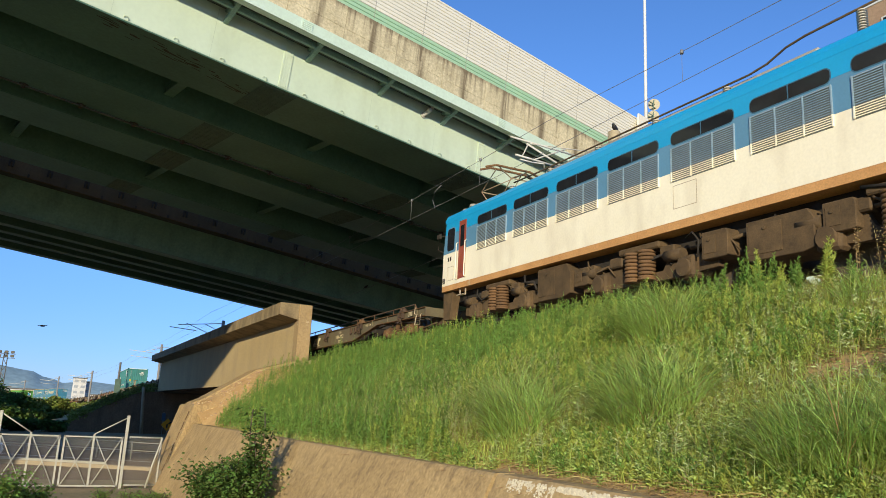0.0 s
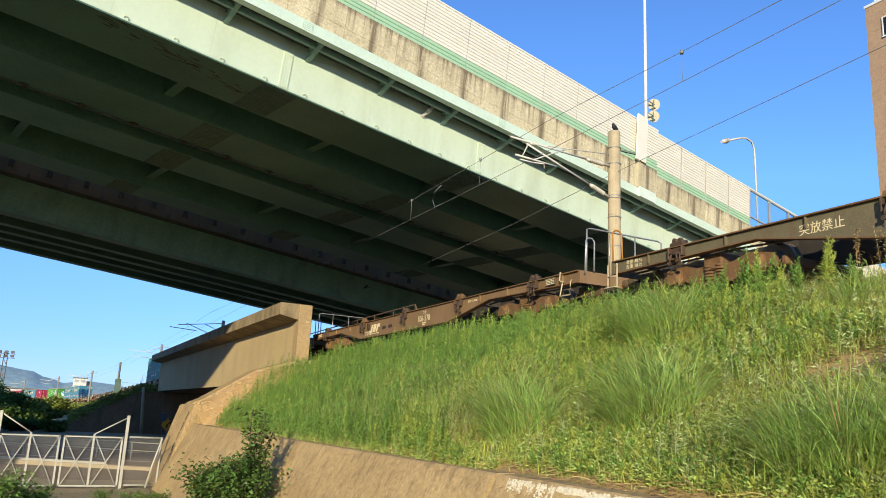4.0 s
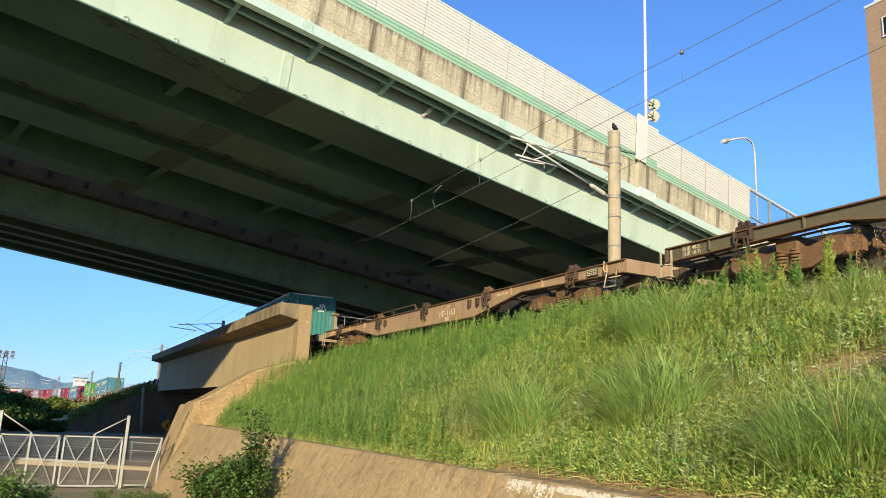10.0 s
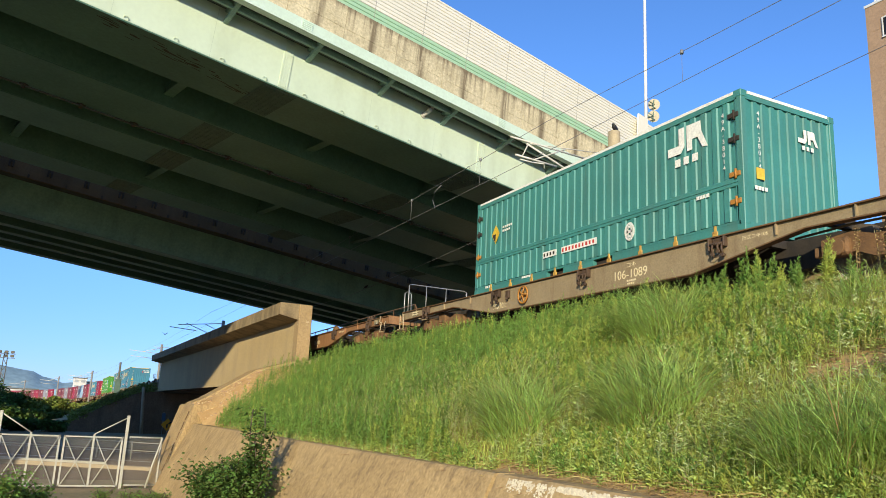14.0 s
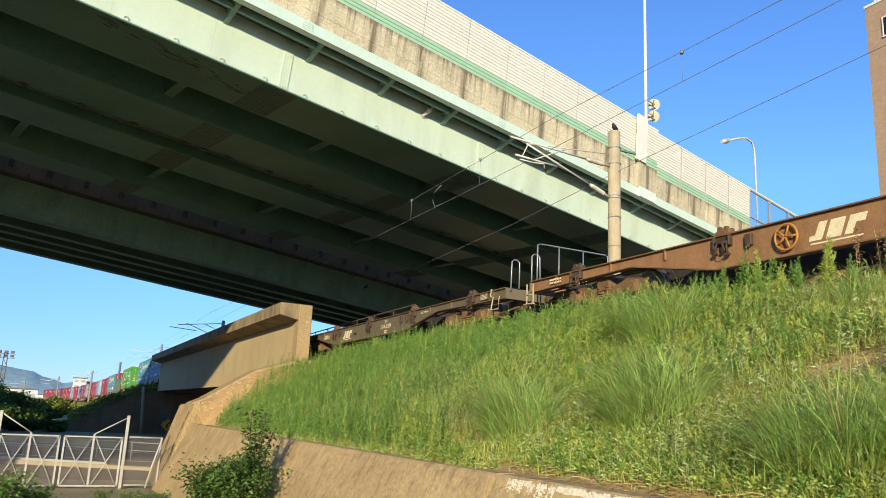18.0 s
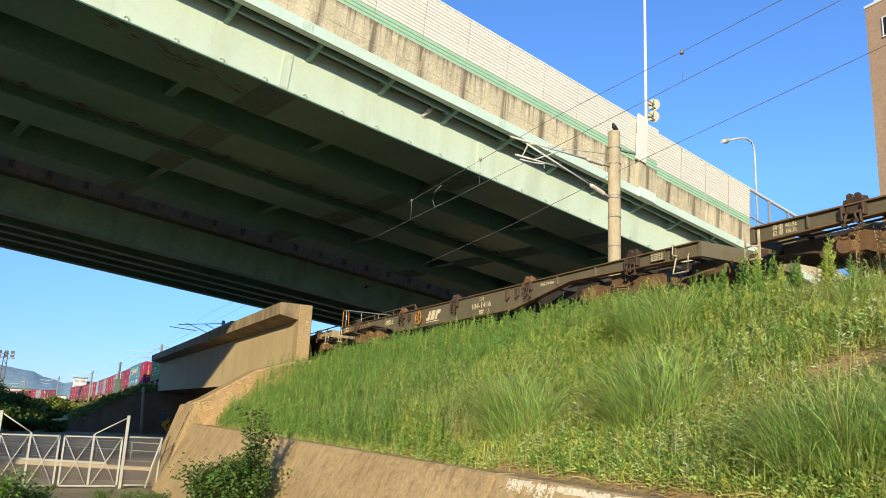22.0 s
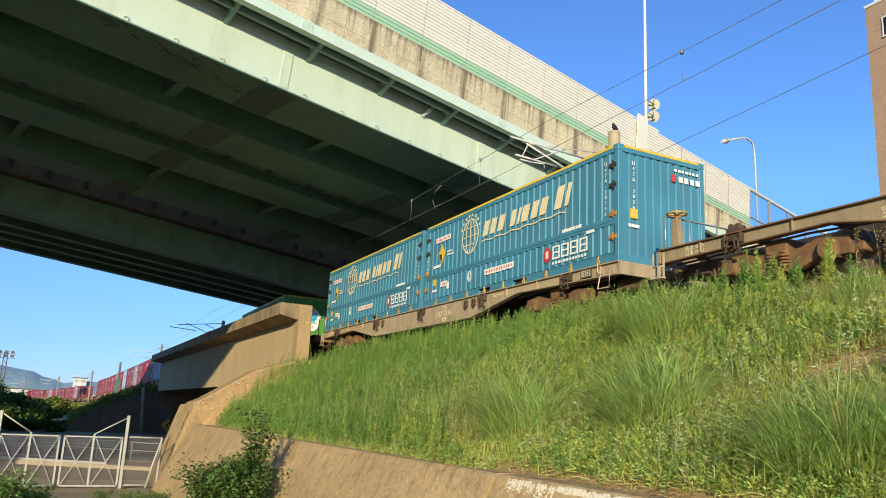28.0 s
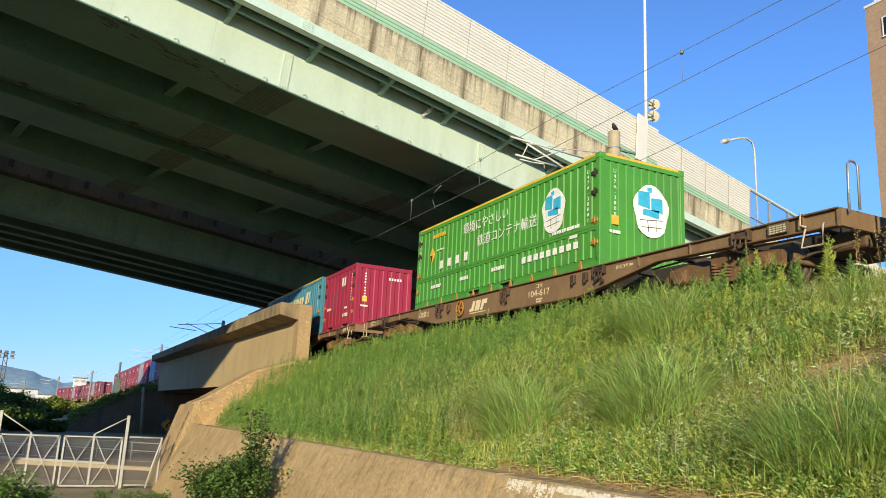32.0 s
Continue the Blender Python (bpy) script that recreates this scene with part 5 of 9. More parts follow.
def build_container(name, label, paint, L, W, H, rail_mat, fine=True, pitch=0.27):
    """A steel freight container; its base is at z = 0 of the thing, 1.0 m above the rails when it is placed."""
    t = thing(name, label, "container", "freight containers")
    hx, hy = L / 2, W / 2
    low = 0.88 if L > 6 else 0.0
    for sy in (-1, 1):
        bm = bmesh.new()
        corrugated(bm, -hx + 0.13, hx - 0.13, 0.15 if not low else low + 0.1, H - 0.14, hy - 0.012, pitch, 0.024, lambda a, o, z: (a, sy * o, z))
        side = part("side_panel", bm, paint, t)
        if low:
            bm = bmesh.new()
            corrugated(bm, -hx + 0.16, hx - 0.16, 0.22, low - 0.04, hy - 0.012, pitch * 1.02, 0.024, lambda a, o, z: (a, sy * o, z))
            box(bm, -hx + 0.12, hx - 0.12, *sorted((sy * (hy - 0.05), sy * (hy - 0.004))), low - 0.05, low + 0.11, bevel=0.008)
            box(bm, -hx + 0.12, hx - 0.12, *sorted((sy * (hy - 0.05), sy * (hy + 0.008))), low + 0.02, low + 0.035)
            part("drop_side_panel", bm, paint, t)
            bm = bmesh.new()
            for u in np.arange(-hx + 0.9, hx - 0.5, 0.98):
                box(bm, u - 0.03, u + 0.03, *sorted((sy * (hy - 0.02), sy * (hy + 0.018))), 0.02, 0.20, bevel=0.008)
                box(bm, u - 0.06, u + 0.06, *sorted((sy * (hy - 0.02), sy * (hy + 0.022))), 0.01, 0.10, bevel=0.008)
            part("side_latch", bm, M_ORANGE if paint is C_GREEN else M_WORNYELLOW, t, "row of drop-side latches")
        bm = bmesh.new()
        box(bm, -hx + 0.1, -1.2, *sorted((sy * (hy - 0.1), sy * hy)), 0.0, 0.16)
        box(bm, -0.55, 0.55, *sorted((sy * (hy - 0.1), sy * hy)), 0.0, 0.16)
        box(bm, 1.2, hx - 0.1, *sorted((sy * (hy - 0.1), sy * hy)), 0.0, 0.16)
        box(bm, -hx + 0.1, hx - 0.1, *sorted((sy * (hy - 0.1), sy * hy)), 0.155, 0.2)
        part("bottom_rail", bm, paint, t)
        bm = bmesh.new()
        box(bm, -hx + 0.1, hx - 0.1, *sorted((sy * (hy - 0.09), sy * hy)), H - 0.16, H - 0.062)
        part("top_rail", bm, paint, t)
        bm = bmesh.new()
        box(bm, -hx + 0.16, hx - 0.16, *sorted((sy * (hy - 0.07), sy * (hy + 0.003))), H - 0.06, H - 0.004)
        part("rail_strip", bm, rail_mat, t, "painted top rail strip")
    for sx in (-1, 1):
        bm = bmesh.new()
        corrugated(bm, -hy + 0.13, hy - 0.13, 0.16, H - 0.14, hx - 0.02, pitch * 0.86, 0.026, lambda a, o, z: (sx * o, a, z))
        part("end_panel", bm, paint, t)
        for z0, z1 in ((0.0, 0.17), (H - 0.16, H - 0.062)):
            quick(paint, "end_rail", t, (*sorted((sx * (hx - 0.1), sx * hx)), -hy + 0.12, hy - 0.12, z0, z1))
        bm = bmesh.new()
        box(bm, *sorted((sx * (hx - 0.08), sx * (hx + 0.003))), -hy + 0.18, hy - 0.18, H - 0.06, H - 0.004)
        part("rail_strip", bm, rail_mat, t, "painted top rail strip")
        for sy in (-1, 1):
            bm = bmesh.new()
            box(bm, *sorted((sx * (hx - 0.14), sx * hx)), *sorted((sy * (hy - 0.13), sy * hy)), 0.12, H - 0.12, bevel=0.012)
            post = part("corner_post", bm, paint, t)
            for z0, z1 in ((0.0, 0.13), (H - 0.13, H + 0.006)):
                bm = bmesh.new()
                box(bm, *sorted((sx * (hx - 0.17), sx * (hx + 0.006))), *sorted((sy * (hy - 0.16), sy * (hy + 0.006))), z0, z1, bevel=0.012)
                part("corner_casting", bm, paint, post, "worn corner casting")
            if fine:
                for z in (0.55, 1.05, H - 0.9, H - 0.45):
                    bm = bmesh.new()
                    cyl(bm, (sx * (hx - 0.16), sy * (hy + 0.014), z - 0.09), (sx * (hx - 0.16), sy * (hy + 0.014), z + 0.09), 0.022, 8)
                    box(bm, *sorted((sx * (hx - 0.30), sx * (hx - 0.06))), *sorted((sy * (hy - 0.01), sy * (hy + 0.02))), z - 0.045, z + 0.045, bevel=0.006)
                    part("hinge", bm, M_ORANGE if z < 1.2 else M_DARK, post, "greasy door hinge")
    bm = bmesh.new()
    box(bm, -hx + 0.1, hx - 0.1, -hy + 0.09, hy - 0.09, H - 0.07, H - 0.02)
    part("roof", bm, paint, t)
    bm = bmesh.new()
    box(bm, -hx + 0.1, hx - 0.1, -hy + 0.1, hy - 0.1, 0.02, 0.14)
    part("floor_frame", bm, M_DARK, t)
    return t


def lettered_number(t, number, L, W, H, rear=False):
    y = -W / 2 - 0.001
    spots = [side_at(L / 2 - 0.42, y, H - 0.42), end_at(L / 2 + 0.001, -W / 2 + 0.42, H - 0.42)]
    for m_ in spots + ([side_at(-L / 2 + 0.2, y, H - 0.42)] if rear else []):
        words("\n".join(number), 0.125, M_WHITE, "number_column", t, m_, "column of white box number")


def number_marks(t, L, W, H, seed, number=""):
    """The box number, lettered or as a column of plain bars, on the near side and on the front end."""
    y = -W / 2 - 0.001
    if number.strip():
        lettered_number(t, number, L, W, H)
    for m_ in () if number else (side_at(L / 2 - 0.42, y, 0), end_at(L / 2 + 0.001, -W / 2 + 0.42, 0)):
        bm = bmesh.new()
        rnd = random.Random(seed)
        for i in range(10):
            z = H - 0.42 - 0.115 * i
            if i == 4:
                flat(bm, [(-0.02, z + 0.03), (0.02, z + 0.03), (0.02, z + 0.06), (-0.02, z + 0.06)], m_)
                continue
            w = rnd.uniform(0.06, 0.075)
            flat(bm, [(-w / 2, z), (w / 2, z), (w / 2, z + 0.06), (-w / 2, z + 0.06)], m_)
        part("number_column", bm, M_WHITE, t, "column of white number marks")
    for m_ in (side_at(L / 2 - 0.95, y, 0), end_at(L / 2 + 0.001, -W / 2 + 0.42, 0)):
        bm = bmesh.new()
        bars(bm, m_, -0.15, 0.78, 0.32, 0.07, 4, seed + 2, 0.12)
        part("small_marks", bm, M_WHITE, t)
    bm = bmesh.new()
    m_ = end_at(L / 2 + 0.001, -W / 2 + 0.42, 0)
    flat(bm, [(-0.1, 0.98), (0.1, 0.98), (0.1, 1.19), (-0.1, 1.19)], m_)
    part("yellow_label", bm, M_YELLOW, t, "yellow square label")


def diamond(t, x, W, z, size=0.2):
    bm = bmesh.new()
    flat(bm, [(0, -size * 1.3), (size, 0), (0, size * 1.3), (-size, 0)], side_at(x, -W / 2 - 0.001, z))
    d_ = part("hazard_diamond", bm, M_YELLOW, t, "yellow and black diamond label")
    bm = bmesh.new()
    flat(bm, [(0, -size * 1.2), (size * 0.05, 0), (-size * 0.85, 0)], side_at(x, -W / 2 - 0.0045, z))
    part("label_corner", bm, M_DARK, d_)


def strokes(bm, m, polys, t=0.02):
    for pl in polys:
        for (xa, ya), (xb, yb) in zip(pl, pl[1:]):
            a, b = Vector((xa, ya)), Vector((xb, yb))
            n = (b - a).orthogonal().normalized() * t
            flat(bm, [tuple(a + n), tuple(a - n), tuple(b - n), tuple(b + n)][::-1], m)


def blue_marks(t, L, W, H):
    y = -W / 2 - 0.001
    bm = bmesh.new()
    m_ = side_at(0, y, 1.32)
    cx, cy, rx, ry = -1.78, 0.46, 0.46, 0.50
    circ = [(cx + rx * math.cos(a), cy + ry * math.sin(a)) for a in np.linspace(0, 2 * math.pi, 25)]
    strokes(bm, m_, [circ], 0.022)
    for k in (-0.55, 0.0, 0.55):
        strokes(bm, m_, [[(cx + k * rx * math.cos(a), cy + ry * math.sin(a)) for a in np.linspace(-math.pi / 2, math.pi / 2, 9)]], 0.012)
    for k in (-0.5, 0.0, 0.5):
        w = rx * math.sqrt(1 - k * k)
        strokes(bm, m_, [[(cx - w, cy + k * ry), (cx + w, cy + k * ry)]], 0.012)
    for i in range(8):
        a = math.pi * (0.14 + 0.103 * i)
        px, py = cx + (rx + 0.12) * math.cos(a), cy + (ry + 0.12) * math.sin(a)
        flat(bm, [(px - 0.034, py - 0.04), (px + 0.034, py - 0.04), (px + 0.034, py + 0.04), (px - 0.034, py + 0.04)], m_)
    part("globe_emblem", bm, M_LETTER, t, "cream globe grid emblem")
    # slanted block emblem with a wavy rule below, standing in for the brand line
    bm = bmesh.new()
    x = -1.08
    for w, h in ((0.31, 0.42), (0.31, 0.42), (0.33, 0.42), (0.13, 0), (0.26, 0.42), (0.12, 0.42), (0.35, 0.42), (0.31, 0.42), (0.32, 0.42), (0.13, 0), (0.33, 0.54), (0.17, 0.54)):
        if h:
            f = lambda a, b: (x + a + 0.32 * b, 0.30 + b)
            bm = bmesh.new()
            flat(bm, [f(0, 0), f(w * 0.88, 0), f(w * 0.88, h), f(0, h)], m_)
            part("emblem_block", bm, M_LETTER, t, "slanted cream emblem block")
        x += w * 1.06 + 0.07
    bm = bmesh.new()
    pts = [(-1.12 + 0.1 * i, 0.17 + 0.018 * math.sin(i * 0.9)) for i in range(40)]
    strokes(bm, m_, [pts], 0.016)
    part("wavy_rule", bm, M_LETTER, t, "thin wavy cream rule")
    # company name as blocks, red badge, tape strips
    bm = bmesh.new()
    m2 = side_at(0, y, 0.36)
    for i in range(4):
        x0 = 2.32 + 0.35 * i
        bm = bmesh.new()
        for a, b, c, d_ in ((0, 0.045, 0.05, 0.37), (0.24, 0.285, 0.05, 0.37), (0.05, 0.235, 0.33, 0.37), (0.05, 0.235, 0.19, 0.23), (0.05, 0.235, 0.05, 0.09)):
            flat(bm, [(x0 + a, c), (x0 + b, c), (x0 + b, d_), (x0 + a, d_)], m2)
        part("company_block", bm, M_WHITE, t, "white square of plain bars")
    bm = bmesh.new()
    bars(bm, m2, 2.32, -0.07, 1.34, 0.06, 12, 7)
    part("company_line", bm, M_WHITE, t, "thin line of white character bars")
    bm = bmesh.new()
    flat(bm, [(2.10 + 0.16 * math.cos(a), 0.2 + 0.19 * math.sin(a)) for a in np.linspace(0, 2 * math.pi, 17)[:-1]], m2)
    badge = part("badge", bm, M_REDP, t, "round red badge")
    bm = bmesh.new()
    flat(bm, [(2.05, 0.11), (2.15, 0.11), (2.15, 0.29), (2.05, 0.29)], side_at(0, y - 0.0035, 0.36))
    part("badge_mark", bm, M_WHITE, badge)
    for x0, w, z in ((-0.9, 1.5, 0.50), (-4.0, 1.0, 1.95), (-3.55, 0.45, 0.52)):
        bm = bmesh.new()
        flat(bm, [(x0, z), (x0 + w, z), (x0 + w, z + 0.16), (x0, z + 0.16)], side_at(0, y, 0))
        tape = part("notice_strip", bm, M_WHITE, t, "white strip with red marks")
        bm = bmesh.new()
        bars(bm, side_at(0, y - 0.0035, 0), x0 + 0.03, z + 0.045, w - 0.04, 0.07, max(4, int(w / 0.085)), 3, 0.55)
        part("strip_marks", bm, M_REDP, tape)
    bm = bmesh.new()
    strokes(bm, side_at(-1.75, y, 0.50), [[(0.10 * math.cos(a), 0.10 + 0.15 * math.sin(a)) for a in np.linspace(0, 6.283, 13)], [(-0.05, 0), (-0.05, 0.2), (0.05, 0.2), (0.05, 0), (-0.05, 0)]], 0.014)
    bars(bm, side_at(0, y, 0), 2.7, 0.98, 0.75, 0.08, 10, 5, 0.15)
    bars(bm, side_at(0, y, 0), -3.2, 1.45, 0.45, 0.05, 5, 5, 0.2)
    bars(bm, side_at(0, y, 0), -3.2, 1.55, 0.35, 0.05, 4, 6, 0.2)
    part("small_marks", bm, M_WHITE, t)
    for x0, z, w, h, m_ in ((-4.05, 0.62, 0.2, 0.2, M_YELLOW), (-4.1, 0.42, 0.3, 0.07, M_WHITE), (-3.15, 0.42, 0.16, 0.2, M_WHITE), (-4.1, 1.16, 0.5, 0.09, M_WHITE)):
        bm = bmesh.new()
        flat(bm, [(x0, z), (x0 + w, z), (x0 + w, z + h), (x0, z + h)], side_at(0, y, 0))
        part("side_label", bm, m_, t, "yellow square label" if m_ is M_YELLOW else "small white label")
    diamond(t, -3.55, W, 1.55, 0.24)
    # front end marks
    bm = bmesh.new()
    m3 = end_at(L / 2 + 0.001, 0.35, 2.02)
    for i in range(4):
        x0 = 0.12 + 0.17 * i
        flat(bm, [(x0, 0.01), (x0 + 0.12, 0.01), (x0 + 0.12, 0.14), (x0, 0.14)], m3)
    bars(bm, m3, 0.0, 0.24, 0.75, 0.06, 7, 8)
    part("company_blocks", bm, M_WHITE, t)
    bm = bmesh.new()
    flat(bm, [(-0.1, -0.01), (0.04, -0.01), (0.04, 0.17), (-0.1, 0.17)], m3)
    part("badge", bm, M_REDP, t, "small red badge")
    number_marks(t, L, W, H, 21, " ")


def teal_marks(t, L, W, H):
    y = -W / 2 - 0.001
    shape = [[(-0.48, -0.12), (-0.12, -0.12), (-0.02, 0.0), (-0.02, 0.42), (-0.17, 0.42), (-0.17, 0.06), (-0.48, 0.06)], [(0.05, -0.12), (0.19, -0.12), (0.19, 0.10), (0.34, 0.10), (0.46, -0.14), (0.60, -0.16), (0.44, 0.20), (0.42, 0.42), (0.05, 0.42)]]
    for m_, k in ((side_at(3.35, y, 1.92), 0.95), (end_at(L / 2 + 0.001, 0.45, 1.96), 0.5)):
        bm = bmesh.new()
        for pl in shape:
            flat(bm, [(a * k, b * k) for a, b in pl], m_)
        bars(bm, m_, -0.28 * k, -0.38 * k, 0.7 * k, 0.16 * k, 3, 4)
        part("emblem", bm, M_WHITE, t, "white rounded emblem")
    for x0, w, ink in ((-1.37, 0.55, M_DARK), (-0.62, 1.3, M_REDP)):
        bm = bmesh.new()
        flat(bm, [(x0, 0.50), (x0 + w, 0.50), (x0 + w, 0.65), (x0, 0.65)], side_at(0, y, 0))
        tape = part("notice_strip", bm, M_WHITE, t, "white strip with dark marks" if ink is M_DARK else "white strip with red marks")
        bm = bmesh.new()
        bars(bm, side_at(0, y - 0.0035, 0), x0 + 0.03, 0.535, w - 0.05, 0.08, max(4, int(w / 0.12)), 3, 0.4)
        part("strip_marks", bm, ink, tape)
    bm = bmesh.new()
    strokes(bm, side_at(1.75, y, 0.5), [[(0.13 * math.cos(a), 0.06 + 0.17 * math.sin(a)) for a in np.linspace(0, 6.283, 15)], [(-0.06, -0.04), (-0.06, 0.16), (0.06, 0.16), (0.06, -0.04), (-0.06, -0.04)], [(-0.08, 0.06), (0.08, 0.06)]], 0.026)
    bars(bm, side_at(0, y, 0.12), -2.3, 0.02, 0.5, 0.05, 5, 6, 0.1)
    bars(bm, side_at(0, y, 0.12), -4.1, 0.0, 0.35, 0.06, 4, 7, 0.2)
    bars(bm, side_at(-3.3, y, 1.55), 0, 0.1, 0.5, 0.06, 5, 3)
    bars(bm, side_at(-3.3, y, 1.55), 0, 0.0, 0.4, 0.06, 4, 4)
    part("notice_marks", bm, M_WHITE, t, "row of white and red notice marks")
    diamond(t, -3.65, W, 1.55)
    number_marks(t, L, W, H, 22, "49A-38014")


def green_marks(t, L, W, H):
    y = -W / 2 - 0.001
    words("環境にやさしい", 0.36, M_WHITE, "slogan", t, side_at(-0.35, y, 1.92), "white painted slogan", 1.0)
    words("鉄道コンテナ輸送", 0.36, M_WHITE, "slogan", t, side_at(0.75, y, 1.42), "white painted slogan", 1.05)
    bm = bmesh.new()
    for i in range(4):
        x0 = -3.05 + 0.52 * i
        flat(bm, [(x0, 0.02), (x0 + 0.2, 0.02), (x0 + 0.2, 0.27), (x0, 0.27)], side_at(0, y, 1.08))
    for i in range(9):
        x0 = 1.6 + 0.27 * i
        flat(bm, [(x0, 0.02), (x0 + 0.17, 0.02), (x0 + 0.17, 0.18), (x0, 0.18)], side_at(0, y, 0.5))
    for x0, w in ((-3.6, 0.7), (-1.7, 0.5), (0.1, 0.7)):
        bars(bm, side_at(0, y, 0.5), x0, 0.04, w, 0.1, 6, 3, 0.12)
    bars(bm, side_at(0, y, 1.02), 2.9, -0.02, 1.1, 0.08, 11, 4, 0.15)
    bars(bm, side_at(0, y, 1.60), -3.3, 0.1, 0.5, 0.05, 5, 4, 0.15)
    part("company_blocks", bm, M_WHITE, t, "rows of white character blocks")
    bm = bmesh.new()
    bars(bm, side_at(0, y, 2.14), -3.6, 0, 0.9, 0.12, 6, 5, 0.2)
    part("yellow_marks", bm, M_YELLOW, t)
    diamond(t, -3.6, W, 1.62)
    # picture panels as plain shapes: white rounded ground with turquoise blocks
    for m_, k in ((side_at(2.95, y, 1.62), 1.0), (end_at(L / 2 + 0.001, 0.22, 1.45), 1.12)):
        bm = bmesh.new()
        flat(bm, [(0.46 * k * math.cos(a) * (1 + 0.08 * math.sin(5 * a)), 0.56 * k * math.sin(a)) for a in np.linspace(0, 2 * math.pi, 25)[:-1]], m_)
        pic = part("picture_panel", bm, M_WHITE, t, "rounded white and turquoise picture panel")
        mm = m_ @ Matrix.Translation((0, 0, 0.0035))
        for a, b, c, d_ in ((-0.34, -0.04, 0.08, 0.40), (0.0, 0.30, 0.02, 0.30), (-0.22, 0.2, -0.1, 0.04), (-0.1, 0.02, 0.42, 0.50)):
            bm = bmesh.new()
            flat(bm, [(a * k, c * k), (b * k, (c - 0.04) * k), (b * k, d_ * k), (a * k, (d_ - 0.02) * k)], mm)
            part("picture_block", bm, M_CYAN, pic)
        bm = bmesh.new()
        strokes(bm, mm, [[(-0.3 * k, -0.22 * k), (0.3 * k, -0.16 * k)], [(-0.26 * k, -0.36 * k), (0.26 * k, -0.32 * k)], [(-0.1 * k, -0.2 * k), (-0.08 * k, -0.44 * k)], [(0.12 * k, -0.18 * k), (0.12 * k, -0.42 * k)]], 0.008)
        part("picture_lines", bm, M_DARK, pic)
    number_marks(t, L, W, H, 23, " ")
    lettered_number(t, "U47A-38001", L, W, H, True)


def small_marks_12(t, L, W, H, seed):
    y = -W / 2 - 0.001
    bm = bmesh.new()
    bars(bm, side_at(0.3, y, 1.75), 0, 0, 0.55, 0.35, 2, seed, 0.2)
    bars(bm, side_at(-1.4, y, 0.9), 0, 0, 0.5, 0.1, 4, seed)
    bars(bm, side_at(0.6, y, 0.45), 0, 0, 0.6, 0.14, 4, seed)
    bars(bm, end_at(L / 2 + 0.001, 0.2, 1.95), 0, 0, 0.6, 0.10, 5, seed)
    part("white_marks", bm, M_WHITE, t, "plain white emblem marks")
    number_marks(t, L, W, H, seed)


# ---- locomotive ----
L_WHITE = mat("dusty cream white body paint", (0.93, 0.86, 0.67), (0.89, 0.81, 0.62), rough=0.4, scale=0.8, fine=20, bump=0.02, rand=0, stain=(0.5, 0.40, 0.27), stain_amount=0.3, stain_scale=(2, 2, 0.8), fine_amount=0.1)
L_BLUE = mat("bright blue body paint", (0.012, 0.345, 0.66), (0.012, 0.31, 0.60), rough=0.38, scale=1, fine=20, bump=0.02, rand=0, fine_amount=0.1)
L_DUSTY = mat("dust-greyed blue body paint", (0.115, 0.27, 0.41), (0.10, 0.24, 0.37), rough=0.5, scale=1.2, fine=20, bump=0.02, rand=0, fine_amount=0.1)
L_SILL = mat("rusty orange body sill", (0.62, 0.33, 0.125), (0.50, 0.25, 0.09), rough=0.7, scale=2, fine=30, bump=0.1, rand=0, spots=(0.55, 0.38, 0.2), spot_scale=2, spot_cut=0.64)
L_DOOR = mat("brick red door paint", (0.33, 0.075, 0.04), (0.28, 0.06, 0.035), rough=0.45, scale=3, rand=0)
L_ROOF = mat("sooty grey roof", (0.38, 0.36, 0.31), (0.30, 0.28, 0.24), rough=0.8, scale=2)
L_LINE = mat("worn tan hatch edge", (0.50, 0.40, 0.27), rough=0.7, bump=0, rand=0)
L_LEN = 17.2


# Flat grey behind the slats holds the recess shade as colour.
L_SHADE = mat("louvre recess shade grey", (0.33, 0.33, 0.31), (0.27, 0.27, 0.25), rough=0.8, scale=3)
L_SLAT = mat("dust-covered blue louvre slat", (0.27, 0.36, 0.42), (0.21, 0.31, 0.38), rough=0.6, scale=2, bump=0, rand=0)
M_TRIMBLUE = mat("dull blue rubber trim", (0.05, 0.14, 0.22), rough=0.6)


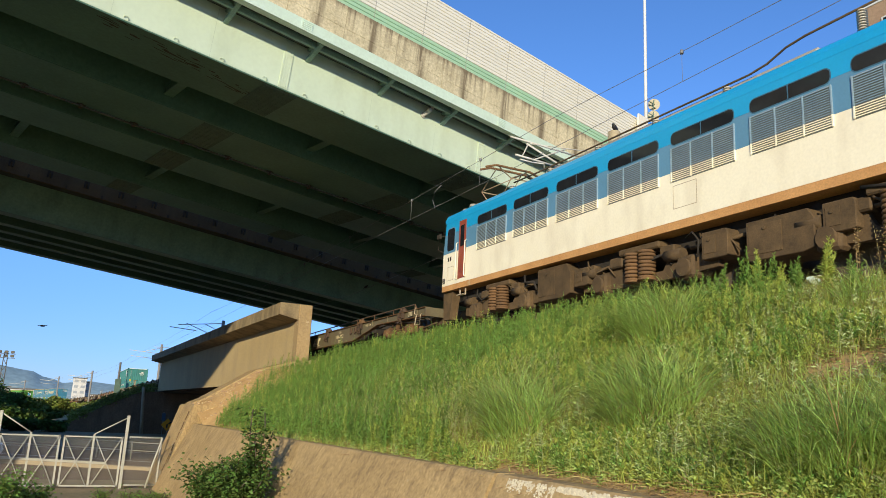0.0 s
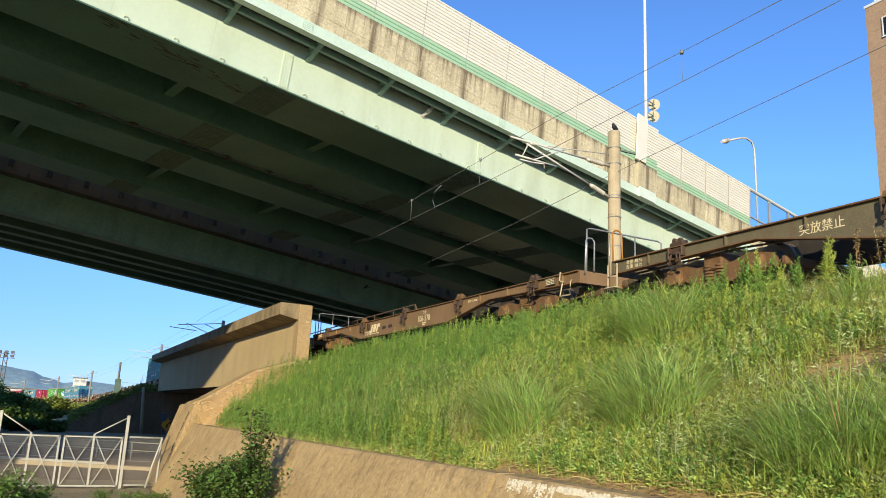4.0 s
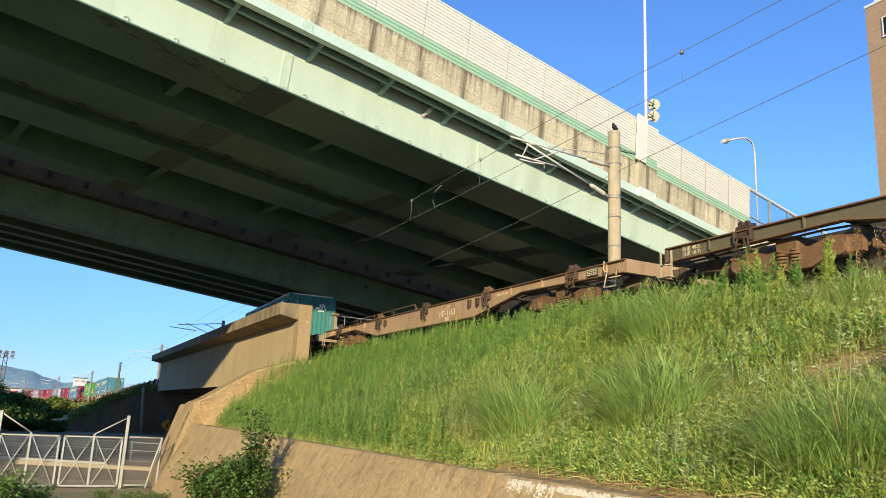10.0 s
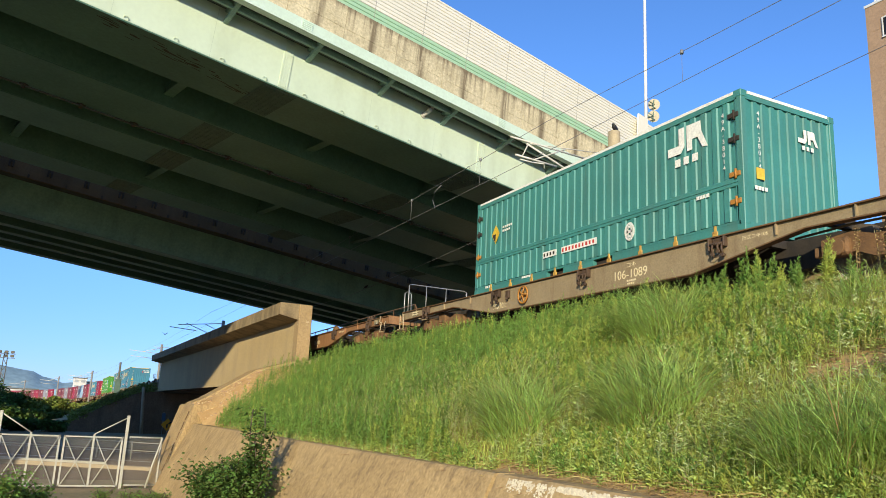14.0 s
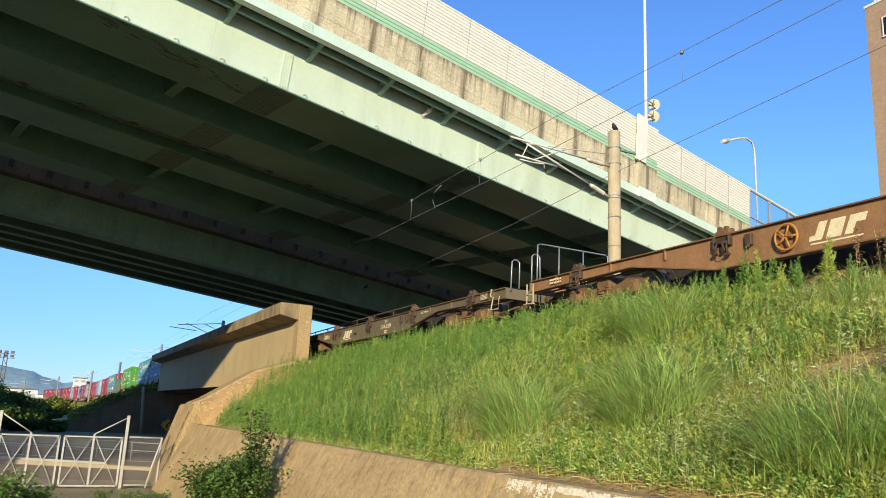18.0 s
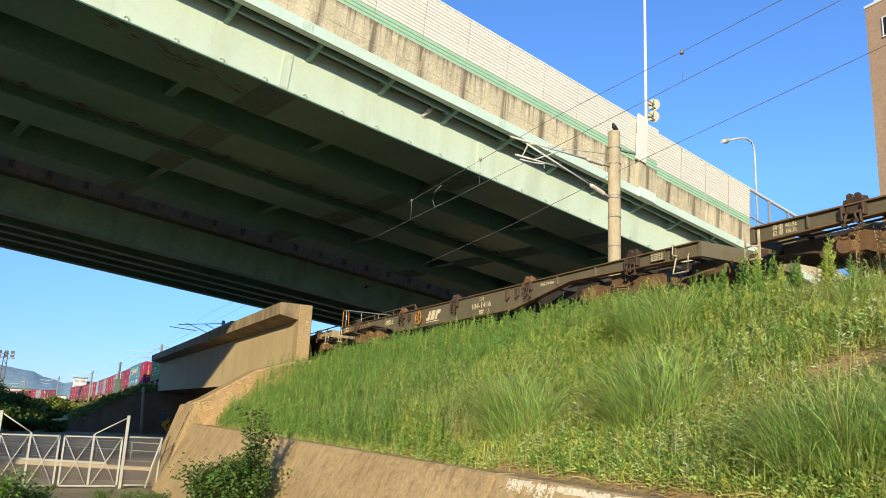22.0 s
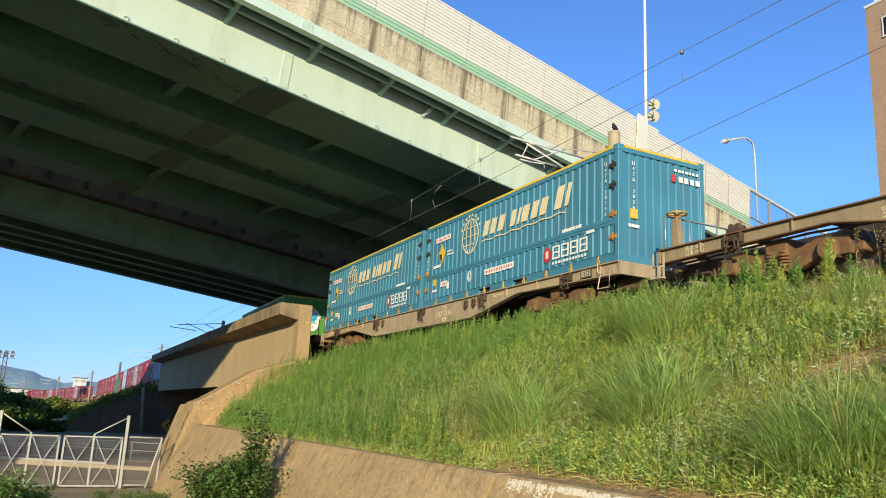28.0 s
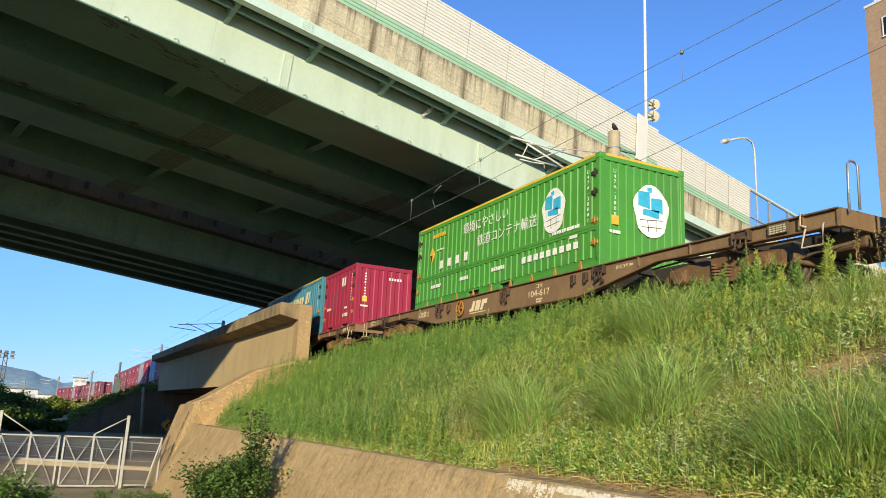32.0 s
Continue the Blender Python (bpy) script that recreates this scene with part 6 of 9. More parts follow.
def build_locomotive():
    t = thing("electric_locomotive", "blue and cream electric locomotive with louvred sides and a dusty underframe", "locomotive")
    for name, z0, z1, material in (("body_sill", 1.28, 1.44, L_SILL), ("lower_body", 1.443, 2.41, L_WHITE), ("upper_body", 2.413, 3.0, L_DUSTY), ("top_band", 3.003, 3.36, L_BLUE)):
        bm = bmesh.new()
        s_ = 0.10 * max(0, z1 - 2.4)
        vs = box(bm, 0.0, L_LEN, -1.4, 1.4, z0, z1, bevel=0.0)
        for v in bm.verts:
            if v.co.z > 2.42:
                v.co.x += 0.12 * (v.co.z - 2.42) * (1 if v.co.x < 5 else -1)
        es = [e for e in bm.edges if abs(e.verts[0].co.z - e.verts[1].co.z) > 0.05]
        bmesh.ops.bevel(bm, geom=es, offset=0.12, segments=3, affect="EDGES")
        part(name, bm, material, t)
    bm = bmesh.new()
    prism(bm, [(-1.4, 3.363), (-1.385, 3.50), (-1.32, 3.61), (-1.2, 3.69), (-0.8, 3.76), (0.8, 3.76), (1.2, 3.69), (1.32, 3.61), (1.385, 3.50), (1.4, 3.363)], 0.15, L_LEN - 0.15, "yzx")
    roof = part("roof", bm, L_BLUE, t)
    quick(L_ROOF, "roof_hatch", t, (4.7, 12.6, -0.92, 0.92, 3.70, 3.93), bevel=0.05)
    # bays of windows and louvres
    for i in range(7):
        u = 2.14 + 1.885 * i
        for sy in (-1, 1):
            f = lambda a, b: sorted((sy * a, sy * b))
            bm = bmesh.new()
            prism(bm, rounded(u + 0.02, u + 1.54, 2.955, 3.195, 0.09), *f(1.397, 1.409), "xzy")
            w = part("engine_room_window", bm, M_WINDOW, t, "long dark rounded window")
            bm = bmesh.new()
            prism(bm, rounded(u, u + 1.56, 2.935, 3.215, 0.11), *f(1.396, 1.405), "xzy")
            part("window_frame", bm, M_TRIMBLUE, w)
            quick(M_TRIMBLUE, "mullion", w, (u + 0.77, u + 0.79, *f(1.409, 1.413), 2.96, 3.19))
            for z0, z1, material in ((2.22, 2.415, L_WHITE), (2.42, 2.90, L_SLAT)):
                bm = bmesh.new()
                n = int(round((z1 - z0) / 0.0385))
                for k in range(n):
                    z = z0 + (z1 - z0) * k / n
                    prism(bm, [(sy * 1.400, z + 0.034), (sy * 1.405, z + 0.037), (sy * 1.426, z + 0.012), (sy * 1.424, z + 0.008), (sy * 1.402, z + 0.026)], u + 0.02, u + 1.54, "yzx")
                lv = part("louvre", bm, material, t, "bank of horizontal louvre slats")
                for a in (u, u + 0.50, u + 1.03, u + 1.53):
                    quick(material, "louvre_frame", lv, (a + 0.006, a + 0.028, *f(1.396, 1.428), z0, z1))
            quick(L_SHADE, "louvre_backing", t, (u + 0.02, u + 1.54, *f(1.397, 1.4025), 2.21, 2.905))
    for sy in (-1, 1):
        f = lambda a, b: sorted((sy * a, sy * b))
        for ux in (0.0, L_LEN):
            sgn = 1 if ux == 0 else -1
            g = lambda a, b: sorted((ux + sgn * a, ux + sgn * b))
            door = quick(L_DOOR, "cab_door", t, (*g(1.08, 1.50), *f(1.397, 1.408), 1.56, 3.27), bevel=0.003, label="brick red cab door")
            quick(M_WINDOW, "door_window", door, (*g(1.18, 1.40), *f(1.409, 1.413), 2.50, 3.12))
            quick(L_DOOR, "door_vent", door, *((*g(1.16, 1.42), *f(1.409, 1.416), 1.75 + 0.06 * k, 1.79 + 0.06 * k) for k in range(5)))
            bm = bmesh.new()
            for a in (1.03, 1.55):
                tube(bm, [(ux + sgn * a, sy * 1.4, 1.55), (ux + sgn * a, sy * 1.46, 1.6), (ux + sgn * a, sy * 1.46, 2.6), (ux + sgn * a, sy * 1.4, 2.65)], 0.016, 6)
            part("handrail", bm, L_WHITE, t)
            bm = bmesh.new()
            prism(bm, rounded(*g(0.36, 0.80), 2.48, 3.15, 0.09), *f(1.397, 1.409), "xzy")
            win = part("cab_side_window", bm, M_WINDOW, t, "dark rounded cab window")
            bm = bmesh.new()
            prism(bm, rounded(*g(0.325, 0.835), 2.445, 3.185, 0.115), *f(1.396, 1.404), "xzy")
            part("window_frame", bm, L_DUSTY, win)
            bm = bmesh.new()
            for a, b, c, d_ in ((0.42, 0.80, 1.98, 1.99), (0.42, 0.80, 1.58, 1.59), (0.42, 0.43, 1.59, 1.98), (0.79, 0.80, 1.59, 1.98)):
                box(bm, *g(a, b), *f(1.398, 1.405), c, d_)
            part("sand_hatch", bm, L_LINE, t, "outlined sand hatch")
            bm = bmesh.new()
            prism(bm, [(ux + sgn * 0.04, 1.278), (ux + sgn * 0.66, 1.278), (ux + sgn * 0.5, 0.45), (ux + sgn * 0.12, 0.45)], *f(1.05, 1.3), "xzy")
            part("end_skirt", bm, M_GRIME, t)
            bm = bmesh.new()
            tube(bm, [(ux + sgn * 0.2, sy * 1.38, 3.0), (ux - sgn * 0.06, sy * 1.47, 3.02), (ux - sgn * 0.1, sy * 1.48, 2.6), (ux + sgn * 0.1, sy * 1.40, 2.5)], 0.016, 6)
            box(bm, *sorted((ux - sgn * 0.16, ux + sgn * 0.04)), *f(1.44, 1.52), 2.93, 3.08, bevel=0.015)
            part("cab_mirror", bm, M_DARK, t, "black cab mirror on a bent arm")
            quick(L_LINE, "cab_step", t, (*g(1.1, 1.45), *f(1.30, 1.42), 1.07, 1.09), (*g(1.1, 1.13), *f(1.30, 1.33), 1.09, 1.278), (*g(1.42, 1.45), *f(1.30, 1.33), 1.09, 1.278))
            # horn and vents on the cab roof
            bm = bmesh.new()
            for k, h_ in ((0.55, 0.10), (0.95, 0.16), (1.35, 0.08)):
                cyl(bm, (ux + sgn * k, sy * 0.9, 3.70), (ux + sgn * k, sy * 0.9, 3.74 + h_), 0.11, 12)
                ring_(bm, (ux + sgn * k, sy * 0.9, 3.74 + h_ * 0.6), 0.115, 0.02, "z", 14, 5)
            cyl(bm, (ux + sgn * 0.3, sy * 0.55, 3.84), (ux + sgn * 0.75, sy * 0.55, 3.82), 0.05, 10, 0.02)
            part("roof_vent", bm, L_ROOF, t, "grey roof vents and horn")
        bm = bmesh.new()
        for a, b, c, d_ in ((9.72, 10.32, 2.13, 2.14), (9.72, 10.32, 1.68, 1.69), (9.72, 9.73, 1.69, 2.13), (10.31, 10.32, 1.69, 2.13)):
            box(bm, a, b, *f(1.398, 1.404), c, d_)
        part("side_hatch", bm, L_LINE, t, "outlined side hatch")
    bm = bmesh.new()
    bars(bm, side_at(0.42, -1.4005, 2.16), 0, 0, 0.26, 0.13, 2, 3)
    bars(bm, side_at(0.1, -1.4005, 1.52), 0, 0, 0.22, 0.16, 3, 3)
    part("small_marks", bm, M_DARK, t, "small dark emblem marks")
    # end face details towards the wagons
    quick(M_WINDOW, "cab_window", t, (0.10, 0.13, -1.1, -0.1, 2.6, 3.2), (0.10, 0.13, 0.1, 1.1, 2.6, 3.2))
    # underframe and bogies
    quick(M_DARK, "underframe", t, (0.4, L_LEN - 0.4, -1.0, 1.0, 1.0, 1.278))
    for c in (3.15, 8.6, 14.05):
        bm = bmesh.new()
        for sy in (-1, 1):
            prism(bm, [(c - 1.95, 0.50), (c - 1.95, 0.78), (c - 0.7, 0.86), (c - 0.55, 0.62), (c + 0.55, 0.62), (c + 0.7, 0.86), (c + 1.95, 0.78), (c + 1.95, 0.50), (c + 0.8, 0.44), (c - 0.8, 0.44)], *sorted((sy * 1.02, sy * 1.14)), "xzy")
            for dx in (-1.25, 1.25):
                box(bm, c + dx - 0.22, c + dx + 0.22, *sorted((sy * 1.0, sy * 1.28)), 0.36, 0.78, bevel=0.05)
                cyl(bm, (c + dx, sy * 1.2, 0.56), (c + dx, sy * 1.34, 0.56), 0.17, 14)
                cyl(bm, (c + dx - 0.55, sy * 1.2, 0.86), (c + dx - 0.1, sy * 1.2, 0.86), 0.11, 12)
            box(bm, c - 0.6, c + 0.6, *sorted((sy * 0.9, sy * 1.3)), 1.06, 1.2, bevel=0.03)
            for dx in (-0.75, 0.75):
                box(bm, c + dx - 0.2, c + dx + 0.2, *sorted((sy * 1.02, sy * 1.24)), 0.86, 1.08, bevel=0.03)
        bg = part("bogie_frame", bm, M_GRIME, t, "dusty brown bogie frame")
        for sy in (-1, 1):
            for dx in (-0.2, 0.2):
                bm = bmesh.new()
                for k in range(7):
                    ring_(bm, (c + dx, sy * 1.24, 0.52 + 0.075 * k), 0.145, 0.036, "z", 18, 6)
                cyl(bm, (c + dx, sy * 1.24, 0.46), (c + dx, sy * 1.24, 0.50), 0.18, 16)
                cyl(bm, (c + dx, sy * 1.24, 1.01), (c + dx, sy * 1.24, 1.06), 0.18, 16)
                part("coil_spring", bm, M_RUST, bg, "rusty coil spring")
        for dx in (-1.25, 1.25):
            bm = bmesh.new()
            for sy in (-1, 1):
                cyl(bm, (c + dx, sy * 0.50, 0.56), (c + dx, sy * 0.64, 0.56), 0.56, 32)
            cyl(bm, (c + dx, -1.0, 0.56), (c + dx, 1.0, 0.56), 0.09, 10)
            part("wheelset", bm, M_TYRE, bg)
            quick(M_DARK, "traction_motor", bg, (c + dx - 0.42, c + dx + 0.42, -0.47, 0.47, 0.16, 0.92), bevel=0.08)
    for a, b, z0, z1, cut in ((5.05, 6.35, 0.45, 1.22, 0.5), (11.3, 12.6, 0.42, 1.1, 0.35), (6.5, 7.0, 0.62, 1.02, 0.1), (12.75, 13.3, 0.62, 1.1, 0.12), (10.3, 10.9, 0.62, 1.12, 0.15)):
        for sy in (-1, 1):
            bm = bmesh.new()
            prism(bm, [(a, z0), (a, z1), (b - 0.3 * cut, z1), (b, z1 - 0.45 * cut), (b, z0 + 0.15 * cut), (b - cut * 0.6, z0)], *sorted((sy * 0.6, sy * 1.3)), "xzy")
            bmesh.ops.bevel(bm, geom=list(bm.edges), offset=0.012, segments=1, affect="EDGES")
            eq = part("equipment_box", bm, M_GRIME, t, "dusty brown equipment box")
            bm = bmesh.new()
            box(bm, a + 0.06, a + (b - a) * 0.55, *sorted((sy * 1.302, sy * 1.312)), z0 + 0.10, z1 - 0.08)
            cyl(bm, (a + (b - a) * 0.3, sy * 1.312, z1 - 0.16), (a + (b - a) * 0.3, sy * 1.335, z1 - 0.16), 0.03, 8)
            part("cover", bm, M_GRIME, eq)
    # pipework and linkages between the boxes
    rnd = random.Random(6)
    for n_ in range(9):
        u = 1.9 + 1.65 * n_
        bm = bmesh.new()
        tube(bm, [(u, -1.18, 1.16), (u + 0.1, -1.24, 1.08 - rnd.uniform(0, 0.1)), (u + 0.4, -1.26, 0.98 - rnd.uniform(0, 0.2)), (u + 0.75, -1.22, 0.92), (u + 0.9, -1.15, 0.7)], 0.022, 6)
        tube(bm, [(u - 0.3, -1.1, 0.95), (u + 0.5, -1.2, 0.90), (u + 1.1, -1.12, 0.98)], 0.035, 6)
        cyl(bm, (u + 0.25, -1.26, 0.98), (u + 0.25, -1.05, 0.98), 0.06, 10)
        part("brake_pipe", bm, M_GRIME if n_ % 2 else M_DARK, t, "dusty bent brake pipe")
    bm = bmesh.new()
    tube(bm, [(4.4, -1.25, 1.2), (4.5, -1.3, 1.0), (4.9, -1.3, 0.95), (5.0, -1.28, 0.75)], 0.03, 6)
    tube(bm, [(9.9, -1.28, 1.1), (10.1, -1.32, 1.18), (10.25, -1.32, 1.0), (10.2, -1.3, 0.7)], 0.02, 6)
    tube(bm, [(13.4, -1.3, 1.2), (13.9, -1.32, 1.12), (14.2, -1.3, 1.2)], 0.03, 6)
    part("hose", bm, M_DARK, t)
    # roof gear
    bm = bmesh.new()
    tube(bm, [(3.2, -0.9, 4.0), (4.5, -0.95, 3.95), (11.2, -0.95, 3.95), (11.6, -0.95, 4.0), (12.0, -0.95, 4.14), (12.4, -0.95, 4.19), (14.5, -0.95, 4.24)], 0.02, 6)
    part("bus_bar", bm, M_GRIME, t, "dark roof bus bar")
    for u in (3.2, 5.0, 6.9, 8.8, 10.7, 13.4):
        bm = bmesh.new()
        z1 = 3.93 if u < 12 else 4.2
        z = 3.6
        while z < z1 - 0.02:
            cyl(bm, (u, -0.95, z), (u, -0.95, z + 0.035), 0.085, 12, 0.05)
            z += 0.045
        part("roof_insulator", bm, M_INSUL, t, "ribbed roof insulator")
    for u0, up_ in ((1.55, 1.05), (15.2, 0.3)):
        bm = bmesh.new()
        for sy in (-1, 1):
            tube(bm, [(u0 - 0.7, sy * 0.55, 3.92), (u0 + 0.7, sy * 0.55, 3.92)], 0.03, 6)
            for sx in (-1, 1):
                tube(bm, [(u0 + sx * 0.35, sy * 0.5, 3.95), (u0 + sx * 0.85, sy * 0.5, 3.95 + up_ * 0.45), (u0 + sx * 0.12, sy * 0.45, 3.95 + up_ * 0.95)], 0.022, 6)
        for sx in (-1, 1):
            tube(bm, [(u0 + sx * 0.85, -0.5, 3.95 + up_ * 0.45), (u0 + sx * 0.12, 0.45, 3.95 + up_ * 0.95)], 0.015, 5)
            cyl(bm, (u0 + sx * 0.85, -0.5, 3.95 + up_ * 0.45), (u0 + sx * 0.85, 0.5, 3.95 + up_ * 0.45), 0.02, 6)
        pan = part("pantograph", bm, mat("tan pantograph frame", (0.30, 0.22, 0.13), rough=0.6, rand=0), t, "raised diamond pantograph frame" if up_ > 1 else "folded diamond pantograph frame")
        bm = bmesh.new()
        for sx in (-0.16, 0.16):
            tube(bm, [(u0 + sx, -0.95, 3.90 + up_ - 0.08), (u0 + sx, -0.6, 3.94 + up_), (u0 + sx, 0.6, 3.94 + up_), (u0 + sx, 0.95, 3.90 + up_ - 0.08)], 0.035, 6)
        part("collector_head", bm, M_RUST, pan, "rust brown collector head")
        for sy in (-1, 1):
            for dx in (-0.6, 0.6):
                bm = bmesh.new()
                for k in range(5):
                    cyl(bm, (u0 + dx, sy * 0.55, 3.66 + 0.045 * k), (u0 + dx, sy * 0.55, 3.695 + 0.045 * k), 0.08, 10, 0.05)
                part("roof_insulator", bm, M_INSUL, pan)
    return t


# ---- the consist: distance of each wagon's middle behind the reference point ----
LOCO = build_locomotive()
WAGONS = {}
KINDS = {-9: ("104-702", P_OLIVE), -8: ("106-578", P_BROWN), -7: ("104-838", P_OLIVE), -6: ("107-1163", P_TAN), -5: ("106-1089", P_GREY), -4: ("106-466", P_RUSTY), -3: ("104-839", P_OLIVE),
         -2: ("104-1416", P_OLIVE), -1: ("107-688", P_GREY), 0: ("107-1114", P_SAND), 1: ("104-617", P_BROWN), 2: ("104-1002", P_BROWN)}
ENDS = {-9: (1, 0), -8: (2, 2), -6: (2, 0), -5: (2, 0), -4: (2, 0), -3: (0, 1), -2: (2, 0), -1: (2, 0), 0: (1, 0), 1: (0, 1)}
NOTES = {P_SAND: "dusty sand brown", P_TAN: "dusty tan brown", P_OLIVE: "olive grey", P_BROWN: "brown", P_RUSTY: "rust-stained brown", P_GREY: "dusty grey brown"}


def build_train():
    for k, (num, paint) in KINDS.items():
        loaded = k in (-5, 0, 1, 2)
        WAGONS[k] = build_wagon(paint, NOTES[paint] + " container flat wagon, " + ("loaded" if loaded else "running empty"), num, num[:3], loaded, *ENDS.get(k, (0, 0)))
    for k in range(3, 11):
        WAGONS[k] = copy_thing(WAGONS[2], Matrix())
    loads = []
    L, W, H = 9.41, 2.49, 2.60
    b1 = build_container("freight_container", "blue 31-foot steel container with cream emblem and yellow top rail", C_BLUE, L, W, H, M_YELLOW)
    blue_marks(b1, L, W, H)
    b2 = copy_thing(b1, Matrix())
    bb = copy_thing(b1, Matrix())
    for ob, number in ((b1, "U47A-38366"), (b2, "U47A-38254"), (bb, "U47A-38078")):
        lettered_number(ob, number, L, W, H, True)
    tl = build_container("freight_container", "teal green steel container with white emblem and white top rail", C_TEAL, L, W, H, M_WHITE)
    teal_marks(tl, L, W, H)
    gr = build_container("freight_container", "leaf green steel container with white slogan and yellow top rail", C_GREEN, L, W, H, M_YELLOW)
    green_marks(gr, L, W, H)
    loads += [(b1, 0, 4.84), (b2, 0, -4.84), (tl, -5, -0.15), (gr, 1, -0.78)]
    small = {}
    for key, paint, label in (("r", C_RED, "magenta red 12-foot steel container with white marks"), ("p", C_PLUM, "faded plum red 12-foot steel container"), ("b", C_PALE, "pale blue and white 12-foot steel container"), ("g", C_GREY, "grey 12-foot steel container")):
        c = build_container("freight_container", label, paint, 3.715, 2.45, 2.5, paint, fine=(key == "r"), pitch=0.42)
        small_marks_12(c, 3.715, 2.45, 2.5, 31)
        small[key] = [c, False]
    loads.append((bb, 2, 0.22))
    plan = {2: "r...r", 3: "pbgpr", 4: "pgppb", 5: "rgprp", 6: "pprp.", 8: "pgrpp", 9: "pprgp", 10: "ppr.."}
    for k, row in plan.items():
        for i, key in enumerate(row):
            if key == ".":
                continue
            c, used = small[key]
            ob = c if not used else copy_thing(c, Matrix())
            small[key][1] = True
            loads.append((ob, k, 7.5 - 3.82 * i if k != 2 else (7.28 if i == 0 else -7.3)))
    if not small["b"][1]:
        loads.append((small["b"][0], 10, 7.5 - 3.82 * 3))
    return loads


LOADS = build_train()


# ---- plants ----
def leafy(name, c1, c2, island=0.46, translucent=0.22, rough=0.6):
    return mat(name, c1, c2, rough=rough, scale=0.7, fine=8, bump=0, rand=0, island=island, translucent=translucent, spec=0.3, fine_amount=0.1)


V_GRASS = leafy("fresh grass blades", (0.41, 0.45, 0.10), (0.325, 0.375, 0.078))
V_TUFT = leafy("long grass blades", (0.47, 0.62, 0.165), (0.40, 0.53, 0.135), island=0.4, translucent=0.5)
V_LOW = leafy("soft green low leaves", (0.46, 0.57, 0.165), (0.38, 0.49, 0.13), island=0.25, translucent=0.35)
V_WEED = leafy("yellow green weed leaves", (0.44, 0.505, 0.105), (0.36, 0.43, 0.08), island=0.3, translucent=0.3)
V_DEEP = leafy("deep green weed leaves", (0.182, 0.31, 0.06), (0.14, 0.25, 0.045))
V_PALE = leafy("pale felted weed leaves", (0.44, 0.50, 0.22), (0.38, 0.44, 0.18))
V_SEED = leafy("pale seed heads", (0.44, 0.42, 0.18), (0.36, 0.34, 0.14))
V_STRAW = leafy("dry straw", (0.46, 0.33, 0.14), (0.34, 0.23, 0.09), translucent=0.15)
V_SHRUB = leafy("dark shrub leaves", (0.105, 0.18, 0.036), (0.075, 0.14, 0.026))
V_FAR = leafy("far foliage", (0.24, 0.28, 0.05), (0.15, 0.19, 0.035), island=0.4)
M_BARK = mat("grey brown bark", (0.11, 0.085, 0.06), rough=0.9)


def mesh_np(name, verts, faces, material):
    me = bpy.data.meshes.new(name)
    n, m, k = len(verts), len(faces), faces.shape[1]
    me.vertices.add(n)
    me.vertices.foreach_set("co", np.ascontiguousarray(verts, dtype=np.float32).ravel())
    me.loops.add(m * k)
    me.loops.foreach_set("vertex_index", np.ascontiguousarray(faces, dtype=np.int32).ravel())
    me.polygons.add(m)
    me.polygons.foreach_set("loop_start", np.arange(m, dtype=np.int32) * k)
    me.update(calc_edges=True)
    me.materials.append(material)
    return me


def blades(root, h, az, bend, w, segs=3):
    """Curved tapering strips from the roots; every array has one entry a blade."""
    n = len(root)
    lean = np.stack([np.cos(az), np.sin(az), np.zeros(n)], 1)
    tw = az + np.random.default_rng(n + 3).uniform(-1.0, 1.0, n)
    side = np.stack([-np.sin(tw), np.cos(tw), np.zeros(n)], 1)
    rows = []
    for i in range(segs + 1):
        t = i / segs
        c = root + lean * (h * bend * t * t)[:, None] + np.array([0, 0, 1.0]) * (h * (t - 0.42 * bend * t * t * t))[:, None]
        hw = w * (1 - t) ** 0.7 * (0.75 + 0.25 * t) + 0.0006
        rows += [c - side * hw[:, None], c + side * hw[:, None]]
    v = np.stack(rows, 1)
    q = np.array([[2 * i, 2 * i + 1, 2 * i + 3, 2 * i + 2] for i in range(segs)])
    f = (np.arange(n)[:, None, None] * (2 * segs + 2) + q[None]).reshape(-1, 4)
    return v.reshape(-1, 3), f


def leaves(base, az, el, length, width, droop=0.25):
    """Folded diamond leaves: two quads each."""
    n = len(base)
    d_ = np.stack([np.cos(az) * np.cos(el), np.sin(az) * np.cos(el), np.sin(el)], 1)
    s_ = np.stack([-np.sin(az), np.cos(az), np.zeros(n)], 1)
    turn = np.random.default_rng(n).normal(0, 0.85, n)[:, None]
    s_ = s_ * np.cos(turn) + np.cross(d_, s_) * np.sin(turn)
    up = np.cross(d_, s_)
    mid = base + d_ * (length * 0.5)[:, None]
    tip = base + d_ * length[:, None] - np.array([0, 0, 1.0]) * (length * droop)[:, None]
    lift = up * (width * 0.25)[:, None]
    v = np.stack([base, mid + s_ * (width / 2)[:, None] + lift, tip, mid - s_ * (width / 2)[:, None] + lift], 1)
    f = (np.arange(n)[:, None] * 4 + np.arange(4)[None])
    return v.reshape(-1, 3), f


def join(parts):
    vs, fs, o = [], [], 0
    for v, f in parts:
        vs.append(v)
        fs.append(f + o)
        o += len(v)
    return np.concatenate(vs), np.concatenate(fs)


